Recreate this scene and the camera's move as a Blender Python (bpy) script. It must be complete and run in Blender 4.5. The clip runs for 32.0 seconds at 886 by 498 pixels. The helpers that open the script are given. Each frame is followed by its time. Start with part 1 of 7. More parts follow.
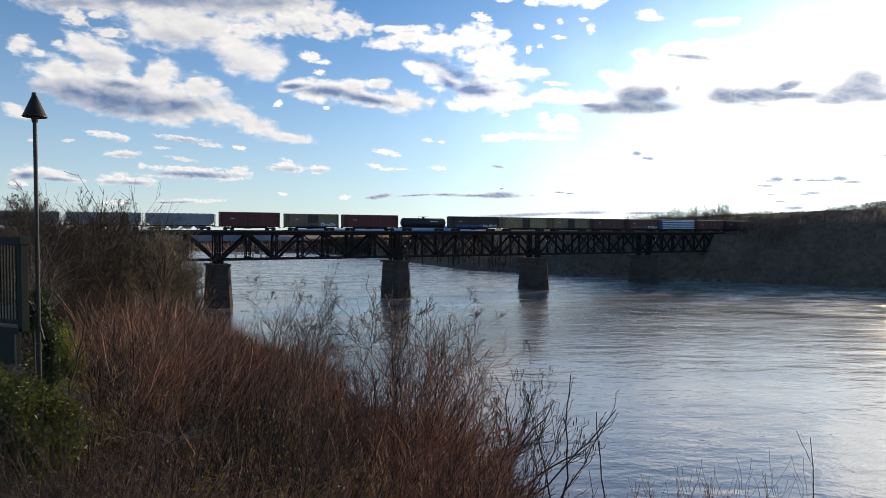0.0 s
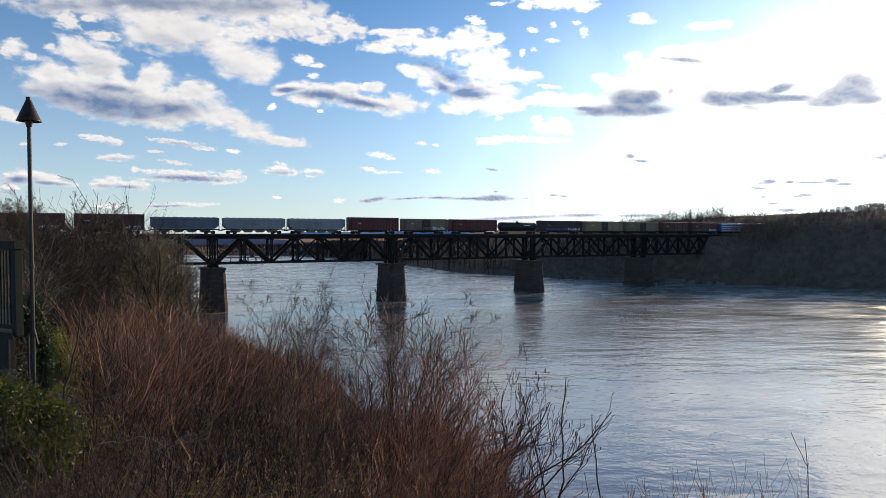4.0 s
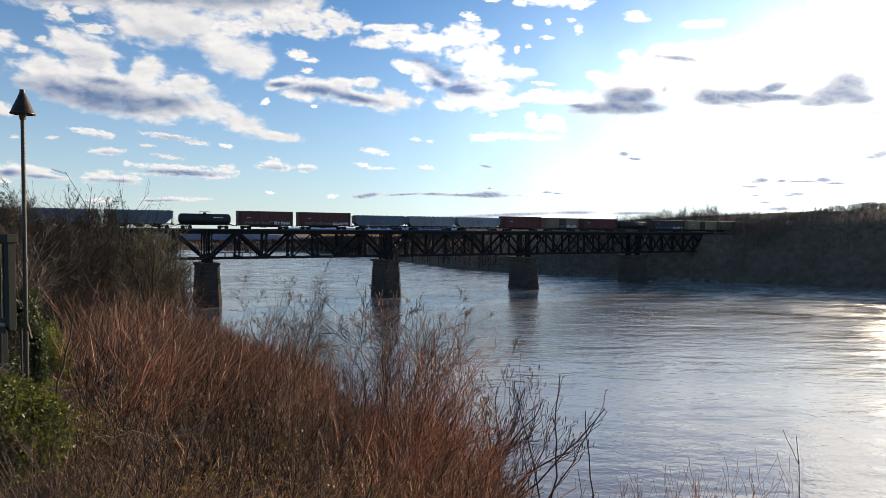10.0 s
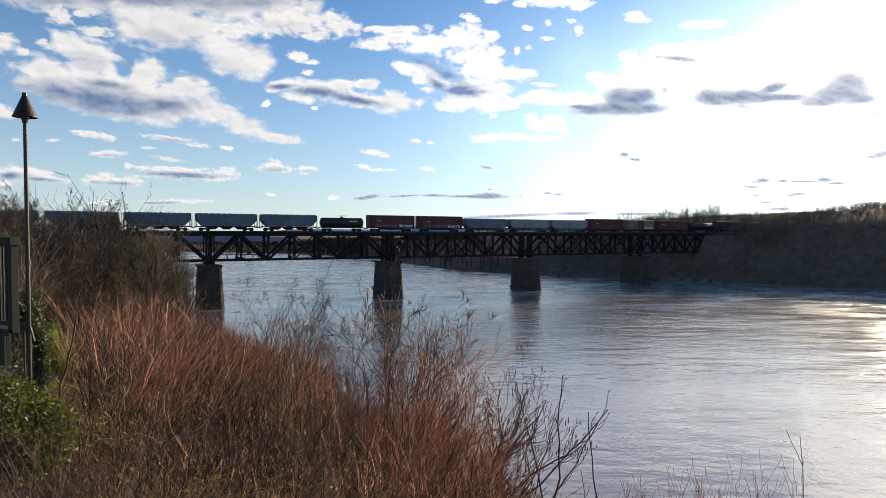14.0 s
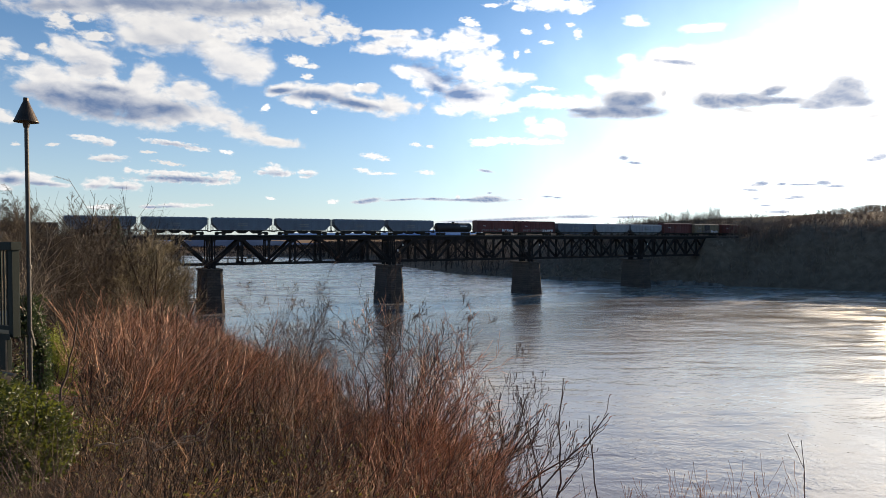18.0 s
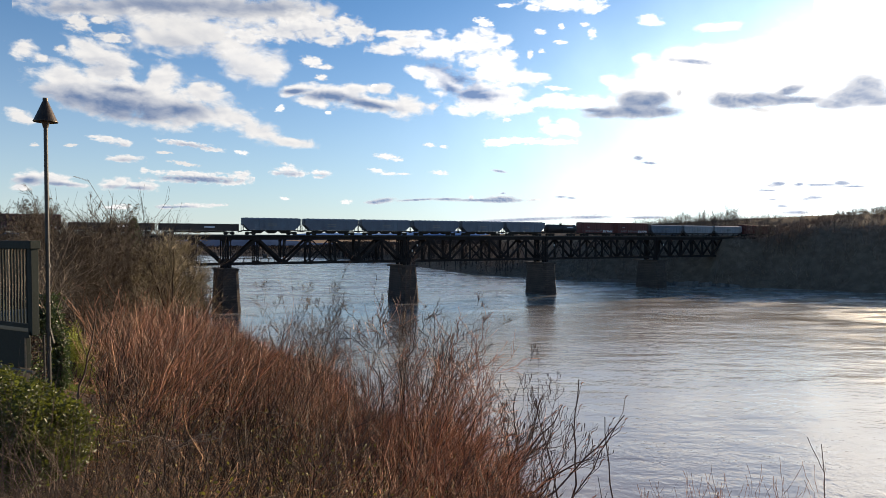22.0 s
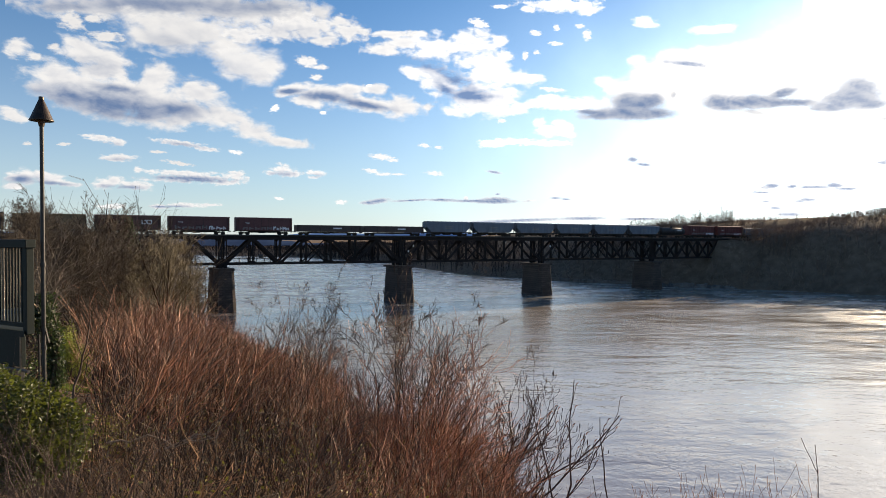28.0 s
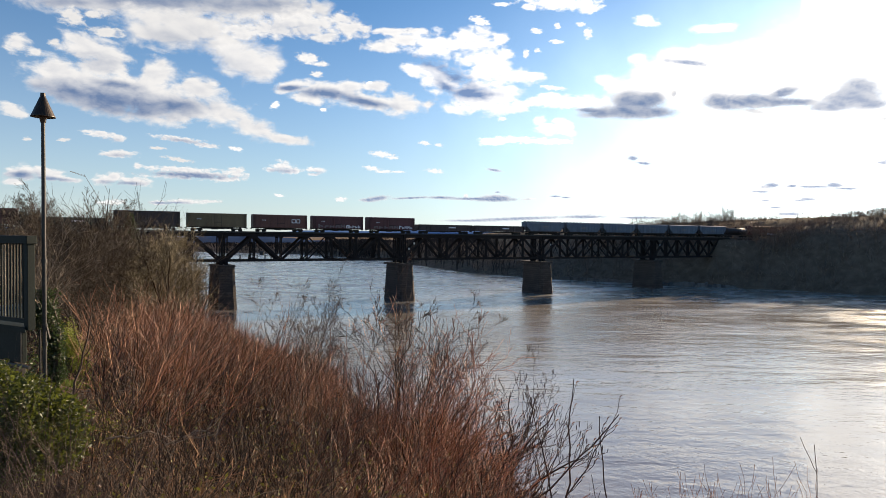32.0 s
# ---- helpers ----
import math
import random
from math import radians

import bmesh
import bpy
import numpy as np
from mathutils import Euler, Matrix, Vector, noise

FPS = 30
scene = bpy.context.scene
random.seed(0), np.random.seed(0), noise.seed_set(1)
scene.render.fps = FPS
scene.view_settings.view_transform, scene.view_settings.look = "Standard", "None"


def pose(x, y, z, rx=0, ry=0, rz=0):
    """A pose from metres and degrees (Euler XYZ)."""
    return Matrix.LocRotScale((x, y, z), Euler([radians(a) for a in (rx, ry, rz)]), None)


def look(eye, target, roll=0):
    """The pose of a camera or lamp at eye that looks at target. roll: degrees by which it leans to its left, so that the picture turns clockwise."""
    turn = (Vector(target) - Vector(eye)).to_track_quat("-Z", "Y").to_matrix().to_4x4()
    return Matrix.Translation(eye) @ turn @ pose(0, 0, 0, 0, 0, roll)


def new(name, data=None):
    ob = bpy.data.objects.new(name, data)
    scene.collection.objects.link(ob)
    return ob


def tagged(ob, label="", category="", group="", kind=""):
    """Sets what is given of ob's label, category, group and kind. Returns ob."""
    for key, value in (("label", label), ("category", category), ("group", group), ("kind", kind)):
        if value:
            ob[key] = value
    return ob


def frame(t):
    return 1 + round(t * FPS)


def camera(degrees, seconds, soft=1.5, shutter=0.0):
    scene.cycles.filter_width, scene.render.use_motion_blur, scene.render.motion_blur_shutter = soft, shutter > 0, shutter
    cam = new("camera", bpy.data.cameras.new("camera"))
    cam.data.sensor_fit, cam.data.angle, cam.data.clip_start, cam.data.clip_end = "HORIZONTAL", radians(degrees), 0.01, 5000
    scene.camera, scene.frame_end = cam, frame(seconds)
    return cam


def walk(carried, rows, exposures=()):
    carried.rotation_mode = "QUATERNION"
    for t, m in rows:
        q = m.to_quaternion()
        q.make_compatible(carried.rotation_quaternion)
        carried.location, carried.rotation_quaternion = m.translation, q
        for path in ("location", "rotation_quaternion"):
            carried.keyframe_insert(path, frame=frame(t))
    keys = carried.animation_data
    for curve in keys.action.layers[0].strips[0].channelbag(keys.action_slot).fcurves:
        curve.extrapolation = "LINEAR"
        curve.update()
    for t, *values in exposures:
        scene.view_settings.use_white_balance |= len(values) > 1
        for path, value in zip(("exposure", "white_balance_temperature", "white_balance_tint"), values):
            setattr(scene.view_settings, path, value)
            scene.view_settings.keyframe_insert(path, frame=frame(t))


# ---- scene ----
cam = camera(68.7, 32.0, 0.5)
PATH = [
    (0, (0.025, -0.032, 19.404), (0.0, 1.968, 19.354), -0.2),
    (0.5, (0.035, -0.039, 19.393), (0.014, 1.961, 19.347), -0.4),
    (1, (0.031, -0.039, 19.4), (0.013, 1.961, 19.357), -0.3),
    (1.5, (0.033, -0.054, 19.409), (0.019, 1.945, 19.365), -0.3),
    (2, (0.031, -0.05, 19.406), (0.018, 1.95, 19.361), -0.1),
    (2.5, (0.029, -0.045, 19.404), (0.018, 1.954, 19.358), -0.2),
    (3, (0.028, -0.048, 19.411), (0.017, 1.951, 19.365), -0.2),
    (3.5, (0.028, -0.049, 19.407), (0.017, 1.95, 19.365), -0.4),
    (5.5, (0.03, -0.06, 19.407), (0.021, 1.94, 19.367), -0.2),
    (6, (0.027, -0.023, 19.398), (0.019, 1.977, 19.356), -0.2),
    (6.5, (0.026, -0.033, 19.405), (0.022, 1.967, 19.36), -0.1),
    (7, (0.025, -0.046, 19.401), (0.022, 1.954, 19.357), -0.2),
    (7.5, (0.029, -0.044, 19.398), (0.026, 1.956, 19.353), -0.1),
    (8, (0.025, -0.027, 19.397), (0.022, 1.972, 19.349), -0.2),
    (8.5, (0.02, -0.026, 19.397), (0.022, 1.973, 19.347), -0.1),
    (9, (0.029, -0.043, 19.403), (0.031, 1.957, 19.352), 0.0),
    (9.5, (0.033, -0.043, 19.395), (0.038, 1.957, 19.343), -0.0),
    (10, (0.025, -0.057, 19.404), (0.03, 1.942, 19.352), -0.0),
    (10.5, (0.039, -0.065, 19.405), (0.044, 1.934, 19.351), -0.2),
    (11, (0.033, -0.064, 19.407), (0.035, 1.935, 19.354), -0.1),
    (11.5, (0.03, -0.05, 19.407), (0.034, 1.949, 19.355), -0.1),
    (12, (0.019, -0.062, 19.411), (0.022, 1.938, 19.361), 0.1),
    (12.5, (0.036, -0.058, 19.406), (0.036, 1.941, 19.356), 0.1),
    (13, (0.024, -0.047, 19.414), (0.023, 1.953, 19.361), 0.0),
    (13.5, (0.021, -0.025, 19.416), (0.02, 1.974, 19.362), -0.0),
    (14, (0.022, -0.051, 19.406), (0.021, 1.948, 19.358), -0.2),
    (14.5, (0.022, -0.037, 19.405), (0.02, 1.963, 19.357), -0.2),
    (16.5, (0.016, -0.027, 19.407), (0.01, 1.972, 19.36), 0.1),
    (17, (0.015, -0.023, 19.405), (0.01, 1.977, 19.361), -0.1),
    (17.5, (0.024, -0.041, 19.412), (0.02, 1.958, 19.372), -0.1),
    (18, (0.027, -0.062, 19.409), (0.024, 1.938, 19.372), -0.3),
    (18.5, (0.029, -0.052, 19.408), (0.023, 1.948, 19.372), -0.2),
    (19, (0.029, -0.053, 19.419), (0.02, 1.946, 19.383), -0.2),
    (19.5, (0.018, -0.061, 19.419), (0.005, 1.938, 19.382), 0.0),
    (20, (0.015, -0.064, 19.408), (-0.005, 1.935, 19.372), 0.2),
    (20.5, (0.007, -0.054, 19.404), (-0.026, 1.946, 19.368), 0.2),
    (21, (0.009, -0.054, 19.404), (-0.03, 1.945, 19.368), 0.1),
    (21.5, (0.014, -0.044, 19.402), (-0.031, 1.955, 19.365), 0.0),
    (22, (0.012, -0.02, 19.4), (-0.035, 1.979, 19.364), -0.2),
    (22.5, (0.017, -0.034, 19.404), (-0.033, 1.965, 19.369), -0.2),
    (23, (0.013, -0.023, 19.399), (-0.038, 1.976, 19.363), -0.1),
    (23.5, (0.006, -0.01, 19.391), (-0.042, 1.989, 19.356), 0.0),
    (24, (0.016, -0.004, 19.392), (-0.032, 1.995, 19.358), 0.2),
    (24.5, (0.007, -0.015, 19.394), (-0.039, 1.984, 19.361), 0.1),
    (25, (0.009, -0.03, 19.391), (-0.037, 1.969, 19.358), 0.2),
    (25.5, (0.018, -0.009, 19.387), (-0.027, 1.99, 19.353), -0.0),
    (27.5, (0.015, -0.043, 19.4), (-0.021, 1.957, 19.365), 0.1),
    (28, (0.015, -0.041, 19.396), (-0.02, 1.958, 19.362), 0.0),
    (28.5, (0.027, -0.038, 19.402), (-0.007, 1.961, 19.37), -0.1),
    (29, (0.016, -0.046, 19.404), (-0.018, 1.954, 19.376), 0.0),
    (29.5, (0.015, -0.044, 19.401), (-0.018, 1.956, 19.373), -0.0),
    (30, (0.023, -0.045, 19.401), (-0.012, 1.954, 19.372), 0.1),
    (30.5, (0.022, -0.055, 19.401), (-0.013, 1.945, 19.368), 0.0),
    (31, (0.031, -0.032, 19.397), (-0.007, 1.967, 19.361), 0.1),
    (31.5, (0.028, -0.036, 19.399), (-0.01, 1.963, 19.36), 0.1),
    (32, (0.017, -0.049, 19.403), (-0.02, 1.95, 19.362), 0.3),
]
walk(cam, [(t, look(eye, target, roll)) for t, eye, target, roll in PATH])

# ---- light ----
SUN_AZ, SUN_EL = 39.5, 15.5          # degrees to the right of +y, and above the horizon
SUN = Vector((math.sin(radians(SUN_AZ)) * math.cos(radians(SUN_EL)), math.cos(radians(SUN_AZ)) * math.cos(radians(SUN_EL)), math.sin(radians(SUN_EL))))
world = bpy.data.worlds.new("sky")
scene.world = world
world.use_nodes = True
wn, wl = world.node_tree.nodes, world.node_tree.links
wn.clear()
sky = wn.new("ShaderNodeTexSky")
sky.sky_type, sky.sun_disc = "NISHITA", False
sky.sun_elevation, sky.sun_rotation = radians(SUN_EL), radians(SUN_AZ)
sky.altitude, sky.air_density, sky.dust_density, sky.ozone_density = 50, 1.0, 0.1, 4.0
wb = wn.new("ShaderNodeBackground")
wb.inputs["Strength"].default_value = 0.063
wo = wn.new("ShaderNodeOutputWorld")
tint = wn.new("ShaderNodeMix")          # a clear, slightly greenish blue
tint.data_type, tint.blend_type = "RGBA", "MULTIPLY"
tint.inputs["Factor"].default_value, tint.inputs["B"].default_value = 1.0, (0.8, 0.97, 1.06, 1)
wl.new(sky.outputs[0], tint.inputs["A"])
wl.new(tint.outputs["Result"], wb.inputs["Color"])
wl.new(wb.outputs[0], wo.inputs["Surface"])
sun_data = bpy.data.lights.new("sun", "SUN")
sun_data.energy, sun_data.angle, sun_data.color = 5.0, radians(0.5), (1.0, 0.78, 0.52)
sun = new("sun", sun_data)
sun.matrix_world = look(SUN * 100, (0, 0, 0))
scene.view_settings.exposure = 1.06


# ---- materials ----
def nodes_of(name):
    m = bpy.data.materials.new(name)
    m.use_nodes = True
    return m, m.node_tree.nodes, m.node_tree.links, m.node_tree.nodes["Principled BSDF"]


def surface(name, low, high, scale=4.0, fine=40.0, rough=0.8, metal=0.0, bump=0.2, vary=0.0, stretch=(1, 1, 1), specular=0.5):
    """Two tones mixed by coarse and fine noise in object space, with relief; vary: change from piece to piece."""
    m, n, l, b = nodes_of(name)
    tc, mp = n.new("ShaderNodeTexCoord"), n.new("ShaderNodeMapping")
    mp.inputs["Scale"].default_value = stretch
    l.new(tc.outputs["Object"], mp.inputs["Vector"])
    a, c = n.new("ShaderNodeTexNoise"), n.new("ShaderNodeTexNoise")
    a.inputs["Scale"].default_value, a.inputs["Detail"].default_value = scale, 6
    c.inputs["Scale"].default_value, c.inputs["Detail"].default_value = fine, 4
    for t in (a, c):
        l.new(mp.outputs[0], t.inputs["Vector"])
    add = n.new("ShaderNodeMath")
    add.operation = "ADD"
    l.new(a.outputs["Fac"], add.inputs[0])
    l.new(c.outputs["Fac"], add.inputs[1])
    value = add.outputs[0]
    if vary:
        info, geo, k, j = n.new("ShaderNodeObjectInfo"), n.new("ShaderNodeNewGeometry"), n.new("ShaderNodeMath"), n.new("ShaderNodeMath")
        k.operation, j.operation = "ADD", "MULTIPLY_ADD"
        l.new(info.outputs["Random"], k.inputs[0])
        l.new(geo.outputs["Random Per Island"], k.inputs[1])
        l.new(k.outputs[0], j.inputs[0])
        j.inputs[1].default_value = vary
        l.new(value, j.inputs[2])
        value = j.outputs[0]
    r = n.new("ShaderNodeMapRange")
    r.inputs["From Min"].default_value, r.inputs["From Max"].default_value = 0.7 + vary * 0.5, 1.3 + vary * 1.05
    l.new(value, r.inputs["Value"])
    mix = n.new("ShaderNodeMix")
    mix.data_type = "RGBA"
    mix.inputs["A"].default_value, mix.inputs["B"].default_value = (*low, 1), (*high, 1)
    l.new(r.outputs[0], mix.inputs["Factor"])
    l.new(mix.outputs["Result"], b.inputs["Base Color"])
    b.inputs["Roughness"].default_value, b.inputs["Metallic"].default_value = rough, metal
    b.inputs["Specular IOR Level"].default_value = specular
    if bump:
        bp = n.new("ShaderNodeBump")
        bp.inputs["Strength"].default_value, bp.inputs["Distance"].default_value = bump, 0.03
        l.new(c.outputs["Fac"], bp.inputs["Height"])
        l.new(bp.outputs[0], b.inputs["Normal"])
    return m


def leafy(name, low, high, through_tone, rough=0.5):
    """A leaf surface that lets part of the light through."""
    m = surface(name, low, high, 3, 30, rough, 0, 0.1, 0.5)
    n, l, b = m.node_tree.nodes, m.node_tree.links, m.node_tree.nodes["Principled BSDF"]
    tr, mx = n.new("ShaderNodeBsdfTranslucent"), n.new("ShaderNodeMixShader")
    tr.inputs["Color"].default_value = (*through_tone, 1)
    mx.inputs[0].default_value = 0.38
    l.new(b.outputs[0], mx.inputs[1])
    l.new(tr.outputs[0], mx.inputs[2])
    l.new(mx.outputs[0], n["Material Output"].inputs["Surface"])
    return m


STEEL = surface("bridge_steel", (0.011, 0.010, 0.010), (0.028, 0.022, 0.02), 0.6, 9, 0.8, 0.0, 0.2, 0.2, (1, 1, 1), 0.12)
TIMBER = surface("tie_timber", (0.03, 0.026, 0.022), (0.07, 0.06, 0.05), 1.5, 20, 0.9, 0, 0.3, 0.3)
RAIL = surface("rail_steel", (0.10, 0.085, 0.075), (0.2, 0.18, 0.17), 2, 20, 0.4, 0.8, 0.1)
TRUCK = surface("truck_iron", (0.015, 0.014, 0.013), (0.045, 0.036, 0.03), 2, 20, 0.8, 0.2, 0.2)
GROUND = surface("leaf_litter", (0.085, 0.06, 0.04), (0.23, 0.16, 0.11), 0.35, 6, 0.95, 0, 0.5, 0.0, (1, 1, 1), 0.04)
BARK = surface("bark", (0.026, 0.019, 0.013), (0.075, 0.054, 0.037), 1.2, 14, 0.9, 0, 0.5, 0.2, (1, 1, 0.3))
TWIG_RED = surface("red_twig", (0.045, 0.02, 0.013), (0.56, 0.24, 0.125), 0.5, 9, 0.6, 0, 0.0, 0.7)
TWIG_BROWN = surface("brown_cane", (0.035, 0.019, 0.01), (0.5, 0.235, 0.11), 0.5, 9, 0.7, 0, 0.0, 0.7)
TWIG_OLIVE = surface("olive_twig", (0.06, 0.046, 0.022), (0.165, 0.125, 0.062), 0.5, 9, 0.7, 0, 0.0, 0.5)
TWIG_PALE = surface("dead_cane", (0.24, 0.18, 0.1), (0.55, 0.43, 0.28), 0.7, 9, 0.75, 0, 0.0, 0.4)
SCRUB = surface("far_scrub_twig", (0.2, 0.148, 0.112), (0.4, 0.3, 0.225), 0.05, 1.0, 0.95, 0, 0.0, 0.3, (1, 1, 1), 0.06)
PALE_BARK = surface("pale_bark", (0.07, 0.052, 0.038), (0.23, 0.18, 0.13), 2, 14, 0.8, 0, 0.2, 0.3)
DEAD_WOOD = surface("dead_wood", (0.16, 0.115, 0.075), (0.36, 0.27, 0.185), 2, 14, 0.8, 0, 0.2, 0.3)
TWIG_RUDDY = surface("ruddy_twig", (0.035, 0.018, 0.011), (0.45, 0.175, 0.09), 0.5, 9, 0.65, 0, 0.0, 0.7)
BRAMBLE = surface("bramble_cane", (0.022, 0.013, 0.007), (0.5, 0.25, 0.11), 0.5, 9, 0.7, 0, 0.0, 0.8)
# darker copy of the far bark: the upriver trees' shade is in the colour
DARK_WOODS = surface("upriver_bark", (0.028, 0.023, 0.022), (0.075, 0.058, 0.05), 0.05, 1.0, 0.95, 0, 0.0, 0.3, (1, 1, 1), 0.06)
# near-black: the shade between the canes is put into this colour
TWIG_SHADE = surface("undergrowth_stem", (0.014, 0.008, 0.005), (0.055, 0.034, 0.02), 0.7, 9, 0.9, 0, 0.0, 0.3)
TWIG_DARK = surface("dark_twig", (0.036, 0.022, 0.016), (0.105, 0.064, 0.045), 0.7, 9, 0.8, 0, 0.0, 0.3)
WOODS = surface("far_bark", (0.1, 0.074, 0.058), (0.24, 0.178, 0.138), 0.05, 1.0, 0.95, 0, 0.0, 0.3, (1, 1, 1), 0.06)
GREEN_PAINT = surface("green_paint", (0.007, 0.013, 0.011), (0.014, 0.021, 0.018), 1.5, 30, 0.7, 0, 0.08, 0.1, (1, 1, 1), 0.25)
BRONZE = surface("torch_bronze", (0.02, 0.014, 0.01), (0.06, 0.04, 0.027), 5, 40, 0.45, 0.5, 0.1)
TORCH_METAL = surface("torch_metal", (0.018, 0.017, 0.016), (0.05, 0.046, 0.042), 3, 40, 0.5, 0.3, 0.1)
POLE_METAL = surface("pole_metal", (0.05, 0.045, 0.038), (0.12, 0.108, 0.09), 3, 40, 0.35, 0.6, 0.1)
LEAF_GREEN = leafy("evergreen_leaf", (0.01, 0.02, 0.005), (0.065, 0.08, 0.016), (0.13, 0.15, 0.02), 0.5)
LEAF_OLIVE = leafy("weed_leaf", (0.07, 0.08, 0.014), (0.25, 0.22, 0.045), (0.2, 0.18, 0.03), 0.6)
LEAF_IVY = leafy("ivy_leaf", (0.02, 0.035, 0.012), (0.06, 0.075, 0.03), (0.06, 0.09, 0.03), 0.5)
GRASS = leafy("grass_blade", (0.1, 0.15, 0.02), (0.26, 0.3, 0.06), (0.3, 0.38, 0.06), 0.6)
LEAF_LIME = leafy("lime_leaf", (0.13, 0.17, 0.02), (0.32, 0.35, 0.06), (0.4, 0.45, 0.06), 0.6)
STRAW = leafy("dry_grass", (0.07, 0.042, 0.02), (0.26, 0.165, 0.08), (0.16, 0.095, 0.04), 0.8)


def stone_material():
    """Coursed granite blocks with darker joints and damp streaks."""
    m = surface("pier_stone", (0.055, 0.039, 0.03), (0.135, 0.098, 0.075), 0.25, 3, 0.9, 0, 0.4)
    n, l, b = m.node_tree.nodes, m.node_tree.links, m.node_tree.nodes["Principled BSDF"]
    br, tc, mul, mp = n.new("ShaderNodeTexBrick"), n.new("ShaderNodeTexCoord"), n.new("ShaderNodeMix"), n.new("ShaderNodeMapping")
    mp.inputs["Rotation"].default_value = (radians(90), 0, 0)
    br.inputs["Scale"].default_value, br.inputs["Mortar Size"].default_value = 1.0, 0.03
    br.inputs["Brick Width"].default_value, br.inputs["Row Height"].default_value = 1.5, 0.65
    br.inputs["Color1"].default_value, br.inputs["Color2"].default_value, br.inputs["Mortar"].default_value = (0.9, 0.9, 0.9, 1), (0.55, 0.53, 0.5, 1), (0.25, 0.24, 0.23, 1)
    l.new(tc.outputs["Object"], mp.inputs["Vector"])
    l.new(mp.outputs[0], br.inputs["Vector"])
    mul.data_type, mul.blend_type = "RGBA", "MULTIPLY"
    mul.inputs["Factor"].default_value = 1.0
    old = b.inputs["Base Color"].links[0].from_socket
    l.new(old, mul.inputs["A"])
    l.new(br.outputs["Color"], mul.inputs["B"])
    l.new(mul.outputs["Result"], b.inputs["Base Color"])
    return m


STONE = stone_material()


def water_material():
    """River water: a dark body under a rippled, wind-ruffled surface."""
    m, n, l, b = nodes_of("river_water")
    b.inputs["Base Color"].default_value = (0.275, 0.24, 0.195, 1)
    b.inputs["IOR"].default_value = 2.3
    tc = n.new("ShaderNodeTexCoord")
    heights = []
    for scale, stretch, gain, heading in ((0.45, (0.85, 1.15, 1), 0.045, -35), (0.95, (0.9, 1.1, 1), 0.055, 12), (0.12, (0.7, 1.3, 1), 0.15, -15), (2.2, (0.9, 1.1, 1), 0.045, 40), (0.24, (0.6, 1.5, 1), 0.11, -25)):
        mp, t, k = n.new("ShaderNodeMapping"), n.new("ShaderNodeTexNoise"), n.new("ShaderNodeMath")
        mp.inputs["Scale"].default_value = stretch
        mp.inputs["Rotation"].default_value = (0, 0, radians(heading))
        l.new(tc.outputs["Object"], mp.inputs["Vector"])
        l.new(mp.outputs[0], t.inputs["Vector"])
        t.inputs["Scale"].default_value, t.inputs["Detail"].default_value, t.inputs["Roughness"].default_value, t.inputs["Distortion"].default_value = scale, 2, 0.5, 0.5
        k.operation = "MULTIPLY"
        k.inputs[1].default_value = gain
        l.new(t.outputs["Fac"], k.inputs[0])
        heights.append(k)
    total = heights[0].outputs[0]
    for k in heights[1:]:
        a = n.new("ShaderNodeMath")
        a.operation = "ADD"
        l.new(total, a.inputs[0])
        l.new(k.outputs[0], a.inputs[1])
        total = a.outputs[0]
    # waves strengthen from left to right to fit the camera's view, with slicks in between
    place, calm, slick, force = n.new("ShaderNodeSeparateXYZ"), n.new("ShaderNodeMapRange"), n.new("ShaderNodeTexNoise"), n.new("ShaderNodeMath")
    force.operation = "MULTIPLY"
    l.new(tc.outputs["Object"], place.inputs[0])
    for key, v in (("From Min", -50.0), ("From Max", 90.0), ("To Min", 0.8), ("To Max", 1.35)):
        calm.inputs[key].default_value = v
    l.new(place.outputs["X"], calm.inputs["Value"])
    slick.inputs["Scale"].default_value, slick.inputs["Detail"].default_value, slick.inputs["Roughness"].default_value = 0.03, 5, 0.65
    drawn = n.new("ShaderNodeMapping")
    drawn.inputs["Scale"].default_value = (0.7, 1.6, 1)
    l.new(tc.outputs["Object"], drawn.inputs["Vector"])
    l.new(drawn.outputs[0], slick.inputs["Vector"])
    gain = n.new("ShaderNodeMapRange")
    for key, v in (("From Min", 0.36), ("From Max", 0.64), ("To Min", 0.5), ("To Max", 1.45)):
        gain.inputs[key].default_value = v
    l.new(slick.outputs["Fac"], gain.inputs["Value"])
    # the waves rise with distance from the viewpoint, again fitted to the view
    span, reach, quiet = n.new("ShaderNodeVectorMath"), n.new("ShaderNodeMapRange"), n.new("ShaderNodeMath")
    span.operation, quiet.operation = "LENGTH", "MULTIPLY"
    l.new(tc.outputs["Object"], span.inputs[0])
    for key, v in (("From Min", 60.0), ("From Max", 260.0), ("To Min", 0.6), ("To Max", 1.2)):
        reach.inputs[key].default_value = v
    l.new(span.outputs["Value"], reach.inputs["Value"])
    # ripples too small to tell apart at a distance
    far = n.new("ShaderNodeMapRange")
    for key, v in (("From Min", 50.0), ("From Max", 250.0), ("To Min", 0.055), ("To Max", 0.25)):
        far.inputs[key].default_value = v
    l.new(span.outputs["Value"], far.inputs["Value"])
    # gusts ruffle the far water in streaks, with smooth water between
    lie, gust, reach_of, rough = n.new("ShaderNodeMapping"), n.new("ShaderNodeTexNoise"), n.new("ShaderNodeMapRange"), n.new("ShaderNodeMath")
    lie.inputs["Scale"].default_value = (0.5, 1.0, 1)
    lie.inputs["Rotation"].default_value = (0, 0, radians(-8))
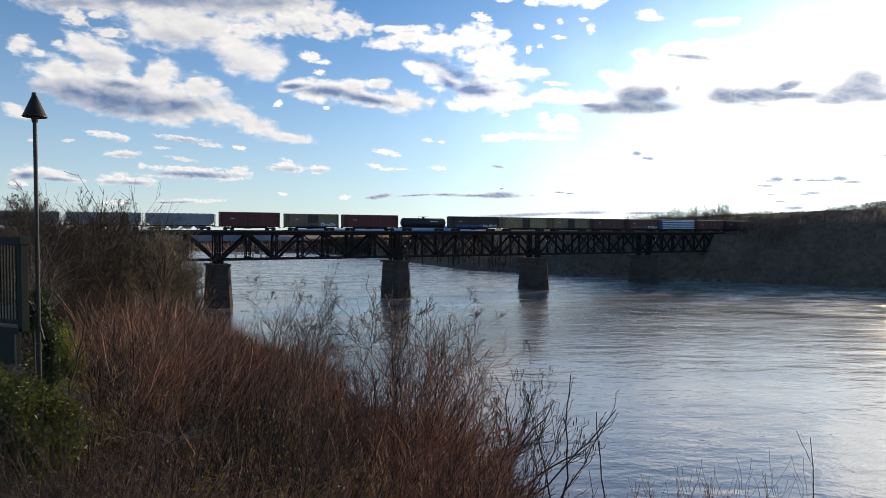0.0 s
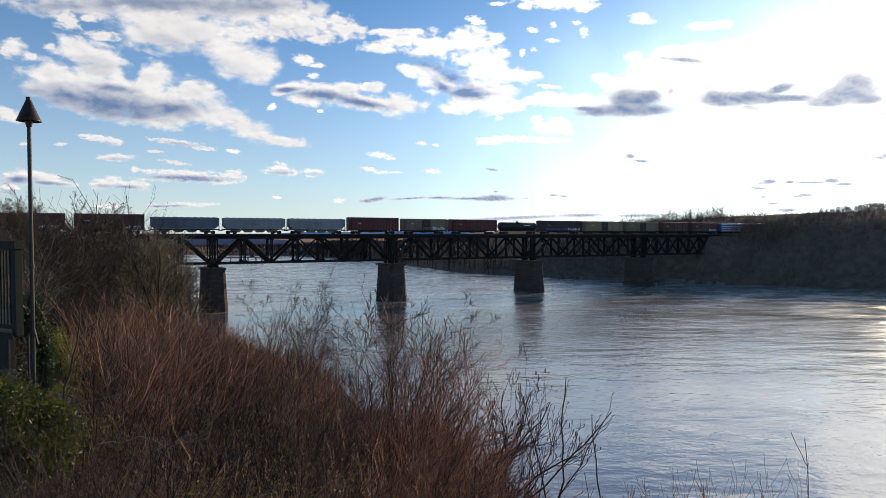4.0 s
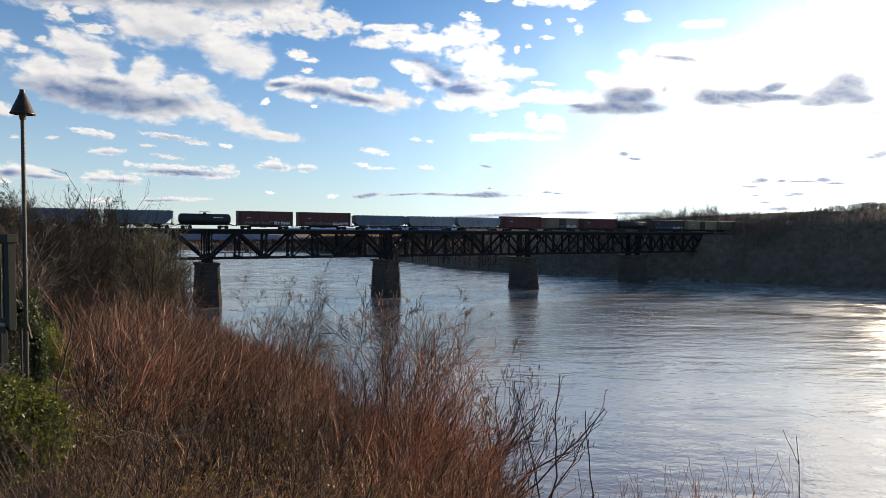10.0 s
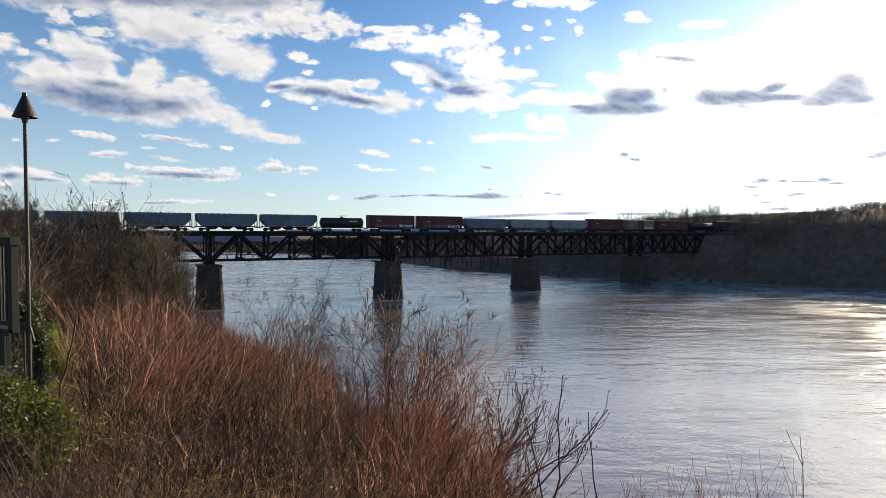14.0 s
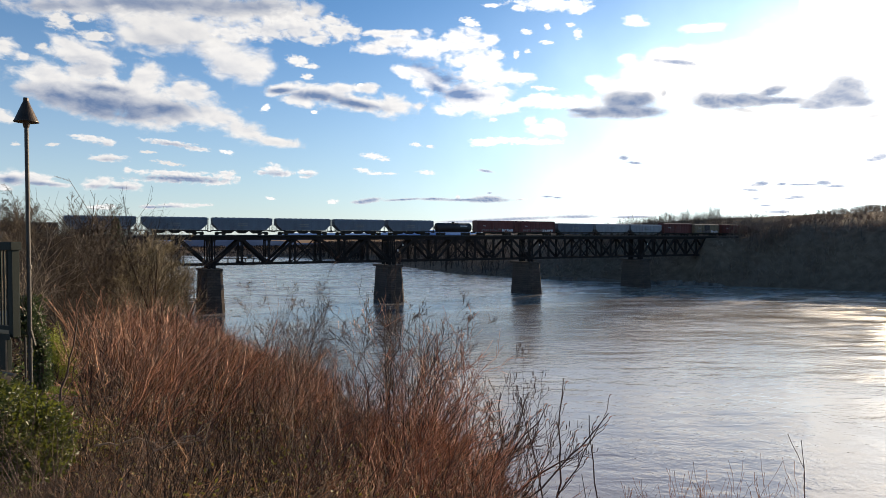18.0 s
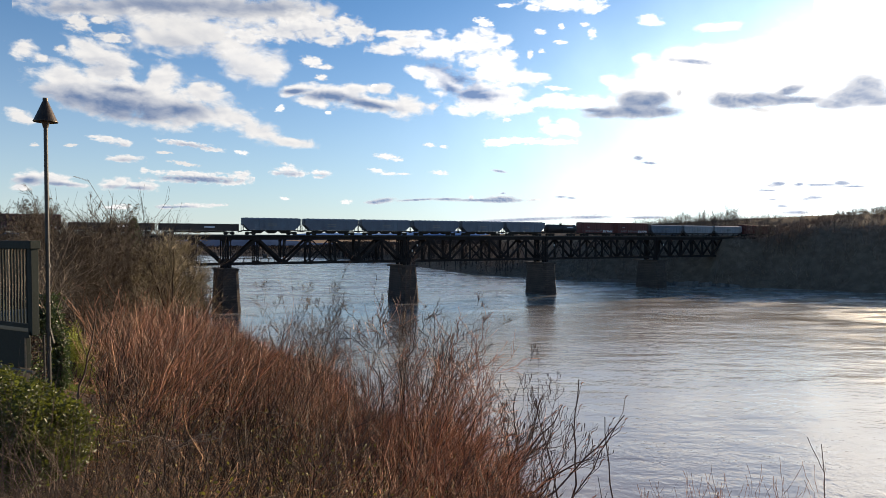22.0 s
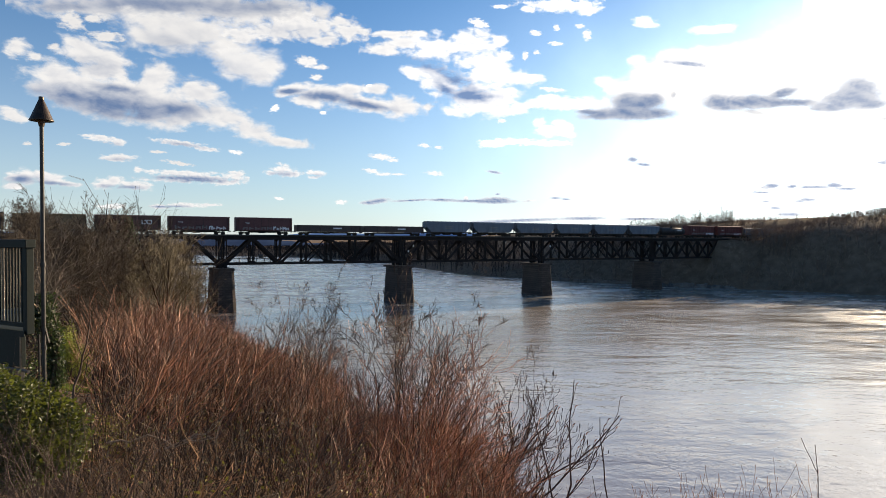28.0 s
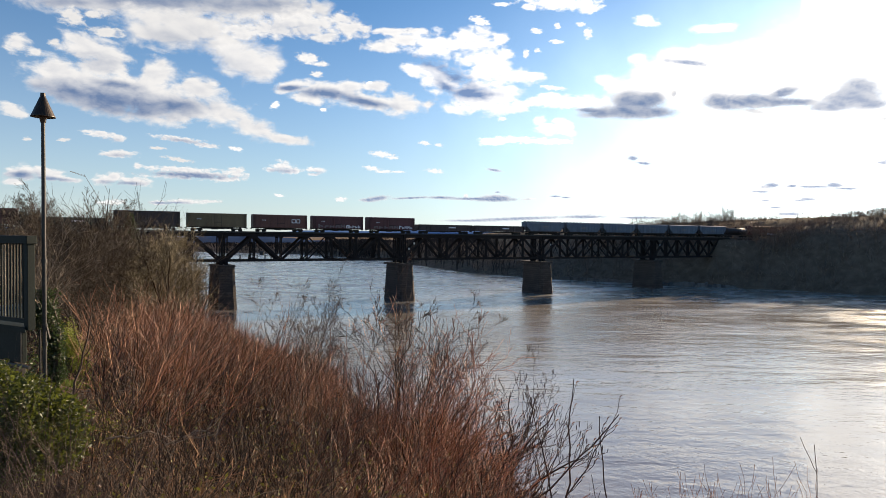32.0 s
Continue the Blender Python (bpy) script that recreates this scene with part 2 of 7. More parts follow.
    l.new(tc.outputs["Object"], lie.inputs["Vector"])
    l.new(lie.outputs[0], gust.inputs["Vector"])
    gust.inputs["Scale"].default_value, gust.inputs["Detail"].default_value, gust.inputs["Roughness"].default_value = 0.11, 4, 0.55
    for key, v in (("From Min", 0.42), ("From Max", 0.56), ("To Min", 0.25), ("To Max", 1.3)):
        reach_of.inputs[key].default_value = v
    l.new(gust.outputs["Fac"], reach_of.inputs["Value"])
    rough.operation = "MULTIPLY"
    l.new(far.outputs[0], rough.inputs[0])
    l.new(reach_of.outputs[0], rough.inputs[1])
    l.new(rough.outputs[0], b.inputs["Roughness"])
    l.new(calm.outputs[0], quiet.inputs[0])
    l.new(reach.outputs[0], quiet.inputs[1])
    l.new(quiet.outputs[0], force.inputs[0])
    l.new(gain.outputs[0], force.inputs[1])
    bp = n.new("ShaderNodeBump")
    bp.inputs["Distance"].default_value = 1.0
    wave = n.new("ShaderNodeMath")
    wave.operation = "MULTIPLY"
    l.new(total, wave.inputs[0])
    l.new(force.outputs[0], wave.inputs[1])
    l.new(wave.outputs[0], bp.inputs["Height"])
    l.new(bp.outputs[0], b.inputs["Normal"])
    return m


WATER = water_material()


# ---- mesh tools ----
def mesh_np(name, verts, faces, material=None, smooth=False):
    """A mesh from arrays of vertices and of triangles or quads."""
    verts, faces = np.asarray(verts, np.float32), np.asarray(faces, np.int32)
    me = bpy.data.meshes.new(name)
    me.vertices.add(len(verts))
    me.vertices.foreach_set("co", verts.ravel())
    me.loops.add(faces.size)
    me.loops.foreach_set("vertex_index", faces.ravel())
    me.polygons.add(len(faces))
    me.polygons.foreach_set("loop_start", np.arange(len(faces), dtype=np.int32) * faces.shape[1])
    if smooth:
        me.polygons.foreach_set("use_smooth", np.ones(len(faces), bool))
    me.update(calc_edges=True)
    me.validate()
    if material:
        me.materials.append(material)
    return me


def under(name, me, parent=None, label="", at=None):
    """An object on that mesh, under a thing or part."""
    ob = new(name, me)
    if parent:
        ob.parent = parent
    if at is not None:
        ob.matrix_local = at
    if label:
        ob["label"] = label
    return ob


def part(name, bm, material, parent, label="", at=None):
    """Links a bmesh as one mesh object under a thing or under a part."""
    me = bpy.data.meshes.new(name)
    bm.to_mesh(me)
    bm.free()
    me.materials.append(material)
    return under(name, me, parent, label, at)


def block(bm, x0, x1, y0, y1, z0, z1, bevel=0.0):
    got = bmesh.ops.create_cube(bm, size=1, matrix=Matrix.LocRotScale(((x0 + x1) / 2, (y0 + y1) / 2, (z0 + z1) / 2), None, (abs(x1 - x0), abs(y1 - y0), abs(z1 - z0))))
    if bevel:
        edges = list({e for v in got["verts"] for e in v.link_edges})
        bmesh.ops.bevel(bm, geom=edges, offset=bevel, segments=1, affect="EDGES")
    return bm


def boxed(x0, x1, y0, y1, z0, z1, bevel=0.0):
    return block(bmesh.new(), x0, x1, y0, y1, z0, z1, bevel)


def beam(bm, a, b, w, h):
    """A square bar from a to b, w wide and h deep."""
    a, b = Vector(a), Vector(b)
    m = Matrix.Translation((a + b) / 2) @ (b - a).to_track_quat("X", "Z").to_matrix().to_4x4() @ Matrix.Diagonal(((b - a).length, w, h, 1))
    bmesh.ops.create_cube(bm, size=1, matrix=m)
    return bm


def rod(bm, a, b, r0, r1=None, sides=8):
    a, b = Vector(a), Vector(b)
    m = Matrix.Translation((a + b) / 2) @ (b - a).to_track_quat("Z", "Y").to_matrix().to_4x4()
    bmesh.ops.create_cone(bm, cap_ends=True, segments=sides, radius1=r0, radius2=r0 if r1 is None else r1, depth=(b - a).length, matrix=m)
    return bm


def tubes(P, R, sides=3):
    """Vertices and quads of tubes along N polylines P (N, K, 3) with radii R (N, K)."""
    N, K, _ = P.shape
    T = np.empty_like(P)
    T[:, 1:-1], T[:, 0], T[:, -1] = P[:, 2:] - P[:, :-2], P[:, 1] - P[:, 0], P[:, -1] - P[:, -2]
    T /= np.linalg.norm(T, axis=-1, keepdims=True) + 1e-9
    ref = np.where(np.abs(T[..., 2:3]) > 0.9, np.array([1.0, 0, 0]), np.array([0, 0, 1.0]))
    U = np.cross(T, ref)
    U /= np.linalg.norm(U, axis=-1, keepdims=True) + 1e-9
    V = np.cross(T, U)
    ang = np.arange(sides) * 2 * np.pi / sides
    rings = P[:, :, None] + R[:, :, None, None] * (np.cos(ang)[:, None] * U[:, :, None] + np.sin(ang)[:, None] * V[:, :, None])
    idx = np.arange(N * K * sides).reshape(N, K, sides)
    nxt = np.roll(idx, -1, axis=2)
    quads = np.stack([idx[:, :-1], nxt[:, :-1], nxt[:, 1:], idx[:, 1:]], -1)
    return rings.reshape(-1, 3), quads.reshape(-1, 4)


def joined(pieces):
    vs, fs, n = [], [], 0
    for v, f in pieces:
        vs.append(v)
        fs.append(f + n)
        n += len(v)
    return np.concatenate(vs), np.concatenate(fs)


def unit(v):
    return v / (np.linalg.norm(v, axis=-1, keepdims=True) + 1e-9)


def sprout(rng, base, way, length, radius, k=5, bend=0.25, rise=0.0, taper=0.25):
    """N bent shoots from base along way: polylines (N, k, 3) and radii."""
    n = len(base)
    s = np.linspace(0, 1, k)[None, :, None]
    side = unit(np.cross(way, rng.normal(size=(n, 3))))
    P = base[:, None] + way[:, None] * s * length[:, None, None] + side[:, None] * (s**2) * (bend * length * rng.uniform(-1, 1, n))[:, None, None]
    P[..., 2] += (s[..., 0] ** 2) * rise * length[:, None]
    P[:, 1:-1] += rng.normal(size=(n, k - 2, 3)) * (0.03 * length)[:, None, None]
    return P, radius[:, None] * (1 - (1 - taper) * np.linspace(0, 1, k))[None]


def branch_off(rng, P, R, count, reach, thin, low=0.3, spread=0.8, k=4, bend=0.3, rise=0.15):
    """count shoots off each polyline."""
    n, K, _ = P.shape
    i = np.repeat(np.arange(n), count)
    u = rng.uniform(low, 1.0, len(i)) * (K - 1)
    j = np.minimum(u.astype(int), K - 2)
    f = (u - j)[:, None]
    base = P[i, j] * (1 - f) + P[i, j + 1] * f
    r = R[i, j] * (1 - f[:, 0]) + R[i, j + 1] * f[:, 0]
    along = unit(P[i, j + 1] - P[i, j])
    way = unit(along + spread * unit(rng.normal(size=(len(i), 3))))
    total = np.linalg.norm(P[i, -1] - P[i, 0], axis=-1)
    return sprout(rng, base, way, total * reach * rng.uniform(0.6, 1.15, len(i)) * (1.15 - 0.5 * u / (K - 1)), r * thin, k, bend, rise)


# ---- the ground ----
def to_line(x, y, line):
    """Distance to a polyline, above zero on its left."""
    best, sign = np.full(np.shape(x), 1e9), np.ones(np.shape(x))
    for (ax, ay), (bx, by) in zip(line[:-1], line[1:]):
        dx, dy = bx - ax, by - ay
        u = np.clip(((x - ax) * dx + (y - ay) * dy) / (dx * dx + dy * dy), 0, 1)
        d = np.hypot(x - ax - u * dx, y - ay - u * dy)
        s = np.sign(dx * (y - ay) - dy * (x - ax))
        near = d < best
        best, sign = np.where(near, d, best), np.where(near, s, sign)
    return best * sign


NEAR_SHORE = [(170, -900), (60, -120), (36, -50), (23, 0), (15, 20), (5, 40), (-3, 60), (-14, 80), (-35, 110), (-60, 150), (-72, 172), (-92, 215), (-118, 265), (-155, 330), (-215, 450), (-340, 650), (-620, 900), (-2500, 2500)]
FAR_SHORE = [(900, -900), (400, -100), (300, 60), (200, 165), (148, 217), (125, 237), (54, 286), (5, 338), (-25, 421), (-60, 520), (-150, 640), (-300, 720), (-700, 1100), (-2400, 2900)]
BRIDGE = Vector((-62.1, 171.6, 0))
ALONG = Vector((0.8692, 0.4944, 0))
ACROSS = Vector((-0.4944, 0.8692, 0))
SPAN, GRADE = 52.0, -0.005


def rail_height(s):
    return 20.3 + GRADE * s


def ramp(v, points):
    xs, ys = zip(*points)
    return np.interp(v, xs, ys)


def land(x, y):
    """Height of the ground."""
    x, y = np.asarray(x, float), np.asarray(y, float)
    d = to_line(x, y, NEAR_SHORE)
    e = -to_line(x, y, FAR_SHORE)
    low = ramp(y, [(10, 1.0), (22, 0.9), (38, 0.76), (66, 0.55), (110, 0.34), (200, 0.36), (500, 0.35)])
    low = 1 - (1 - low) * np.clip((48 - d) / 24, 0, 1)
    near = ramp(d, [(-12, -4), (0, -0.3), (2, 1.2), (7, 7.0), (13, 13.0), (20, 15.6), (60, 16.6), (400, 18), (1500, 24)]) * np.where(d > 0, low, 1)
    tall = ramp(x, [(-200, 0.25), (40, 0.35), (80, 0.85), (125, 1.0), (200, 1.15)])
    far = ramp(e, [(-12, -4), (0, -0.3), (3, 1.2), (12, 9), (24, 19.5), (40, 23), (70, 26.0), (300, 28), (1500, 30)]) * np.where(e > 0, tall, 1)
    z = np.maximum(near, far)
    sx, sy = x - BRIDGE.x, y - BRIDGE.y
    s, off = sx * ALONG.x + sy * ALONG.y, np.abs(sx * ACROSS.x + sy * ACROSS.y)
    bed = rail_height(s) - 0.9
    cut = np.clip((off - 4) / 8, 0, 1)
    on_line = (s > 190) | (s < -54)
    z = np.where(on_line, bed * (1 - cut) + z * cut, z)
    bump = 0.35 * np.sin(x * 0.31 + 1.3) * np.sin(y * 0.27) + 0.2 * np.sin(x * 0.9 + y * 0.7)
    return z + np.where(z > 0.4, bump * np.clip(z - 0.4, 0, 1), 0)


def build_ground():
    radii = np.concatenate([np.arange(0, 12, 0.75), np.geomspace(12, 700, 150), np.geomspace(760, 4400, 16)])
    ang = np.linspace(-np.pi, np.pi, 361)[:-1]
    rr, aa = np.meshgrid(radii, ang, indexing="ij")
    x, y = rr * np.sin(aa), rr * np.cos(aa)
    v = np.stack([x, y, land(x, y)], -1).reshape(-1, 3)
    n, k = len(radii), len(ang)
    i = np.arange(n * k).reshape(n, k)
    j = np.roll(i, -1, axis=1)
    f = np.stack([i[:-1], i[1:], j[1:], j[:-1]], -1).reshape(-1, 4)
    ob = new("ground", mesh_np("ground", v, f, GROUND, True))
    tagged(ob, "brown leaf-littered river banks and wooded hills", "ground", "", "structure")


def build_water():
    me = mesh_np("water", [(-3000, -1500, 0), (2000, -1500, 0), (2000, 3500, 0), (-3000, 3500, 0)], [(0, 1, 2, 3)], WATER)
    ob = new("water", me)
    return tagged(ob, "wide grey-blue river with small wind ripples", "river", "", "structure")


build_ground()
river = build_water()


# ---- the railway bridge ----
HEADING = math.degrees(math.atan2(ALONG.y, ALONG.x))


def on_track(s, off=0.0, up=0.0):
    """Pose on the line s metres past the first river pier, at the top of the rails."""
    p = BRIDGE + ALONG * s + ACROSS * off
    return pose(p.x, p.y, rail_height(s) + up, 0, -math.degrees(math.atan(GRADE)), HEADING)


def truss_span(s0, length):
    thing = tagged(new("truss_span"), "black riveted steel deck-truss bridge span between stone piers", "bridge", "spans of the railway bridge")
    thing.matrix_world = on_track(s0)
    n = 7
    w = (length - 1.2) / n
    xs = [0.6 + w * i for i in range(n + 1)]
    top, bot = -0.95, -7.8
    for y in (-2.4, 2.4):
        part("top_chord", boxed(0.1, length - 0.1, y - 0.3, y + 0.3, top - 0.4, top + 0.5), STEEL, thing)
        part("bottom_chord", boxed(0.3, length - 0.3, y - 0.25, y + 0.25, bot - 0.28, bot + 0.28), STEEL, thing)
        for i, x in enumerate(xs):
            bm = bmesh.new()
            g = 0.3 if i in (0, n) else 0.2
            for dx in (-g, g):
                block(bm, x + dx - 0.12, x + dx + 0.12, y - 0.2, y + 0.2, bot + 0.25, top - 0.32)
            z = bot + 0.6
            while z < top - 0.9:
                beam(bm, (x - g, y, z), (x + g, y, z + 0.45), 0.3, 0.05)
                z += 0.45
            part("post", bm, STEEL, thing)
        ups = [(0, bot, 1, top), (1, top, 2, bot), (2, bot, 3, top), (3, top, 4, bot), (3, bot, 4, top), (4, top, 5, bot), (5, bot, 6, top), (6, top, 7, bot)]
        for a, za, b, zb in ups:
            thick = 0.3 if {a, b} == {3, 4} else 0.66
            part("diagonal", beam(bmesh.new(), (xs[a], y, za), (xs[b], y, zb), 0.36, thick), STEEL, thing)
        for i in range(n + 1):
            part("gusset", boxed(xs[i] - 0.55, xs[i] + 0.55, y - 0.33, y - 0.31, bot - 0.25, bot + 0.7), STEEL, thing)
            part("gusset", boxed(xs[i] - 0.5, xs[i] + 0.5, y - 0.33, y - 0.31, top - 0.8, top), STEEL, thing)
    for x in xs:
        part("cross_strut", boxed(x - 0.15, x + 0.15, -2.15, 2.15, bot - 0.1, bot + 0.15), STEEL, thing)
        bm = beam(beam(bmesh.new(), (x, -2.3, bot), (x, 2.3, top), 0.1, 0.12), (x, 2.3, bot), (x, -2.3, top), 0.1, 0.12)
        part("sway_brace", bm, STEEL, thing)
    for i in range(n):
        bm = beam(beam(bmesh.new(), (xs[i], -2.3, bot - 0.05), (xs[i + 1], 2.3, bot - 0.05), 0.12, 0.1), (xs[i], 2.3, bot - 0.05), (xs[i + 1], -2.3, bot - 0.05), 0.12, 0.1)
        part("lateral_brace", bm, STEEL, thing)
    for y in (-0.95, 0.95):
        part("stringer", boxed(0.05, length - 0.05, y - 0.2, y + 0.2, -1.15, -0.42), STEEL, thing)
    part("walkway", boxed(0, length, -3.0, -2.2, -0.32, -0.24), TIMBER, thing, "grey timber walkway planks")
    part("guard_timber", boxed(0, length, -2.0, -1.8, -0.17, 0.05), TIMBER, thing)
    me = bpy.data.meshes.new("tie")
    bm = boxed(-0.12, 0.12, -2.4, 2.4, -0.42, -0.18)
    bm.to_mesh(me)
    bm.free()
    me.materials.append(TIMBER)
    for i in range(int(length / 0.8)):
        under("tie", me, thing, "", Matrix.Translation((0.4 + i * 0.8, 0, 0)))
    for y in (-0.75, 0.75):
        part("rail", boxed(0, length, y - 0.04, y + 0.04, -0.18, 0.0), RAIL, thing)
    return thing


def light_spots(span, spots):
    """Small white plates added on the near truss beside a pier, imitating light that shows through."""
    for x, z in spots:
        part("marker_plate", boxed(x - 0.16, x + 0.16, -2.8, -2.74, z - 0.3, z + 0.3, 0.01), WHITE_PLATE, span, "small white plate in place of light through the truss")


def bridge_pier(s):
    thing = tagged(new("bridge_pier"), "weathered brown granite-block bridge pier standing in the river", "bridge pier", "piers of the railway bridge")
    z = rail_height(s)
    p = BRIDGE + ALONG * s
    thing.matrix_world = pose(p.x, p.y, 0, 0, 0, HEADING)
    height = z - 8.9
    bm = bmesh.new()
    # battered shaft with a pointed upstream end
    rings = []
    for h, a, b in ((-4, 3.1, 6.4), (0.0, 2.9, 6.0), (height - 0.6, 2.45, 5.2)):
        ring = [(-a, -b + 1.0, h), (-a + 0.9, -b, h), (a - 0.9, -b, h), (a, -b + 1.0, h), (a, b - 1, h), (0, b + 1.6, h), (-a, b - 1, h)]
        rings.append([bm.verts.new(v) for v in ring])
    for lo, hi in zip(rings[:-1], rings[1:]):
        for i in range(7):
            j = (i + 1) % 7
            bm.faces.new((lo[i], lo[j], hi[j], hi[i]))
    bm.faces.new(rings[-1])
    part("shaft", bm, STONE, thing)
    part("cap", boxed(-2.5, 2.5, -5.25, 6.2, height - 0.6, height, 0.06), STONE, thing, "projecting stone coping")
    for y in (-2.4, 2.4):
        for x in (-0.65, 0.65):
            part("bearing", boxed(x - 0.4, x + 0.4, y - 0.4, y + 0.4, height, height + 0.95, 0.05), STEEL, thing, "iron bearing shoe")
    return thing


WHITE_PLATE = surface("white_plate", (0.6, 0.6, 0.58), (0.8, 0.8, 0.78), 3, 20, 0.5, 0, 0.05)
for k in (-1, 0, 1, 2, 3):
    span = truss_span(k * SPAN, SPAN if k < 3 else 44.0)
    light_spots(span, {1: [(3.6, -3.0), (1.9, -4.6)], 2: [(3.6, -3.2)], 3: [(3.6, -3.2)]}.get(k, []))
for k in (-1, 0, 1, 2, 3):
    bridge_pier(k * SPAN)


def track_bed(s0, s1):
    thing = tagged(new("railway_track"), "ballasted railway track running into the woods", "railway track", "", "structure")
    thing.matrix_world = on_track(s0)
    n = s1 - s0
    part("ballast", boxed(0, n, -2.2, 2.2, -0.95, -0.25, 0.1), STONE, thing)
    for y in (-0.75, 0.75):
        part("rail", boxed(0, n, y - 0.04, y + 0.04, -0.25, 0.0), RAIL, thing)



def shore_stones():
    """Pale broken stone along the foot of the far bank beside the bridge."""
    rng = np.random.default_rng(17)
    n = 120
    u = rng.uniform(0.4, 0.72, n)
    x, y = 54 + (128 - 54) * u + rng.normal(size=n) * 0.8, 286 + (234.5 - 286) * u + rng.normal(size=n) * 0.8
    k = np.array([(-1, -1, -1), (1, -1, -1), (1, 1, -1), (-1, 1, -1), (-0.7, -0.7, 1), (0.7, -0.7, 1), (0.7, 0.7, 1), (-0.7, 0.7, 1)], float)
    v = k[None] * rng.uniform(0.3, 0.9, (n, 1, 3)) + rng.normal(size=(n, 8, 3)) * 0.08
    v[..., 0] += x[:, None]
    v[..., 1] += y[:, None]
    v[..., 2] += np.maximum(land(x, y), 0)[:, None] + 0.1
    f = np.array([(0, 3, 2, 1), (4, 5, 6, 7), (0, 1, 5, 4), (1, 2, 6, 5), (2, 3, 7, 6), (3, 0, 4, 7)])
    faces = (np.arange(n)[:, None, None] * 8 + f[None]).reshape(-1, 4)
    pale = surface("pale_stone", (0.04, 0.036, 0.033), (0.14, 0.128, 0.118), 0.5, 4, 0.9, 0, 0.3, 0.5)
    tagged(new("shore_stones", mesh_np("shore_stones", v.reshape(-1, 3), faces, pale)), "pale broken stones along the far waterline", "stones", "", "stuff")


def jetty():
    """A small timber jetty far up the river, with a hut at one end."""
    thing = tagged(new("jetty"), "small dark timber jetty on posts far up the river", "jetty")
    thing.matrix_world = pose(-157, 495, 0, 0, 0, 4)
    part("deck", boxed(-16, 16, -1.5, 1.5, 3.6, 4.1, 0.05), TIMBER, thing)
    for x in (-15.5, -8, -1.5, 5, 11, 15.5):
        for y in (-1.2, 1.2):
            part("post", rod(bmesh.new(), (x, y, -3), (x, y, 3.6), 0.22, None, 8), TIMBER, thing)
    part("rail", boxed(-16, 16, -1.5, -1.4, 4.9, 5.0), TIMBER, thing)
    part("hut", boxed(7.0, 10.0, -1.2, 1.2, 4.1, 6.0, 0.05), TIMBER, thing)
    bm = bmesh.new()
    a, b = [[bm.verts.new(v) for v in ((x, -1.5, 6.0), (x, 1.5, 6.0), (x, 0, 6.9))] for x in (6.7, 10.3)]
    bm.faces.new(a), bm.faces.new(b[::-1])
    for i in range(3):
        bm.faces.new((a[i], b[i], b[(i + 1) % 3], a[(i + 1) % 3]))
    part("hut_roof", bm, TIMBER, thing)


shore_stones()
jetty()
def river_wall():
    """Remains of a pale stone wall at the foot of the far bank."""
    rng = random.Random(18)
    pale = surface("pale_wall_stone", (0.08, 0.07, 0.062), (0.22, 0.195, 0.175), 0.6, 5, 0.9, 0, 0.3, 0.5)
    brown = surface("brown_wall_stone", (0.08, 0.06, 0.05), (0.2, 0.16, 0.13), 0.6, 5, 0.9, 0, 0.3, 0.5)
    for (ax, ay), (bx, by), low, high, skin, label in (((87.5, 260.6), (106, 248.4), 0.7, 1.9, pale, "broken pale stone river wall at the far waterline"), ((47.5, 291.5), (77, 268.6), 0.9, 1.5, brown, "low brown stone river wall at the far waterline")):
        thing = tagged(new("river_wall"), label, "stone wall")
        n = math.hypot(bx - ax, by - ay)
        thing.matrix_world = pose(ax, ay, 0, 0, 0, math.degrees(math.atan2(by - ay, bx - ax)))
        x = 0.0
        while x < n:
            w = rng.uniform(0.9, 2.2)
            part("slab", boxed(x, x + w - 0.08, -0.5 + rng.uniform(-0.15, 0.15), 0.6, -0.8, rng.uniform(low, high), 0.06), skin, thing)
            x += w + (rng.uniform(0.6, 2.0) if rng.random() < 0.15 else 0)


river_wall()
track_bed(-420, -52)
track_bed(200, 560)


# ---- the freight train ----
def paint(name, tone, rust=0.5):
    r, g, b = tone
    return surface(name, (r * 0.55 + 0.01 * rust, g * 0.5, b * 0.5), tone, 0.5, 7, 0.6, 0, 0.1, 0.1, (1, 1, 0.35))


RED = paint("boxcar_red", (0.14, 0.035, 0.03))
BROWN = paint("boxcar_brown", (0.15, 0.065, 0.048))
YELLOW = paint("faded_yellow", (0.36, 0.27, 0.14))
TAN = paint("faded_tan", (0.26, 0.20, 0.12))
DARK = paint("soot_paint", (0.062, 0.045, 0.041))
BLACK = paint("tank_black", (0.02, 0.02, 0.022))
GREY = paint("hopper_grey", (0.30, 0.32, 0.34))
SLATE = paint("hopper_slate", (0.135, 0.17, 0.215))
BLUE = paint("stripe_blue", (0.06, 0.16, 0.42))
WHITE = paint("stripe_white", (0.75, 0.76, 0.78))
OLIVE = paint("dull_green", (0.07, 0.09, 0.06))
FADED = paint("faded_spray", (0.2, 0.17, 0.165))
MAROON = paint("boxcar_maroon", (0.12, 0.045, 0.045))
DRAB = paint("boxcar_drab", (0.2, 0.15, 0.075))
ROOF = paint("galvanised_roof", (0.22, 0.22, 0.22))
shared = {}


def shared_mesh(key, make, material):
    if key not in shared:
        me = bpy.data.meshes.new(key)
        bm = make()
        bm.to_mesh(me)
        bm.free()
        me.materials.append(material)
        shared[key] = me
    return shared[key]


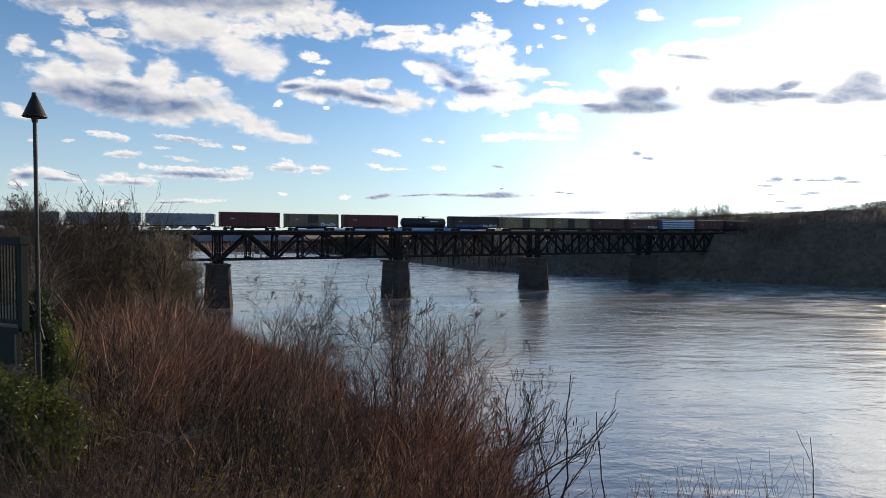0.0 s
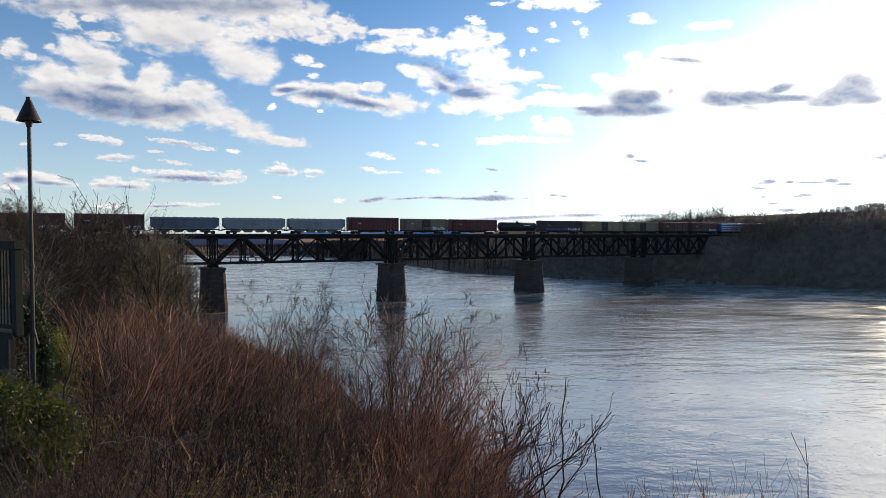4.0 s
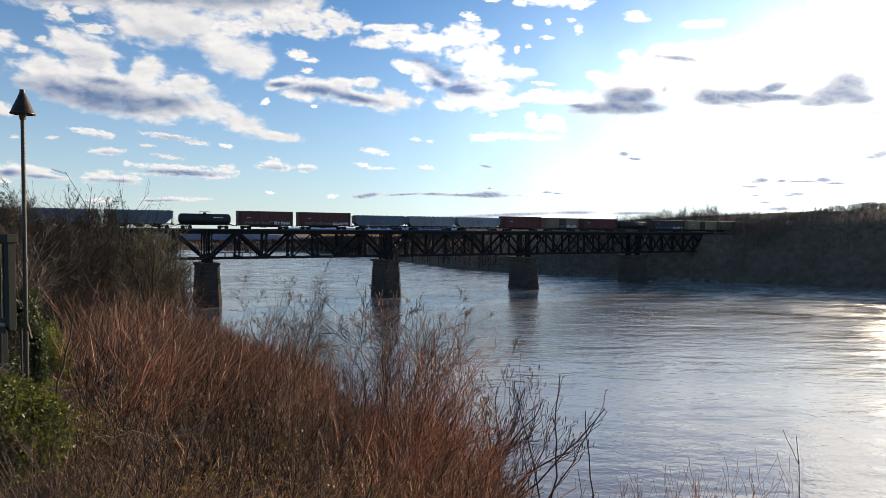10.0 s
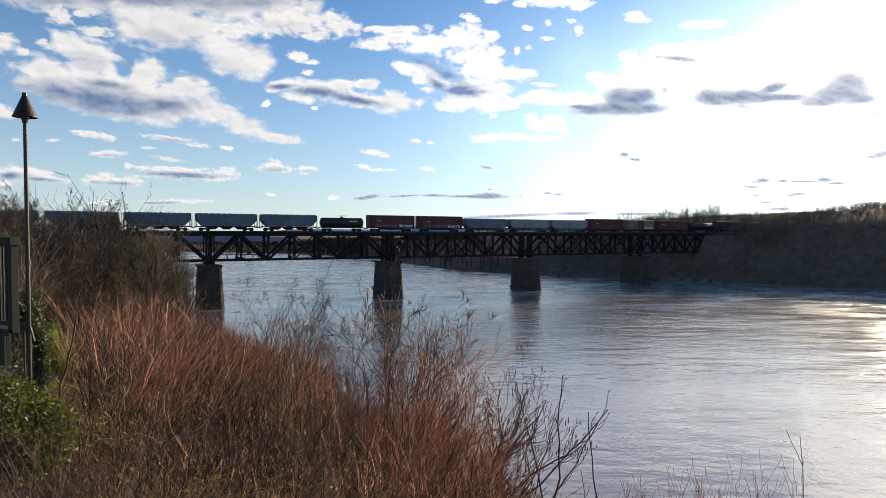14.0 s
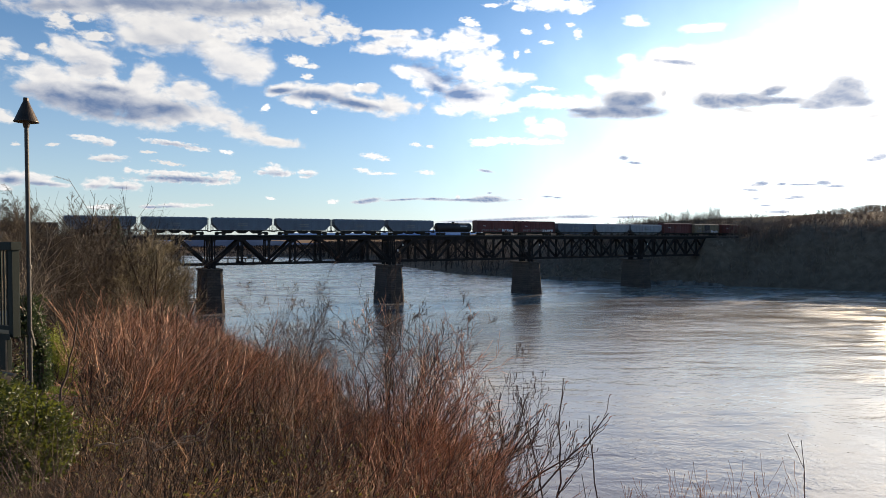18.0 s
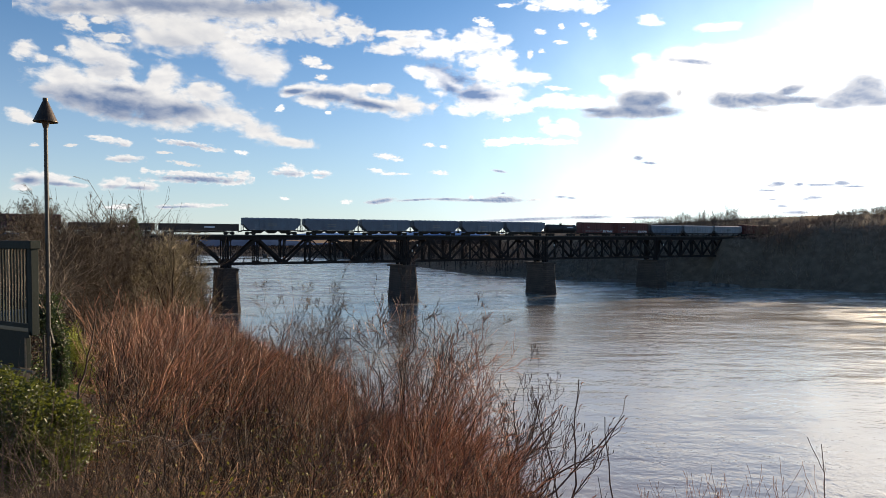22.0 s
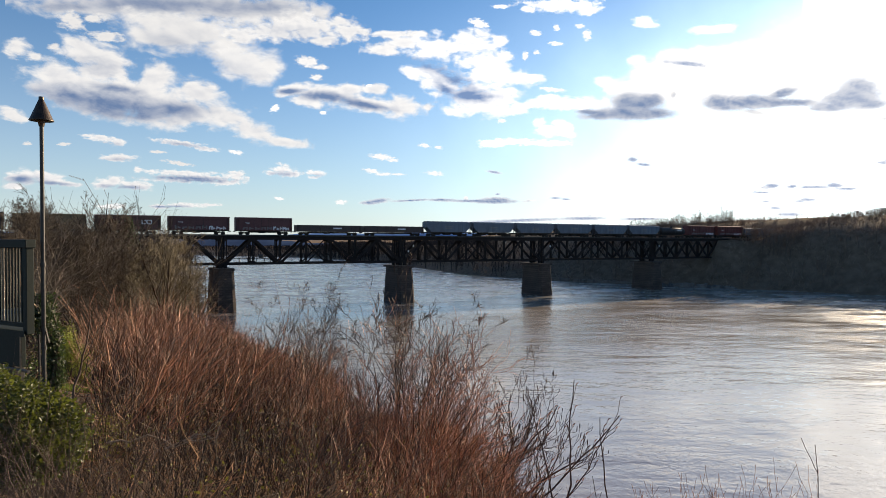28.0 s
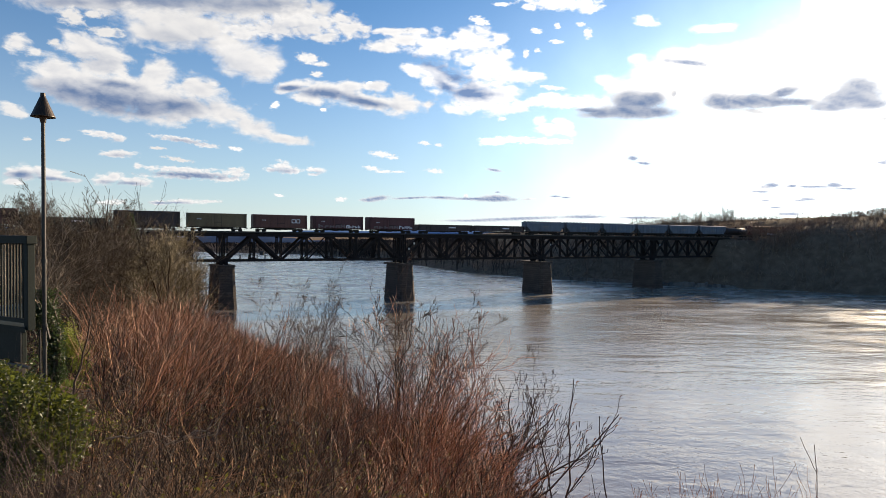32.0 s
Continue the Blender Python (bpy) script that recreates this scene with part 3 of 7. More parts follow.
def side_frame():
    bm = bmesh.new()
    for y in (-1.05, 1.05):
        beam(bm, (-1.15, y, 0.62), (-0.45, y, 0.42), 0.16, 0.24)
        beam(bm, (-0.5, y, 0.42), (0.5, y, 0.42), 0.16, 0.2)
        beam(bm, (1.15, y, 0.62), (0.45, y, 0.42), 0.16, 0.24)
        beam(bm, (-1.15, y, 0.66), (1.15, y, 0.72), 0.16, 0.16)
    block(bm, -0.2, 0.2, -1.1, 1.1, 0.55, 0.85)
    return bm


def wheelset():
    bm = bmesh.new()
    for y in (-0.75, 0.75):
        rod(bm, (0, y - 0.06, 0.44), (0, y + 0.06, 0.44), 0.44, None, 16)
        rod(bm, (0, y + 0.06 * math.copysign(1, -y), 0.44), (0, y + 0.1 * math.copysign(1, -y), 0.44), 0.47, None, 16)
    return rod(bm, (0, -1.0, 0.44), (0, 1.0, 0.44), 0.08, None, 8)


def running_gear(thing, half):
    for x in (-half + 2.3, half - 2.3):
        truck = under("truck", shared_mesh("truck", side_frame, TRUCK), thing, "", Matrix.Translation((x, 0, 0)))
        for dx in (-0.88, 0.88):
            under("wheelset", shared_mesh("wheelset", wheelset, TRUCK), truck, "", Matrix.Translation((dx, 0, 0)))
    for e in (-1, 1):
        part("coupler", boxed(e * half, e * (half + 0.62), -0.12, 0.12, 0.78, 1.02), TRUCK, thing)


def brake_gear(thing, half):
    """Sill, air tank and levers slung under the floor between the trucks."""
    part("centre_sill", boxed(-half + 3.4, half - 3.4, -0.4, 0.4, 0.6, 0.96), TRUCK, thing)
    part("air_tank", rod(bmesh.new(), (-1.6, -0.9, 0.66), (0.2, -0.9, 0.66), 0.22, None, 10), TRUCK, thing)
    part("brake_cylinder", rod(bmesh.new(), (1.0, -0.8, 0.7), (1.9, -0.8, 0.7), 0.17, None, 10), TRUCK, thing)
    for e in (-1, 1):
        part("step", beam(beam(bmesh.new(), (e * (half - 0.55), -1.5, 0.95), (e * (half - 0.55), -1.5, 0.45), 0.05, 0.05), (e * (half - 0.1), -1.5, 0.95), (e * (half - 0.1), -1.5, 0.45), 0.05, 0.05), TRUCK, thing)


def ladder(thing, x, y, z0, z1, across=False):
    bm = bmesh.new()
    d = Vector((0, 0.22, 0)) if across else Vector((0.22, 0, 0))
    c = Vector((x, y, 0))
    for k in (-1, 1):
        rod(bm, c + d * k + Vector((0, 0, z0)), c + d * k + Vector((0, 0, z1)), 0.03, None, 5)
    z = z0 + 0.2
    while z < z1:
        rod(bm, c - d + Vector((0, 0, z)), c + d + Vector((0, 0, z)), 0.025, None, 5)
        z += 0.4
    part("ladder", bm, TRUCK, thing)


def marks(thing, rng, half, z, tone, n=5, side=-1.66, x0=None, x1=None):
    """Sprayed paint low on the side: rounded upright and slanted strokes that spell nothing."""
    bm = bmesh.new()
    x0, x1 = (-half * 0.8, half * 0.5) if x0 is None else (x0, x1)
    for i in range(n):
        x = x0 + (x1 - x0) * (i + 0.5) / n
        w = (x1 - x0) / n
        h = rng.uniform(0.6, 1.0)
        beam(bm, (x - w * 0.35, side, z), (x - w * 0.3 + rng.uniform(-0.2, 0.2), side, z + h), 0.012, w * 0.3)
        beam(bm, (x - w * 0.35, side, z + h * rng.uniform(0.3, 0.9)), (x + w * 0.3, side, z + h * rng.uniform(0.2, 1)), 0.012, 0.34)
        if rng.random() < 0.6:
            beam(bm, (x + w * 0.25, side, z), (x + w * 0.25, side, z + h), 0.012, w * 0.2)
    part("sprayed_paint", bm, tone, thing, "faded sprayed paint on the side")


def box_car(colour, length, label, door=None, height=4.75, stripes=False, emblem=False, spray=None, seed=0):
    thing = tagged(new("boxcar"), label, "boxcar", "cars of the freight train")
    half = length / 2 - 0.9
    rng = random.Random(seed)
    running_gear(thing, half)
    part("underframe", boxed(-half, half, -1.35, 1.35, 0.95, 1.2), TRUCK, thing)
    brake_gear(thing, half)
    part("body", boxed(-half, half, -1.55, 1.55, 1.15, height - 0.25, 0.04), colour, thing)
    n = 16
    for i in range(n + 1):
        x = -half + 0.1 + (2 * half - 0.2) * i / n
        if abs(x) > 1.7:
            for y in (-1.58, 1.58):
                part("side_post", boxed(x - 0.06, x + 0.06, y - 0.06, y + 0.06, 1.2, height - 0.3), colour, thing)
    bm = bmesh.new()
    rows = [(-1.62, height - 0.28), (-1.62, height - 0.18), (-0.8, height - 0.03), (0, height), (0.8, height - 0.03), (1.62, height - 0.18), (1.62, height - 0.28)]
    a, b = [[bm.verts.new((x, y, z)) for y, z in rows] for x in (-half - 0.05, half + 0.05)]
    for i in range(6):
        bm.faces.new((a[i], b[i], b[i + 1], a[i + 1]))
    bm.faces.new(a), bm.faces.new(b[::-1]), bm.faces.new((a[0], a[6], b[6], b[0]))
    part("roof", bm, colour if not stripes else WHITE, thing)
    for y in (-1, 1):
        d = part("door", boxed(-1.55, 1.55, y * 1.56, y * 1.66, 1.2, height - 0.4, 0.02), door or colour, thing, "sliding plug door")
        for x in (-0.9, 0.9):
            part("lock_rod", rod(bmesh.new(), (x, y * 1.7, 1.3), (x, y * 1.7, height - 0.6), 0.035, None, 6), TRUCK, d)
        part("door_handle", boxed(-1.0, 1.0, y * 1.66, y * 1.72, 2.3, 2.4), TRUCK, d)
        if stripes:
            for i in range(4):
                z = 1.25 + i * 0.85
                part("stripe", boxed(-half + 0.05, half - 0.05, y * 1.645, y * 1.672, z, z + 0.42), WHITE, thing, "white painted stripe")
    for e in (-1, 1):
        ladder(thing, e * (half - 0.35), -1.7, 0.9, height - 0.4)
        bm = bmesh.new()
        for i in range(5):
            block(bm, e * half, e * (half + 0.05), -1.35, 1.35, 1.5 + i * 0.6, 1.8 + i * 0.6)
        part("end_ribs", bm, colour, thing)
    if emblem:
        bm = bmesh.new()
        x, z, y = half * 0.55, 2.5, -1.66
        for xa, xb, za, zb in ((0, 1.0, 0.05, 0.95), (1.3, 2.2, 0.05, 0.95)):
            for p, q in (((xa, za), (xb, za)), ((xb, za), (xb, zb)), ((xb, zb), (xa, zb)), ((xa, zb), (xa, za))):
                beam(bm, (x + p[0] - 1, y, z + p[1]), (x + q[0] - 1, y, z + q[1]), 0.012, 0.2)
        part("emblem", bm, WHITE, thing, "white painted emblem")
    if spray:
        marks(thing, rng, half, 1.35, spray, 6)
        marks(thing, rng, half, 1.3, WHITE, 5, -1.662, half * 0.3, half * 0.9)
    bm = bmesh.new()
    for i in range(3):
        x = -half * 0.7 + i * 0.4
        block(bm, x, x + 0.3, -1.67, -1.655, 3.1 - 0.05 * i, 3.25)
    part("lettering", bm, WHITE, thing)
    return thing


def hopper_car(colour, length, label, sloped=True, height=4.6):
    thing = tagged(new("covered_hopper"), label, "hopper car", "cars of the freight train")
    half = length / 2 - 0.5
    running_gear(thing, half)
    bm = bmesh.new()
    foot = half - (1.75 if sloped else 1.2)
    knee = 2.9 if sloped else 2.2
    prof = [(half - 0.15, height - 0.35), (half - 0.15, knee), (foot, 1.35), (-foot, 1.35), (-half + 0.15, knee), (-half + 0.15, height - 0.35)]
    a, b = [[bm.verts.new((x, y, z)) for x, z in prof] for y in (-1.58, 1.58)]
    bm.faces.new(a), bm.faces.new(b[::-1])
    for i in range(6):
        j = (i + 1) % 6
        bm.faces.new((a[i], b[i], b[j], a[j]))
    part("body", bm, colour, thing)
    bm = bmesh.new()
    rows = [(1.58 * math.cos(t), height - 0.36 + 0.36 * math.sin(t)) for t in [math.pi * i / 8 for i in range(9)]]
    a, b = [[bm.verts.new((x, y, z)) for y, z in rows] for x in (-half + 0.1, half - 0.1)]
    for i in range(8):
        bm.faces.new((a[i], b[i], b[i + 1], a[i + 1]))
    bm.faces.new(a[::-1]), bm.faces.new(b)
    part("roof", bm, colour, thing)
    n = 11
    for i in range(n + 1):
        x = -half + 0.2 + (2 * half - 0.4) * i / n
        for y in (-1.6, 1.6):
            z0 = max(1.35, 1.35 + (abs(x) - foot) * (knee - 1.35) / (half - foot)) if abs(x) > foot else 1.35
            part("side_post", boxed(x - 0.05, x + 0.05, y - 0.05, y + 0.05, z0, height - 0.36), colour, thing)
    part("side_sill", boxed(-half, half, -1.5, 1.5, 1.02, 1.3), TRUCK, thing)
    bins = 3 if sloped else 4
    for i in range(bins):
        x, w = -foot * 0.9 + (i + 0.5) * 1.8 * foot / bins, 1.8 * foot / bins
        bm = bmesh.new()
        lo = [bm.verts.new((x + dx * 0.7, y * 0.9, 0.4)) for dx, y in ((-1, -1), (1, -1), (1, 1), (-1, 1))]
        hi = [bm.verts.new((x + dx * w * 0.46, y * 1.45, 1.2)) for dx, y in ((-1, -1), (1, -1), (1, 1), (-1, 1))]
        for k in range(4):
            j = (k + 1) % 4
            bm.faces.new((lo[k], lo[j], hi[j], hi[k]))
        bm.faces.new(lo[::-1]), bm.faces.new(hi)
        part("outlet_bin", bm, TRUCK if sloped else colour, thing)
    bm = bmesh.new()
    block(bm, -half + 0.3, half - 0.3, -0.35, 0.35, height - 0.02, height + 0.04)
    for i in range(10):
        x = -half * 0.85 + i * half * 0.19
        block(bm, x - 0.3, x + 0.3, -0.75, -0.4, height - 0.1, height + 0.08)
    part("roof_walk", bm, ROOF, thing, "roof walkway and hatch covers")
    for e in (-1, 1):
        ladder(thing, e * (half - 0.1), -1.35, 1.0, height - 0.1)
        part("end_post", boxed(e * (half - 0.25), e * (half - 0.1), -1.5, 1.5, 0.95, 1.15), TRUCK, thing)
        bm = bmesh.new()
        for y in (-1.45, 1.45):
            beam(bm, (e * (half - 0.15), y, 1.1), (e * (half - 0.15), y, knee + 0.1), 0.12, 0.12)
        part("end_upright", bm, TRUCK, thing)
    bm = bmesh.new()
    for i in range(2):
        block(bm, -1.4, 1.2, -1.662, -1.65, 2.35 + i * 0.5, 2.6 + i * 0.5)
    part("lettering", bm, ROOF, thing)
    return thing


def tank_car(length, label):
    thing = tagged(new("tank_car"), label, "tank car", "cars of the freight train")
    half = length / 2 - 0.5
    running_gear(thing, half)
    part("underframe", boxed(-half, half, -0.6, 0.6, 0.95, 1.25), TRUCK, thing)
    bm = bmesh.new()
    rings = []
    for x, r in ((-half + 0.35, 0.5), (-half + 0.42, 0.9), (-half + 0.62, 1.25), (-half + 0.95, 1.42), (half - 0.95, 1.42), (half - 0.62, 1.25), (half - 0.42, 0.9), (half - 0.35, 0.5)):
        rings.append([bm.verts.new((x, r * math.cos(2 * math.pi * i / 24), 2.55 + r * math.sin(2 * math.pi * i / 24))) for i in range(24)])
    for a, b in zip(rings[:-1], rings[1:]):
        for i in range(24):
            j = (i + 1) % 24
            bm.faces.new((a[i], b[i], b[j], a[j])).smooth = True
    bm.faces.new(rings[0]), bm.faces.new(rings[-1][::-1])
    part("tank", bm, BLACK, thing)
    part("dome", rod(bmesh.new(), (0, 0, 3.9), (0, 0, 4.35), 0.45, 0.42, 16), BLACK, thing)
    bm = bmesh.new()
    for x in (-1.2, 1.2):
        for y in (-0.9, 0.9):
            rod(bm, (x, y, 3.75), (x, y, 4.6), 0.025, None, 5)
    for y in (-0.9, 0.9):
        rod(bm, (-1.2, y, 4.55), (1.2, y, 4.55), 0.025, None, 5)
    part("railing", bm, TRUCK, thing)
    part("walkway", boxed(-1.3, 1.3, -1.0, 1.0, 3.84, 3.89), TRUCK, thing)
    for x in (-half + 2.2, 0, half - 2.2):
        part("tank_band", rod(bmesh.new(), (x - 0.06, 0, 2.55), (x + 0.06, 0, 2.55), 1.45, None, 24), BLACK, thing)
    ladder(thing, 0, -1.47, 0.9, 3.9)
    part("lettering", boxed(1.8, 4.4, -1.46, -1.4, 2.85, 3.1), WHITE, thing)
    part("handrail", rod(bmesh.new(), (-half + 0.4, -1.6, 1.9), (half - 0.4, -1.6, 1.9), 0.03, None, 6), TRUCK, thing)
    return thing


def gondola_car(length, label, colour):
    thing = tagged(new("gondola"), label, "gondola car", "cars of the freight train")
    half = length / 2 - 0.5
    running_gear(thing, half)
    brake_gear(thing, half)
    part("floor", boxed(-half, half, -1.45, 1.45, 1.0, 1.25), TRUCK, thing)
    for y in (-1, 1):
        part("side", boxed(-half, half, y * 1.42, y * 1.5, 1.0, 2.75), colour, thing)
        part("top_rail", boxed(-half, half, y * 1.38, y * 1.62, 2.7, 2.86, 0.02), colour, thing)
        for i in range(15):
            x = -half + 0.2 + (2 * half - 0.4) * i / 14
            part("side_post", boxed(x - 0.08, x + 0.08, y * 1.5, y * 1.62, 1.05, 2.7), colour, thing)
    for e in (-1, 1):
        part("end", boxed(e * (half - 0.1), e * half, -1.42, 1.42, 1.0, 2.75), colour, thing)
        ladder(thing, e * (half - 0.3), -1.68, 0.8, 2.7)
    part("load", boxed(-half + 0.3, half - 0.3, -1.3, 1.3, 1.25, 2.3, 0.3), TRUCK, thing, "dark scrap load")
    part("lettering", boxed(1.0, 3.6, -1.642, -1.63, 1.8, 2.2), WHITE, thing)
    return thing


def train():
    """The cars from the front backwards: builder and length over couplers. The front of the list stands furthest over the bridge."""
    dark_box = "dark brown weathered steel boxcar on the railway bridge"
    red_box = "dark red steel boxcar with sprayed paint low on its side"
    old_box = "faded yellow boxcar with a dark sliding door"
    small = "light grey covered hopper car with four outlet bins"
    large = "slate grey covered hopper car with sloped ends"
    rolling = [
        lambda: (box_car(DARK, 17.5, dark_box, seed=1), 17.5),
        lambda: (box_car(BROWN, 17.5, dark_box, seed=2), 17.5),
        lambda: (box_car(BLUE, 20.0, "blue boxcar painted with white horizontal stripes", stripes=True, seed=3), 20.0),
        lambda: (box_car(BROWN, 17.6, dark_box, spray=FADED, seed=4), 17.6),
        lambda: (box_car(BROWN, 17.0, dark_box, seed=5), 17.0),
        lambda: (box_car(TAN, 18.9, old_box, door=DARK, seed=6), 18.9),
        lambda: (box_car(YELLOW, 20.2, old_box, door=DARK, seed=7), 20.2),
        lambda: (box_car(DARK, 19.8, "dark boxcar with blue and white sprayed paint on its side", spray=BLUE, seed=8), 19.8),
        lambda: (tank_car(16.8, "black cylindrical tank car with a top platform"), 16.8),
        lambda: (box_car(RED, 18.9, red_box, seed=9), 18.9),
        lambda: (box_car(TAN, 17.0, old_box, door=DARK, spray=FADED, seed=10), 17.0),
        lambda: (box_car(RED, 17.5, red_box, height=4.95, seed=11), 17.5),
        lambda: (hopper_car(GREY, 17.6, small, False, 4.3), 17.6),
        lambda: (hopper_car(GREY, 17.6, small, False, 4.3), 17.6),
        lambda: (hopper_car(SLATE, 17.7, small, False, 4.3), 17.7),
        lambda: (box_car(RED, 17.2, red_box, height=4.95, spray=FADED, seed=12), 17.2),
        lambda: (box_car(RED, 16.7, red_box, height=4.95, spray=FADED, seed=13), 16.7),
        lambda: (tank_car(14.8, "short black tank car with a small dome"), 14.8),
        lambda: (hopper_car(SLATE, 16.8, large), 16.8),
        lambda: (hopper_car(SLATE, 16.9, large), 16.9),
        lambda: (hopper_car(SLATE, 16.9, large), 16.9),
        lambda: (hopper_car(SLATE, 16.9, large), 16.9),
        lambda: (hopper_car(SLATE, 17.0, large), 17.0),
        lambda: (hopper_car(SLATE, 16.9, large), 16.9),
        lambda: (gondola_car(20.6, "low black open gondola car", DARK), 20.6),
        lambda: (gondola_car(20.0, "low black open gondola car", DARK), 20.0),
        lambda: (box_car(MAROON, 16.8, dark_box, spray=FADED, seed=14), 16.8),
        lambda: (box_car(MAROON, 16.8, dark_box, spray=FADED, seed=15), 16.8),
        lambda: (box_car(BROWN, 16.6, "dark brown boxcar with a white painted emblem", emblem=True, seed=16), 16.6),
        lambda: (box_car(DRAB, 16.7, "dull olive-brown weathered steel boxcar", seed=17), 16.7),
        lambda: (box_car(DARK, 17.0, dark_box, height=4.95, seed=18), 17.0),
        lambda: (gondola_car(18.0, "low dull green gondola car", OLIVE), 18.0),
        lambda: (box_car(BROWN, 17.0, dark_box, seed=19), 17.0),
        lambda: (box_car(DARK, 17.0, dark_box, seed=20), 17.0),
    ]
    s = 183.4 + 35.0
    cars = []
    for make in rolling:
        car, length = make()
        cars.append((car, s - length / 2))
        s -= length
    return cars


cars = train()
SPEED = 9.41


# ---- sky, clouds and distance ----
def cloud_material():
    """Cumulus against the light, its shading painted into the glow: ragged bright rims, and a grey heart set by the
    depth attribute. Colour of the object: greyness, brightness, fineness, raggedness.
    """
    m = bpy.data.materials.new("cloud")
    m.use_nodes = True
    n, l = m.node_tree.nodes, m.node_tree.links
    n.clear()

    def math_node(op, a, b=None, c=None):
        k = n.new("ShaderNodeMath")
        k.operation = op
        for i, v in enumerate((a, b, c)):
            if v is None:
                continue
            if isinstance(v, (int, float)):
                k.inputs[i].default_value = v
            else:
                l.new(v, k.inputs[i])
        return k.outputs[0]

    def ease(v, lo, hi):
        k = n.new("ShaderNodeMapRange")
        k.interpolation_type = "SMOOTHSTEP"
        k.inputs["From Min"].default_value, k.inputs["From Max"].default_value = lo, hi
        l.new(v, k.inputs["Value"])
        return k.outputs[0]

    tc, info, rgb = n.new("ShaderNodeTexCoord"), n.new("ShaderNodeObjectInfo"), n.new("ShaderNodeSeparateColor")
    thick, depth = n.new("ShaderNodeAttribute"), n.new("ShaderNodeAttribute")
    # depth holds each cloud's painted shade rather than how thick it is
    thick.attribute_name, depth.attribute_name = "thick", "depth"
    l.new(info.outputs["Color"], rgb.inputs[0])
    comb = n.new("ShaderNodeCombineXYZ")
    for k in range(3):
        l.new(math_node("MULTIPLY", info.outputs["Random"], 90.0 + 30 * k), comb.inputs[k])
    fine = math_node("MULTIPLY", rgb.outputs["Blue"], 0.0125)

    def lumps(du, dv, detail):
        """Billows, at a point moved by that much."""
        at, shift, spot = n.new("ShaderNodeVectorMath"), n.new("ShaderNodeVectorMath"), n.new("ShaderNodeVectorMath")
        at.operation, shift.operation, spot.operation = "SCALE", "MULTIPLY_ADD", "ADD"
        l.new(tc.outputs["Object"], at.inputs[0])
        l.new(fine, at.inputs["Scale"])
        l.new(at.outputs[0], shift.inputs[0])
        shift.inputs[1].default_value = (0.62, 1, 1.15)
        l.new(comb.outputs[0], shift.inputs[2])
        l.new(shift.outputs[0], spot.inputs[0])
        spot.inputs[1].default_value = (du, 0, dv)
        t = n.new("ShaderNodeTexNoise")
        t.inputs["Scale"].default_value, t.inputs["Detail"].default_value, t.inputs["Roughness"].default_value = 1.0, detail, 0.54
        t.inputs["Distortion"].default_value = 0.25
        l.new(spot.outputs[0], t.inputs["Vector"])
        return math_node("MULTIPLY_ADD", t.outputs["Fac"], 2.0, -1.0)

    here, sunward = lumps(0.0, 0.0, 9), lumps(0.22, 0.3, 5)
    dens = math_node("ADD", math_node("MULTIPLY", thick.outputs["Fac"], 1.45), math_node("MULTIPLY_ADD", math_node("MULTIPLY", here, info.outputs["Alpha"]), 1.7, 0.2))
    alpha = ease(dens, -0.04, 1.0)
    # sun and shade on the billows, painted from their sunward neighbours
    relief = math_node("MULTIPLY", math_node("SUBTRACT", sunward, here), 0.35)
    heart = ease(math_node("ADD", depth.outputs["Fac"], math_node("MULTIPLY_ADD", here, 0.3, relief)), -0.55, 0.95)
    fold_shade = math_node("MULTIPLY", ease(math_node("ADD", relief, math_node("MULTIPLY", dens, 0.14)), 0.0, 0.42), 0.3)
    grey = math_node("MINIMUM", math_node("ADD", math_node("MULTIPLY", heart, rgb.outputs["Red"]), math_node("MULTIPLY", fold_shade, math_node("MINIMUM", math_node("MULTIPLY", rgb.outputs["Red"], 4.0), 1.0))), 1.0)
    mix = n.new("ShaderNodeMix")
    mix.data_type = "RGBA"
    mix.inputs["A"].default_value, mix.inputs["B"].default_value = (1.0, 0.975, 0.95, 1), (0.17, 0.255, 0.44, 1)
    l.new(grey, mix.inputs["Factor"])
    em, tr, mx, out = n.new("ShaderNodeEmission"), n.new("ShaderNodeBsdfTransparent"), n.new("ShaderNodeMixShader"), n.new("ShaderNodeOutputMaterial")
    l.new(mix.outputs["Result"], em.inputs["Color"])
    l.new(math_node("MULTIPLY", rgb.outputs["Green"], CLOUD_GLOW), em.inputs["Strength"])
    l.new(alpha, mx.inputs[0])
    l.new(tr.outputs[0], mx.inputs[1])
    l.new(em.outputs[0], mx.inputs[2])
    l.new(mx.outputs[0], out.inputs["Surface"])
    m.cycles.emission_sampling = "NONE"
    return m


CLOUD_GLOW = 0.46
CLOUD = cloud_material()
SKY_RANGE, EYE = 4200.0, 19.4
clouds = []


def swell(az, el, lobes, sharp=7.0):
    """How deep in the union of the lobes each direction lies: 1 at a heart, 0 at the rim. A lobe: azimuth, elevation, half-widths, tilt."""
    total = np.zeros_like(az)
    for a, e, wide, high, tilt in lobes:
        c, s = math.cos(radians(tilt)), math.sin(radians(tilt))
        u, v = (az - a) * np.cos(np.radians(el)), el - e
        u, v = (u * c - v * s) / wide, (u * s + v * c) / high
        total += np.exp(sharp * (1 - np.sqrt(u * u + v * v)))
    return np.log(total + 1e-6) / sharp


def cloud_pose(az, el, rank):
    a, e = radians(az), radians(el)
    return pose(rank * math.sin(a) * math.cos(e), rank * math.cos(a) * math.cos(e), EYE + rank * math.sin(e), el, 0, -az)


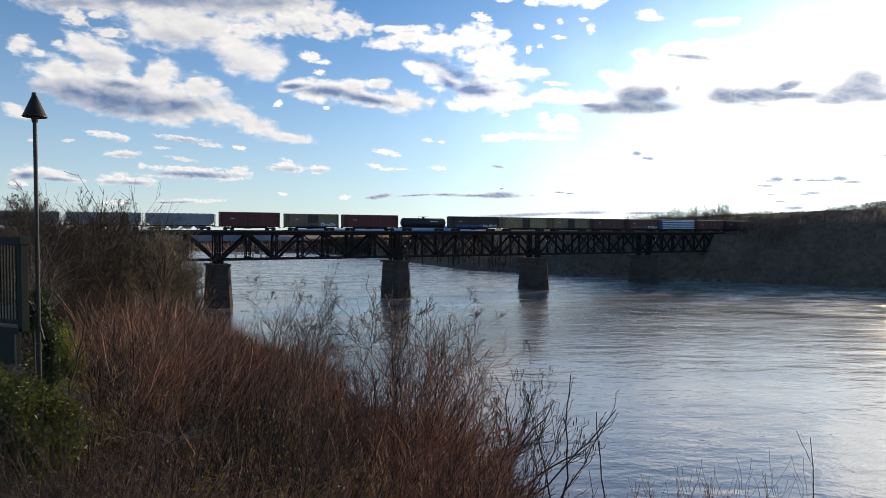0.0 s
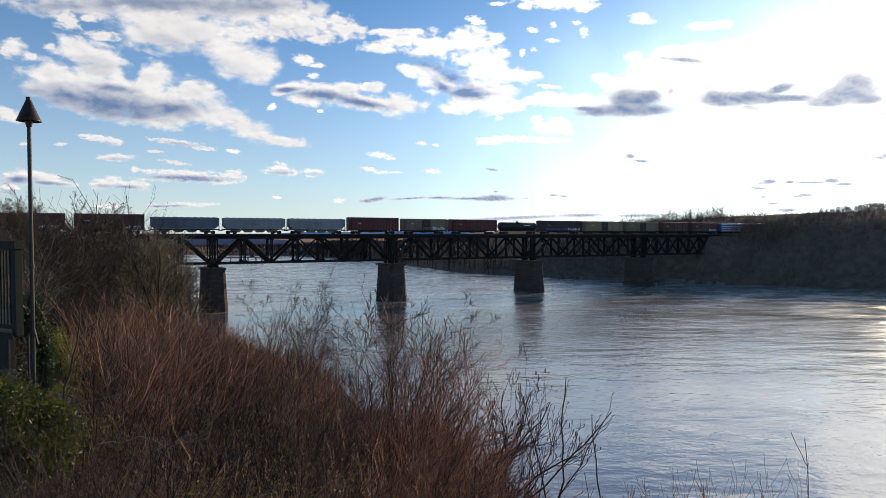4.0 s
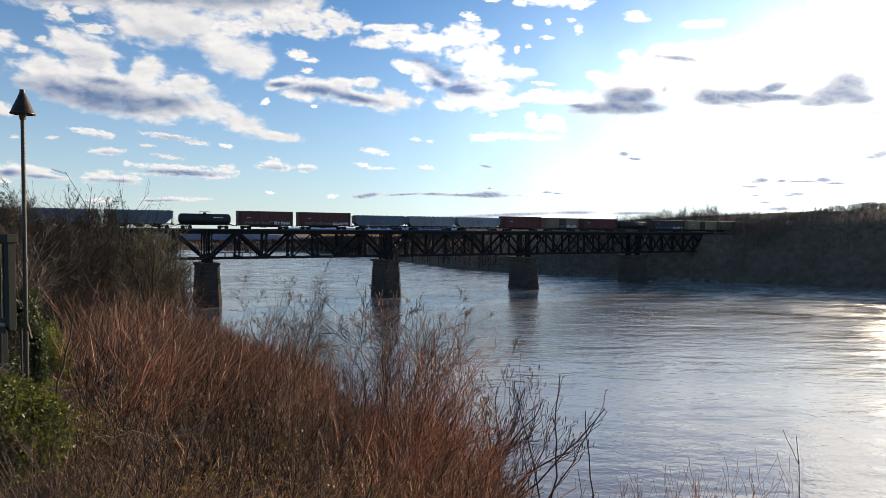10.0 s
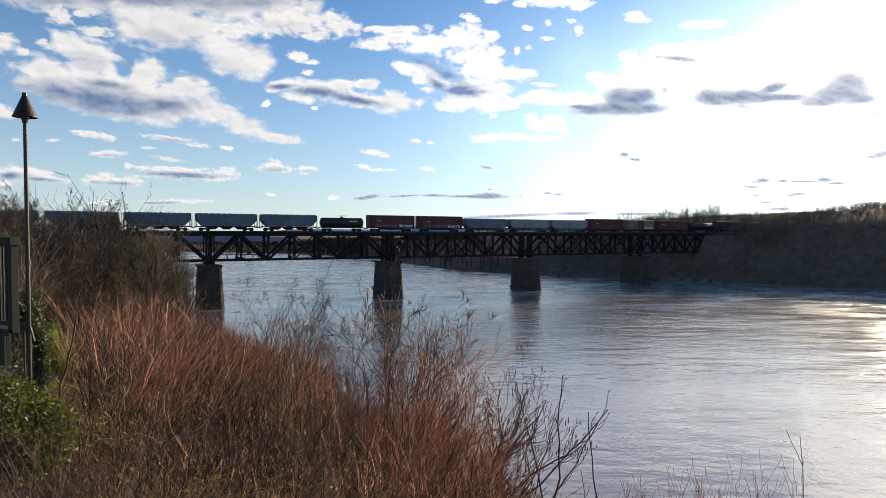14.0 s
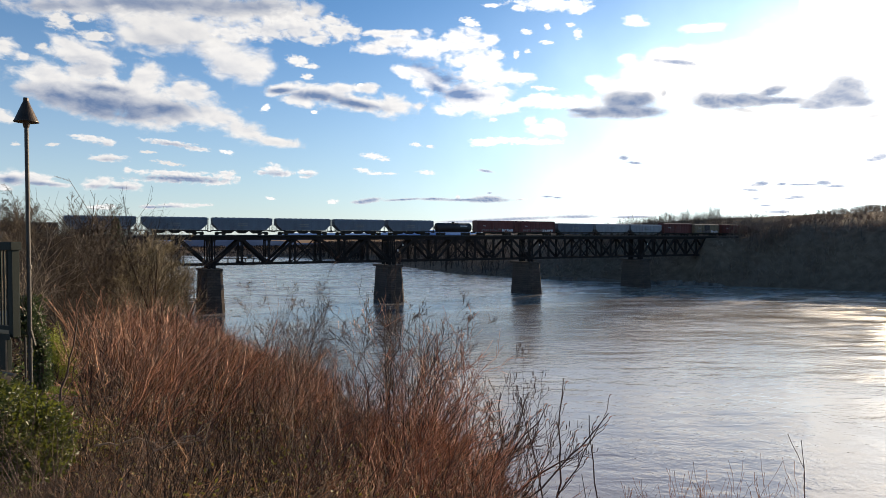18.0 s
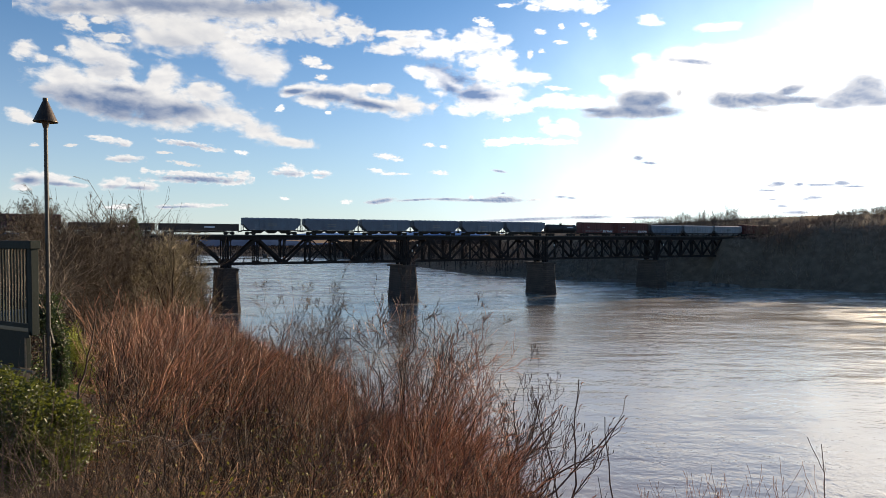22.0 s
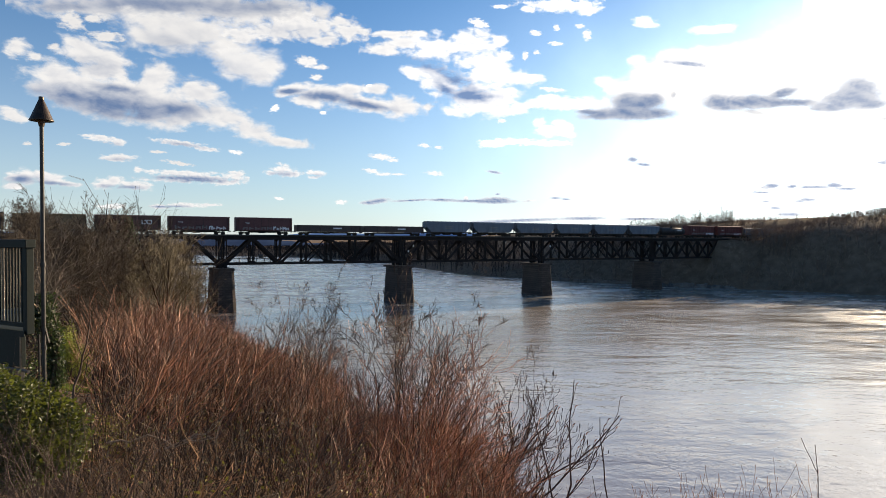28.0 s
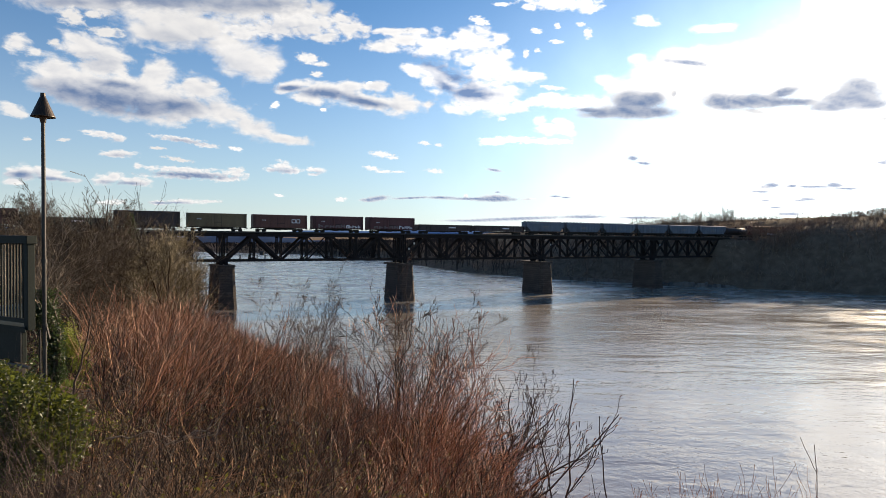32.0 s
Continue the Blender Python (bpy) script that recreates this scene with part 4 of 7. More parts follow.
def patches(mask):
    """Numbers the patches of a grid of cells that hang together."""
    tags = np.where(mask, np.arange(1, mask.size + 1).reshape(mask.shape), 0)
    while True:
        grown = np.pad(tags, 1)
        grown = np.maximum.reduce([grown[1:-1, 1:-1], grown[:-2, 1:-1], grown[2:, 1:-1], grown[1:-1, :-2], grown[1:-1, 2:]])
        grown = np.where(mask, grown, 0)
        if (grown == tags).all():
            return tags
        tags = grown


def cloud(bright, grey, lobes, deep, ragged=0.9):
    """Clouds far off, as curved sheets shaped by lobes, one sheet where the lobes meet; deep: the lobes where grey
    shade is painted on.
    """
    rank = SKY_RANGE - 6.0 * len(clouds)
    grain = min(max(sorted(q[3] for q in lobes)[len(lobes) // 2], 0.16), 1.3)
    pad = 0.6 * grain
    a0, a1 = min(q[0] - q[2] for q in lobes) - pad, max(q[0] + q[2] for q in lobes) + pad
    e0, e1 = min(q[1] - q[3] for q in lobes) - pad, max(q[1] + q[3] for q in lobes) + pad
    step = max(0.05, 0.16 * grain)
    az, el = np.meshgrid(np.linspace(a0, a1, int((a1 - a0) / step) + 2), np.linspace(e0, e1, int((e1 - e0) / step) + 2))
    thick = swell(az, el, lobes)
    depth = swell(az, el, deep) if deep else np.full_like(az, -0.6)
    x, y = np.radians(az), np.radians(el)
    v = rank * np.stack([np.sin(x) * np.cos(y), np.cos(x) * np.cos(y), np.sin(y)], -1).reshape(-1, 3) + np.array([0, 0, EYE])
    k, n = az.shape
    i = np.arange(k * n).reshape(k, n)
    cells = np.stack([i[:-1, :-1], i[:-1, 1:], i[1:, 1:], i[1:, :-1]], -1)
    tags = patches(thick.reshape(-1)[cells].max(axis=-1) > -0.5)
    for tag in np.unique(tags[tags > 0]):
        f = cells[tags == tag]
        if len(f) < 12:
            continue
        used, f = np.unique(f, return_inverse=True)
        ca, ce = float(az.reshape(-1)[used].mean()), float(el.reshape(-1)[used].mean())
        back = np.array(cloud_pose(ca, ce, rank).inverted())
        me = mesh_np("cloud", v[used] @ back[:3, :3].T + back[:3, 3], f.reshape(-1, 4), CLOUD, True)
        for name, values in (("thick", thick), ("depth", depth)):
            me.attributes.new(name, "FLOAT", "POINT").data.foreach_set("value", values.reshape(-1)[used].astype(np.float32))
        ob = new("cloud", me)
        span = np.ptp(az.reshape(-1)[used])
        size = "broad " if span > 12 else "small " if span < 3 else ""
        looks = size + ("grey-hearted cumulus cloud with bright rims" if grey > 0.5 else "bright white cumulus cloud")
        tagged(ob, looks + " in a blue sky", "cloud", "clouds in the sky")
        ob.color = (grey, bright, 1.0 / grain, ragged)
        ob.visible_shadow = False
        clouds.append((ob, ca, ce, rank))


def veil():
    """A glowing sheet added as thin high cloud, to brighten sky and water round the sun."""
    m = bpy.data.materials.new("veil_cloud")
    m.use_nodes = True
    n, l = m.node_tree.nodes, m.node_tree.links
    n.clear()
    tc, ln, r = n.new("ShaderNodeTexCoord"), n.new("ShaderNodeVectorMath"), n.new("ShaderNodeMapRange")
    noise_node, mul = n.new("ShaderNodeTexNoise"), n.new("ShaderNodeMath")
    ln.operation = "LENGTH"
    l.new(tc.outputs["UV"], ln.inputs[0])
    r.interpolation_type = "LINEAR"
    for key, v in (("From Min", 1.0), ("From Max", 0.0), ("To Min", 0.0), ("To Max", 1.0)):
        r.inputs[key].default_value = v
    l.new(ln.outputs["Value"], r.inputs["Value"])
    noise_node.inputs["Scale"].default_value, noise_node.inputs["Detail"].default_value = 0.0022, 9
    l.new(tc.outputs["Object"], noise_node.inputs["Vector"])
    mul.operation = "MULTIPLY"
    fade = n.new("ShaderNodeMath")
    fade.operation = "POWER"
    fade.inputs[1].default_value = 2.9
    l.new(r.outputs[0], fade.inputs[0])
    l.new(fade.outputs[0], mul.inputs[0])
    rag = n.new("ShaderNodeMapRange")
    for key, v in (("From Min", 0.3), ("From Max", 0.7), ("To Min", 0.42), ("To Max", 0.58)):
        rag.inputs[key].default_value = v
    l.new(noise_node.outputs["Fac"], rag.inputs["Value"])
    l.new(rag.outputs[0], mul.inputs[1])
    em, tr, mx, out = n.new("ShaderNodeEmission"), n.new("ShaderNodeBsdfTransparent"), n.new("ShaderNodeMixShader"), n.new("ShaderNodeOutputMaterial")
    em.inputs["Color"].default_value, em.inputs["Strength"].default_value = (0.86, 0.97, 1.0, 1), VEIL_GLOW
    l.new(mul.outputs[0], mx.inputs[0])
    l.new(tr.outputs[0], mx.inputs[1])
    l.new(em.outputs[0], mx.inputs[2])
    l.new(mx.outputs[0], out.inputs["Surface"])
    m.cycles.emission_sampling = "NONE"
    k = 24
    v, uv, f = [], [], []
    for j in range(k + 1):
        for i in range(k + 1):
            a, b = 2 * i / k - 1, 2 * j / k - 1
            az, el = radians(SUN_AZ + 5 + 68 * a), radians(5 + 31 * b)
            v.append((4300 * math.sin(az) * math.cos(el), 4300 * math.cos(az) * math.cos(el), EYE + 4300 * math.sin(el)))
            uv.append((a, b))
    for j in range(k):
        for i in range(k):
            f.append((j * (k + 1) + i, j * (k + 1) + i + 1, (j + 1) * (k + 1) + i + 1, (j + 1) * (k + 1) + i))
    me = mesh_np("veil", v, f, m, True)
    layer = me.uv_layers.new(name="place")
    layer.data.foreach_set("uv", np.array(uv, np.float32)[np.array(f).ravel()].ravel())
    ob = tagged(new("backdrop_veil", me), "glowing sheet added as bright high cloud round the low sun", "cloud", "", "structure")
    ob.visible_shadow = False


def haze():
    """Pale haze low over the horizon, painted on an added glowing shell."""
    m = bpy.data.materials.new("horizon_haze")
    m.use_nodes = True
    n, l = m.node_tree.nodes, m.node_tree.links
    n.clear()
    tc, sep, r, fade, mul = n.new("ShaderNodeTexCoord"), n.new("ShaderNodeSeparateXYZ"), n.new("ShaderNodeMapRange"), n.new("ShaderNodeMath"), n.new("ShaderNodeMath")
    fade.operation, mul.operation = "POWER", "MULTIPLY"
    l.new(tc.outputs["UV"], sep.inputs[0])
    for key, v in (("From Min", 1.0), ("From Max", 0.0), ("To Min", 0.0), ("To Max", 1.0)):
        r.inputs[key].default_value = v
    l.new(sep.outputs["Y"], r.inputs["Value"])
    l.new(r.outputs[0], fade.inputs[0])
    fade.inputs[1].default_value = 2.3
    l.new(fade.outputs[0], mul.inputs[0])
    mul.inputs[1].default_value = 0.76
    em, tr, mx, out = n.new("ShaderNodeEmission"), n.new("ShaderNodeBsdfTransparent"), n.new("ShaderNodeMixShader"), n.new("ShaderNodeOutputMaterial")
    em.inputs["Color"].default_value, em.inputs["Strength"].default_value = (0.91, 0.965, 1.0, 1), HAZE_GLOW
    l.new(mul.outputs[0], mx.inputs[0])
    l.new(tr.outputs[0], mx.inputs[1])
    l.new(em.outputs[0], mx.inputs[2])
    l.new(mx.outputs[0], out.inputs["Surface"])
    m.cycles.emission_sampling = "NONE"
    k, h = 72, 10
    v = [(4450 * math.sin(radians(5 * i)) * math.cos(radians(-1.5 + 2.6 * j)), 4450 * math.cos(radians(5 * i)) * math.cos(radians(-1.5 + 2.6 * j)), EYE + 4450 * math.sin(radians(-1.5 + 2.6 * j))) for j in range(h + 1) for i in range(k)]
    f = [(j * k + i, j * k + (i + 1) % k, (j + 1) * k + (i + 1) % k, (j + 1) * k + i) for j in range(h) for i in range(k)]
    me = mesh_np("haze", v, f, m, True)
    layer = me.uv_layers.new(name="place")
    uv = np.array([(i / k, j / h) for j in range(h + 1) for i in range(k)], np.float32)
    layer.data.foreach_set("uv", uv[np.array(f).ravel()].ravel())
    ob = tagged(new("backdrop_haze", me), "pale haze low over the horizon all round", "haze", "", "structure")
    ob.visible_shadow = False


HAZE_GLOW = 0.41
haze()


def sun_cloud():
    """A thin bright cloud that slowly drifts off the sun."""
    m = bpy.data.materials.new("sun_cloud")
    m.use_nodes = True
    n, l = m.node_tree.nodes, m.node_tree.links
    n.clear()
    tc, ln, r, mul = n.new("ShaderNodeTexCoord"), n.new("ShaderNodeVectorMath"), n.new("ShaderNodeMapRange"), n.new("ShaderNodeMath")
    ln.operation, r.interpolation_type, mul.operation = "LENGTH", "SMOOTHSTEP", "MULTIPLY"
    l.new(tc.outputs["UV"], ln.inputs[0])
    for key, v in (("From Min", 1.0), ("From Max", 0.9), ("To Min", 0.0), ("To Max", 1.0)):
        r.inputs[key].default_value = v
    l.new(ln.outputs["Value"], r.inputs["Value"])
    l.new(r.outputs[0], mul.inputs[0])
    mul.inputs[1].default_value = 0.66
    em, tr, mx, out = n.new("ShaderNodeEmission"), n.new("ShaderNodeBsdfTransparent"), n.new("ShaderNodeMixShader"), n.new("ShaderNodeOutputMaterial")
    em.inputs["Color"].default_value, em.inputs["Strength"].default_value = (1.0, 0.96, 0.9, 1), 1.15
    l.new(mul.outputs[0], mx.inputs[0])
    l.new(tr.outputs[0], mx.inputs[1])
    l.new(em.outputs[0], mx.inputs[2])
    l.new(mx.outputs[0], out.inputs["Surface"])
    m.cycles.emission_sampling = "NONE"
    k, size = 20, 4000 * math.tan(radians(5.0))
    v = [(size * (2 * i / k - 1), 0, 2.2 * size * (2 * j / k - 1)) for j in range(k + 1) for i in range(k + 1)]
    f = [(j * (k + 1) + i, j * (k + 1) + i + 1, (j + 1) * (k + 1) + i + 1, (j + 1) * (k + 1) + i) for j in range(k) for i in range(k)]
    me = mesh_np("cloud", v, f, m, True)
    layer = me.uv_layers.new(name="place")
    uv = np.array([(2 * i / k - 1, 2 * j / k - 1) for j in range(k + 1) for i in range(k + 1)], np.float32)
    layer.data.foreach_set("uv", uv[np.array(f).ravel()].ravel())
    return tagged(new("cloud", me), "bright thin cloud drifting off the low sun", "cloud", "clouds in the sky")


VEIL_GLOW = 3.9
veil()
shading_cloud = sun_cloud()
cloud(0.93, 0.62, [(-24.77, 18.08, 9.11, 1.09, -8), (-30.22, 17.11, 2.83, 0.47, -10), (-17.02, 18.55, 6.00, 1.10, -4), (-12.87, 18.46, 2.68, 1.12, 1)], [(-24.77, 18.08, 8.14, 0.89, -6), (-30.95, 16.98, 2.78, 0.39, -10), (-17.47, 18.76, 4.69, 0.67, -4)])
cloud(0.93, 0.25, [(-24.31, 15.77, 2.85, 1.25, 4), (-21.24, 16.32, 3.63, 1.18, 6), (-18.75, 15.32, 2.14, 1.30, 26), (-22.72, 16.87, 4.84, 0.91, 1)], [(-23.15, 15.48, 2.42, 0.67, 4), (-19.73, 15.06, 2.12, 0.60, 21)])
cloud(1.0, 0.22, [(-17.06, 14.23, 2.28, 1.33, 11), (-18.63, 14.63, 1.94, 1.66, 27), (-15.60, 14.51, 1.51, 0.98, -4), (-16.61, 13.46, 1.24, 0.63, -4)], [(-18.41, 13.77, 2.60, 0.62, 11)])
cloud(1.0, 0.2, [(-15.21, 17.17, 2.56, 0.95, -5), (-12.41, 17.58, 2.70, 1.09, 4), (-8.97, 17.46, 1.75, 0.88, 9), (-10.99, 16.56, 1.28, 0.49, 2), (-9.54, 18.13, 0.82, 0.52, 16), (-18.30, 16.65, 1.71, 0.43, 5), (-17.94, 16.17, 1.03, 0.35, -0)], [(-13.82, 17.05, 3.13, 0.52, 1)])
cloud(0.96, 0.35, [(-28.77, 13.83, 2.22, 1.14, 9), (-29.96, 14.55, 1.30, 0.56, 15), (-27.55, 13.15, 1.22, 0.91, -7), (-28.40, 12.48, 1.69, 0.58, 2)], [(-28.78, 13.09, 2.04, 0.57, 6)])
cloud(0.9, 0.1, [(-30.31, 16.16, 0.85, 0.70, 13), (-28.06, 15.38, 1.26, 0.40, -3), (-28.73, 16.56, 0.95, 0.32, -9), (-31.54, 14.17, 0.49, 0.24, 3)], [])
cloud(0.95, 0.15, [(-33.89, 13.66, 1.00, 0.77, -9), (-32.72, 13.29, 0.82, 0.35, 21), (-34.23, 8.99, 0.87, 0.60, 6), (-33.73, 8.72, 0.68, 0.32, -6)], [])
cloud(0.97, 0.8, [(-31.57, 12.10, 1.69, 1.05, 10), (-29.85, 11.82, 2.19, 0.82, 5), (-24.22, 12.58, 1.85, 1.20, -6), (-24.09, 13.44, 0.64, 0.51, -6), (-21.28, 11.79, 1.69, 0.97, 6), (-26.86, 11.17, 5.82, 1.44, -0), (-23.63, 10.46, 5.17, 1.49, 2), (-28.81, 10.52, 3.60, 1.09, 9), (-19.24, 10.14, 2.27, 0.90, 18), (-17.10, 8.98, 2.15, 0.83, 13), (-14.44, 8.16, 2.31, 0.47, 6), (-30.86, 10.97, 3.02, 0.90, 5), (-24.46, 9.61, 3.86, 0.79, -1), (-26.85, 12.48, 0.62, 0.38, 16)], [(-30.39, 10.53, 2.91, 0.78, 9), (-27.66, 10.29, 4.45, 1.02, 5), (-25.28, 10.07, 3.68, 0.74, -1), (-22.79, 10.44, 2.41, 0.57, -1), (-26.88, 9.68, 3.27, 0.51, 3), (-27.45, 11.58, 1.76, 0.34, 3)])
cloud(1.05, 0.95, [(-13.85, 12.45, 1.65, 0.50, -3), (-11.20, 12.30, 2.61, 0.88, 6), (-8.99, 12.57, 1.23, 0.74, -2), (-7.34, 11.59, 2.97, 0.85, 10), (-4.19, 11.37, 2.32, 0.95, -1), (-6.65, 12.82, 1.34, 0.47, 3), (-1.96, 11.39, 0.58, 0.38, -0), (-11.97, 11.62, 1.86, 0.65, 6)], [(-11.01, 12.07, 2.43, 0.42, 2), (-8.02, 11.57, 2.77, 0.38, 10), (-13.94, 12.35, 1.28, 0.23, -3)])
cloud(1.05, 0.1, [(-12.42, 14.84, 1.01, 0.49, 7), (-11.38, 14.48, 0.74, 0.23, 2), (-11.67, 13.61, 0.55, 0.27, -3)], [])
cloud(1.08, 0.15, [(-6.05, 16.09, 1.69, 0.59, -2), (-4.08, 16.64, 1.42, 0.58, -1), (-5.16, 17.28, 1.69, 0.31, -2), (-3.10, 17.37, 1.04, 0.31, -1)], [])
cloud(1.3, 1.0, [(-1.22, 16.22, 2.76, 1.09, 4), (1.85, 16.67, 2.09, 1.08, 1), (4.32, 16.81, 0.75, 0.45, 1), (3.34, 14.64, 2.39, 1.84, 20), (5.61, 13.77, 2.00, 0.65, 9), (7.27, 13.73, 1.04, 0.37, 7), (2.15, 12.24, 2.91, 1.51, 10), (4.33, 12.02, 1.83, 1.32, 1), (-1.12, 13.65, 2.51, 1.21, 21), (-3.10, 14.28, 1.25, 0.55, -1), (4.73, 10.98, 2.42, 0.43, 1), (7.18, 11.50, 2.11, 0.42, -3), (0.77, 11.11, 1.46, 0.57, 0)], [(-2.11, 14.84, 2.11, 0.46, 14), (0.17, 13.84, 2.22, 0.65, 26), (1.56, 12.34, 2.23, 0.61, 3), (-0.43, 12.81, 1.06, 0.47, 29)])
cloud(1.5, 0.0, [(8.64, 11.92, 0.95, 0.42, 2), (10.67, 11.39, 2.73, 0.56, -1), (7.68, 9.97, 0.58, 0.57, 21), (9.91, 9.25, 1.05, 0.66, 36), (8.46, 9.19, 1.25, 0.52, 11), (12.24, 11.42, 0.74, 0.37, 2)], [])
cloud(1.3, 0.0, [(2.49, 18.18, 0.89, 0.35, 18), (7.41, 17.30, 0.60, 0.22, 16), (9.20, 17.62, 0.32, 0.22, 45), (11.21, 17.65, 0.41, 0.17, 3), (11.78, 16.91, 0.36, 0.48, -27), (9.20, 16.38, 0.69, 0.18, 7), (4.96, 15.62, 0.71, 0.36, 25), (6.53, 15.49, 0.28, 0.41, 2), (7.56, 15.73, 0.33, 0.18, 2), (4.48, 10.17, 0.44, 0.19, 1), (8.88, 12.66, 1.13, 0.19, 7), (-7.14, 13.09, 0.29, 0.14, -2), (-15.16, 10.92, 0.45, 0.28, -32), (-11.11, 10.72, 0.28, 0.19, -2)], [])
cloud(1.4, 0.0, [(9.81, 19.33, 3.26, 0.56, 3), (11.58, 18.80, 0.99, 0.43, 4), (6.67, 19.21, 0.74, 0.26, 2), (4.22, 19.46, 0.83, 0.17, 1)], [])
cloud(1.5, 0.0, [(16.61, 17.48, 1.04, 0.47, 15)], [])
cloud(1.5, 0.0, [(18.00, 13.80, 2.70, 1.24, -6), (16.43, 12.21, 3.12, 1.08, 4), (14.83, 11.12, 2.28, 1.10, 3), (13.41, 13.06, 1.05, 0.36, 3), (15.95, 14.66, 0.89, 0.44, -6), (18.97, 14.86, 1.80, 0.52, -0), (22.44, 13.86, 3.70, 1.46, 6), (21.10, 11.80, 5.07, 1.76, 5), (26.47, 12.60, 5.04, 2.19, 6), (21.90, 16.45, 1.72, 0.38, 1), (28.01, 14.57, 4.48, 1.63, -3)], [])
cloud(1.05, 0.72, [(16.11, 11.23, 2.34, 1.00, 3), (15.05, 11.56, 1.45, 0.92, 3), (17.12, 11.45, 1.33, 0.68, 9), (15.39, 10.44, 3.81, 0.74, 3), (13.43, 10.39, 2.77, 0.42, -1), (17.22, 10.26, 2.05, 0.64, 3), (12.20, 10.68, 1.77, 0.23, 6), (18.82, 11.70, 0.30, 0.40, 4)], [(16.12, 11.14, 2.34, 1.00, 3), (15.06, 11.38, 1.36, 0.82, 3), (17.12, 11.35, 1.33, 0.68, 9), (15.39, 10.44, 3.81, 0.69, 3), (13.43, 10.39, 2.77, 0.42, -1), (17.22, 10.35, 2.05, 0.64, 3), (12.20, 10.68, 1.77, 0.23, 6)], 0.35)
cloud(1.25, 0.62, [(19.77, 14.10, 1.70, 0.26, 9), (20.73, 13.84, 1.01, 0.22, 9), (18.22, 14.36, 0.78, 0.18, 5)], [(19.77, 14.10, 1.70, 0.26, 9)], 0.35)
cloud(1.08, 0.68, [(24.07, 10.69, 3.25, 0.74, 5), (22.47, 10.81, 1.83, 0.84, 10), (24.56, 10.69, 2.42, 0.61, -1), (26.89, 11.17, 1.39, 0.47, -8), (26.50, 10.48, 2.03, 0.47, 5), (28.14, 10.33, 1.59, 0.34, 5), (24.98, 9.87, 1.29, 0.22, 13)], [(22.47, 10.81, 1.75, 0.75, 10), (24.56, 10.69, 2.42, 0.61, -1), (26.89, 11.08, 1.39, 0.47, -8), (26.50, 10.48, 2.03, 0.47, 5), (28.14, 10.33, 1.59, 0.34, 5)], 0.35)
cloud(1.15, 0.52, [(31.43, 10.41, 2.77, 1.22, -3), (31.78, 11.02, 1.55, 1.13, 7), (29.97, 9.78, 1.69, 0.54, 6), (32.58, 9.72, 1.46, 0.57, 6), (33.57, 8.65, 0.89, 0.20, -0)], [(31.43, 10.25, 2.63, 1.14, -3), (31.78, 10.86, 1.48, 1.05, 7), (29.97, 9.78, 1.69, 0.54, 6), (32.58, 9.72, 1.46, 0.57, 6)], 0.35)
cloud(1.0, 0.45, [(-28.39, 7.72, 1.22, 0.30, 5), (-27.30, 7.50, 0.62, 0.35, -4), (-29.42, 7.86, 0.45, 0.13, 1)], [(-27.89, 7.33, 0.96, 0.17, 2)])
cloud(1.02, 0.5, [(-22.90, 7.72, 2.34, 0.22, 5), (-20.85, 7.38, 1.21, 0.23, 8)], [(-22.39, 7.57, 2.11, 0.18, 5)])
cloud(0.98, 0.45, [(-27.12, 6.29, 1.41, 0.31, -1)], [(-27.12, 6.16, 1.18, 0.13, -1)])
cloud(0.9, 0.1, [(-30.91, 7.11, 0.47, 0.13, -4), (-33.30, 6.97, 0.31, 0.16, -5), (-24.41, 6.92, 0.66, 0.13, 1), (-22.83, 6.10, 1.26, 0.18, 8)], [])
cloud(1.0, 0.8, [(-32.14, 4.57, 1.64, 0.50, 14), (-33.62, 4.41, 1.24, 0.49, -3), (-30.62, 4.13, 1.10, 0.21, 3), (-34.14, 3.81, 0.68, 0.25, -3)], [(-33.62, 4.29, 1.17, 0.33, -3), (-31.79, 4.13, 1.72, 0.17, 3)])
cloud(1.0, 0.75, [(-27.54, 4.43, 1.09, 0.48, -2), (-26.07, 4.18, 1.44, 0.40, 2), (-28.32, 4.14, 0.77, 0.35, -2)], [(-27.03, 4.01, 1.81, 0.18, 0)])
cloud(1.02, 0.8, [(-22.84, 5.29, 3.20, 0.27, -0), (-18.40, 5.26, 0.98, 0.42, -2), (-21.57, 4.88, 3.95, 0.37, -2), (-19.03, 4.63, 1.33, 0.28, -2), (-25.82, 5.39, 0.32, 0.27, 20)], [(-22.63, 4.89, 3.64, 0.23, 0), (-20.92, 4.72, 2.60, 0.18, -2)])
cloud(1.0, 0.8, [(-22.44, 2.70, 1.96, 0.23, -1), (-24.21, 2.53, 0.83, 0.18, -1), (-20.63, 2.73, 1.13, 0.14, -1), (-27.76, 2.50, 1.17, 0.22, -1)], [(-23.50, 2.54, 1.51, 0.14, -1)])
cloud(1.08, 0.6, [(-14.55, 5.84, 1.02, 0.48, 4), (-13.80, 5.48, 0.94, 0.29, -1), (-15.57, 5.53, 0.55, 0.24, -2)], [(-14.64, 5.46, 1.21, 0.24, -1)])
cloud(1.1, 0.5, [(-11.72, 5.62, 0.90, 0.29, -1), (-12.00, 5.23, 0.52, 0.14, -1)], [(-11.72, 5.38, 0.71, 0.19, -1)])
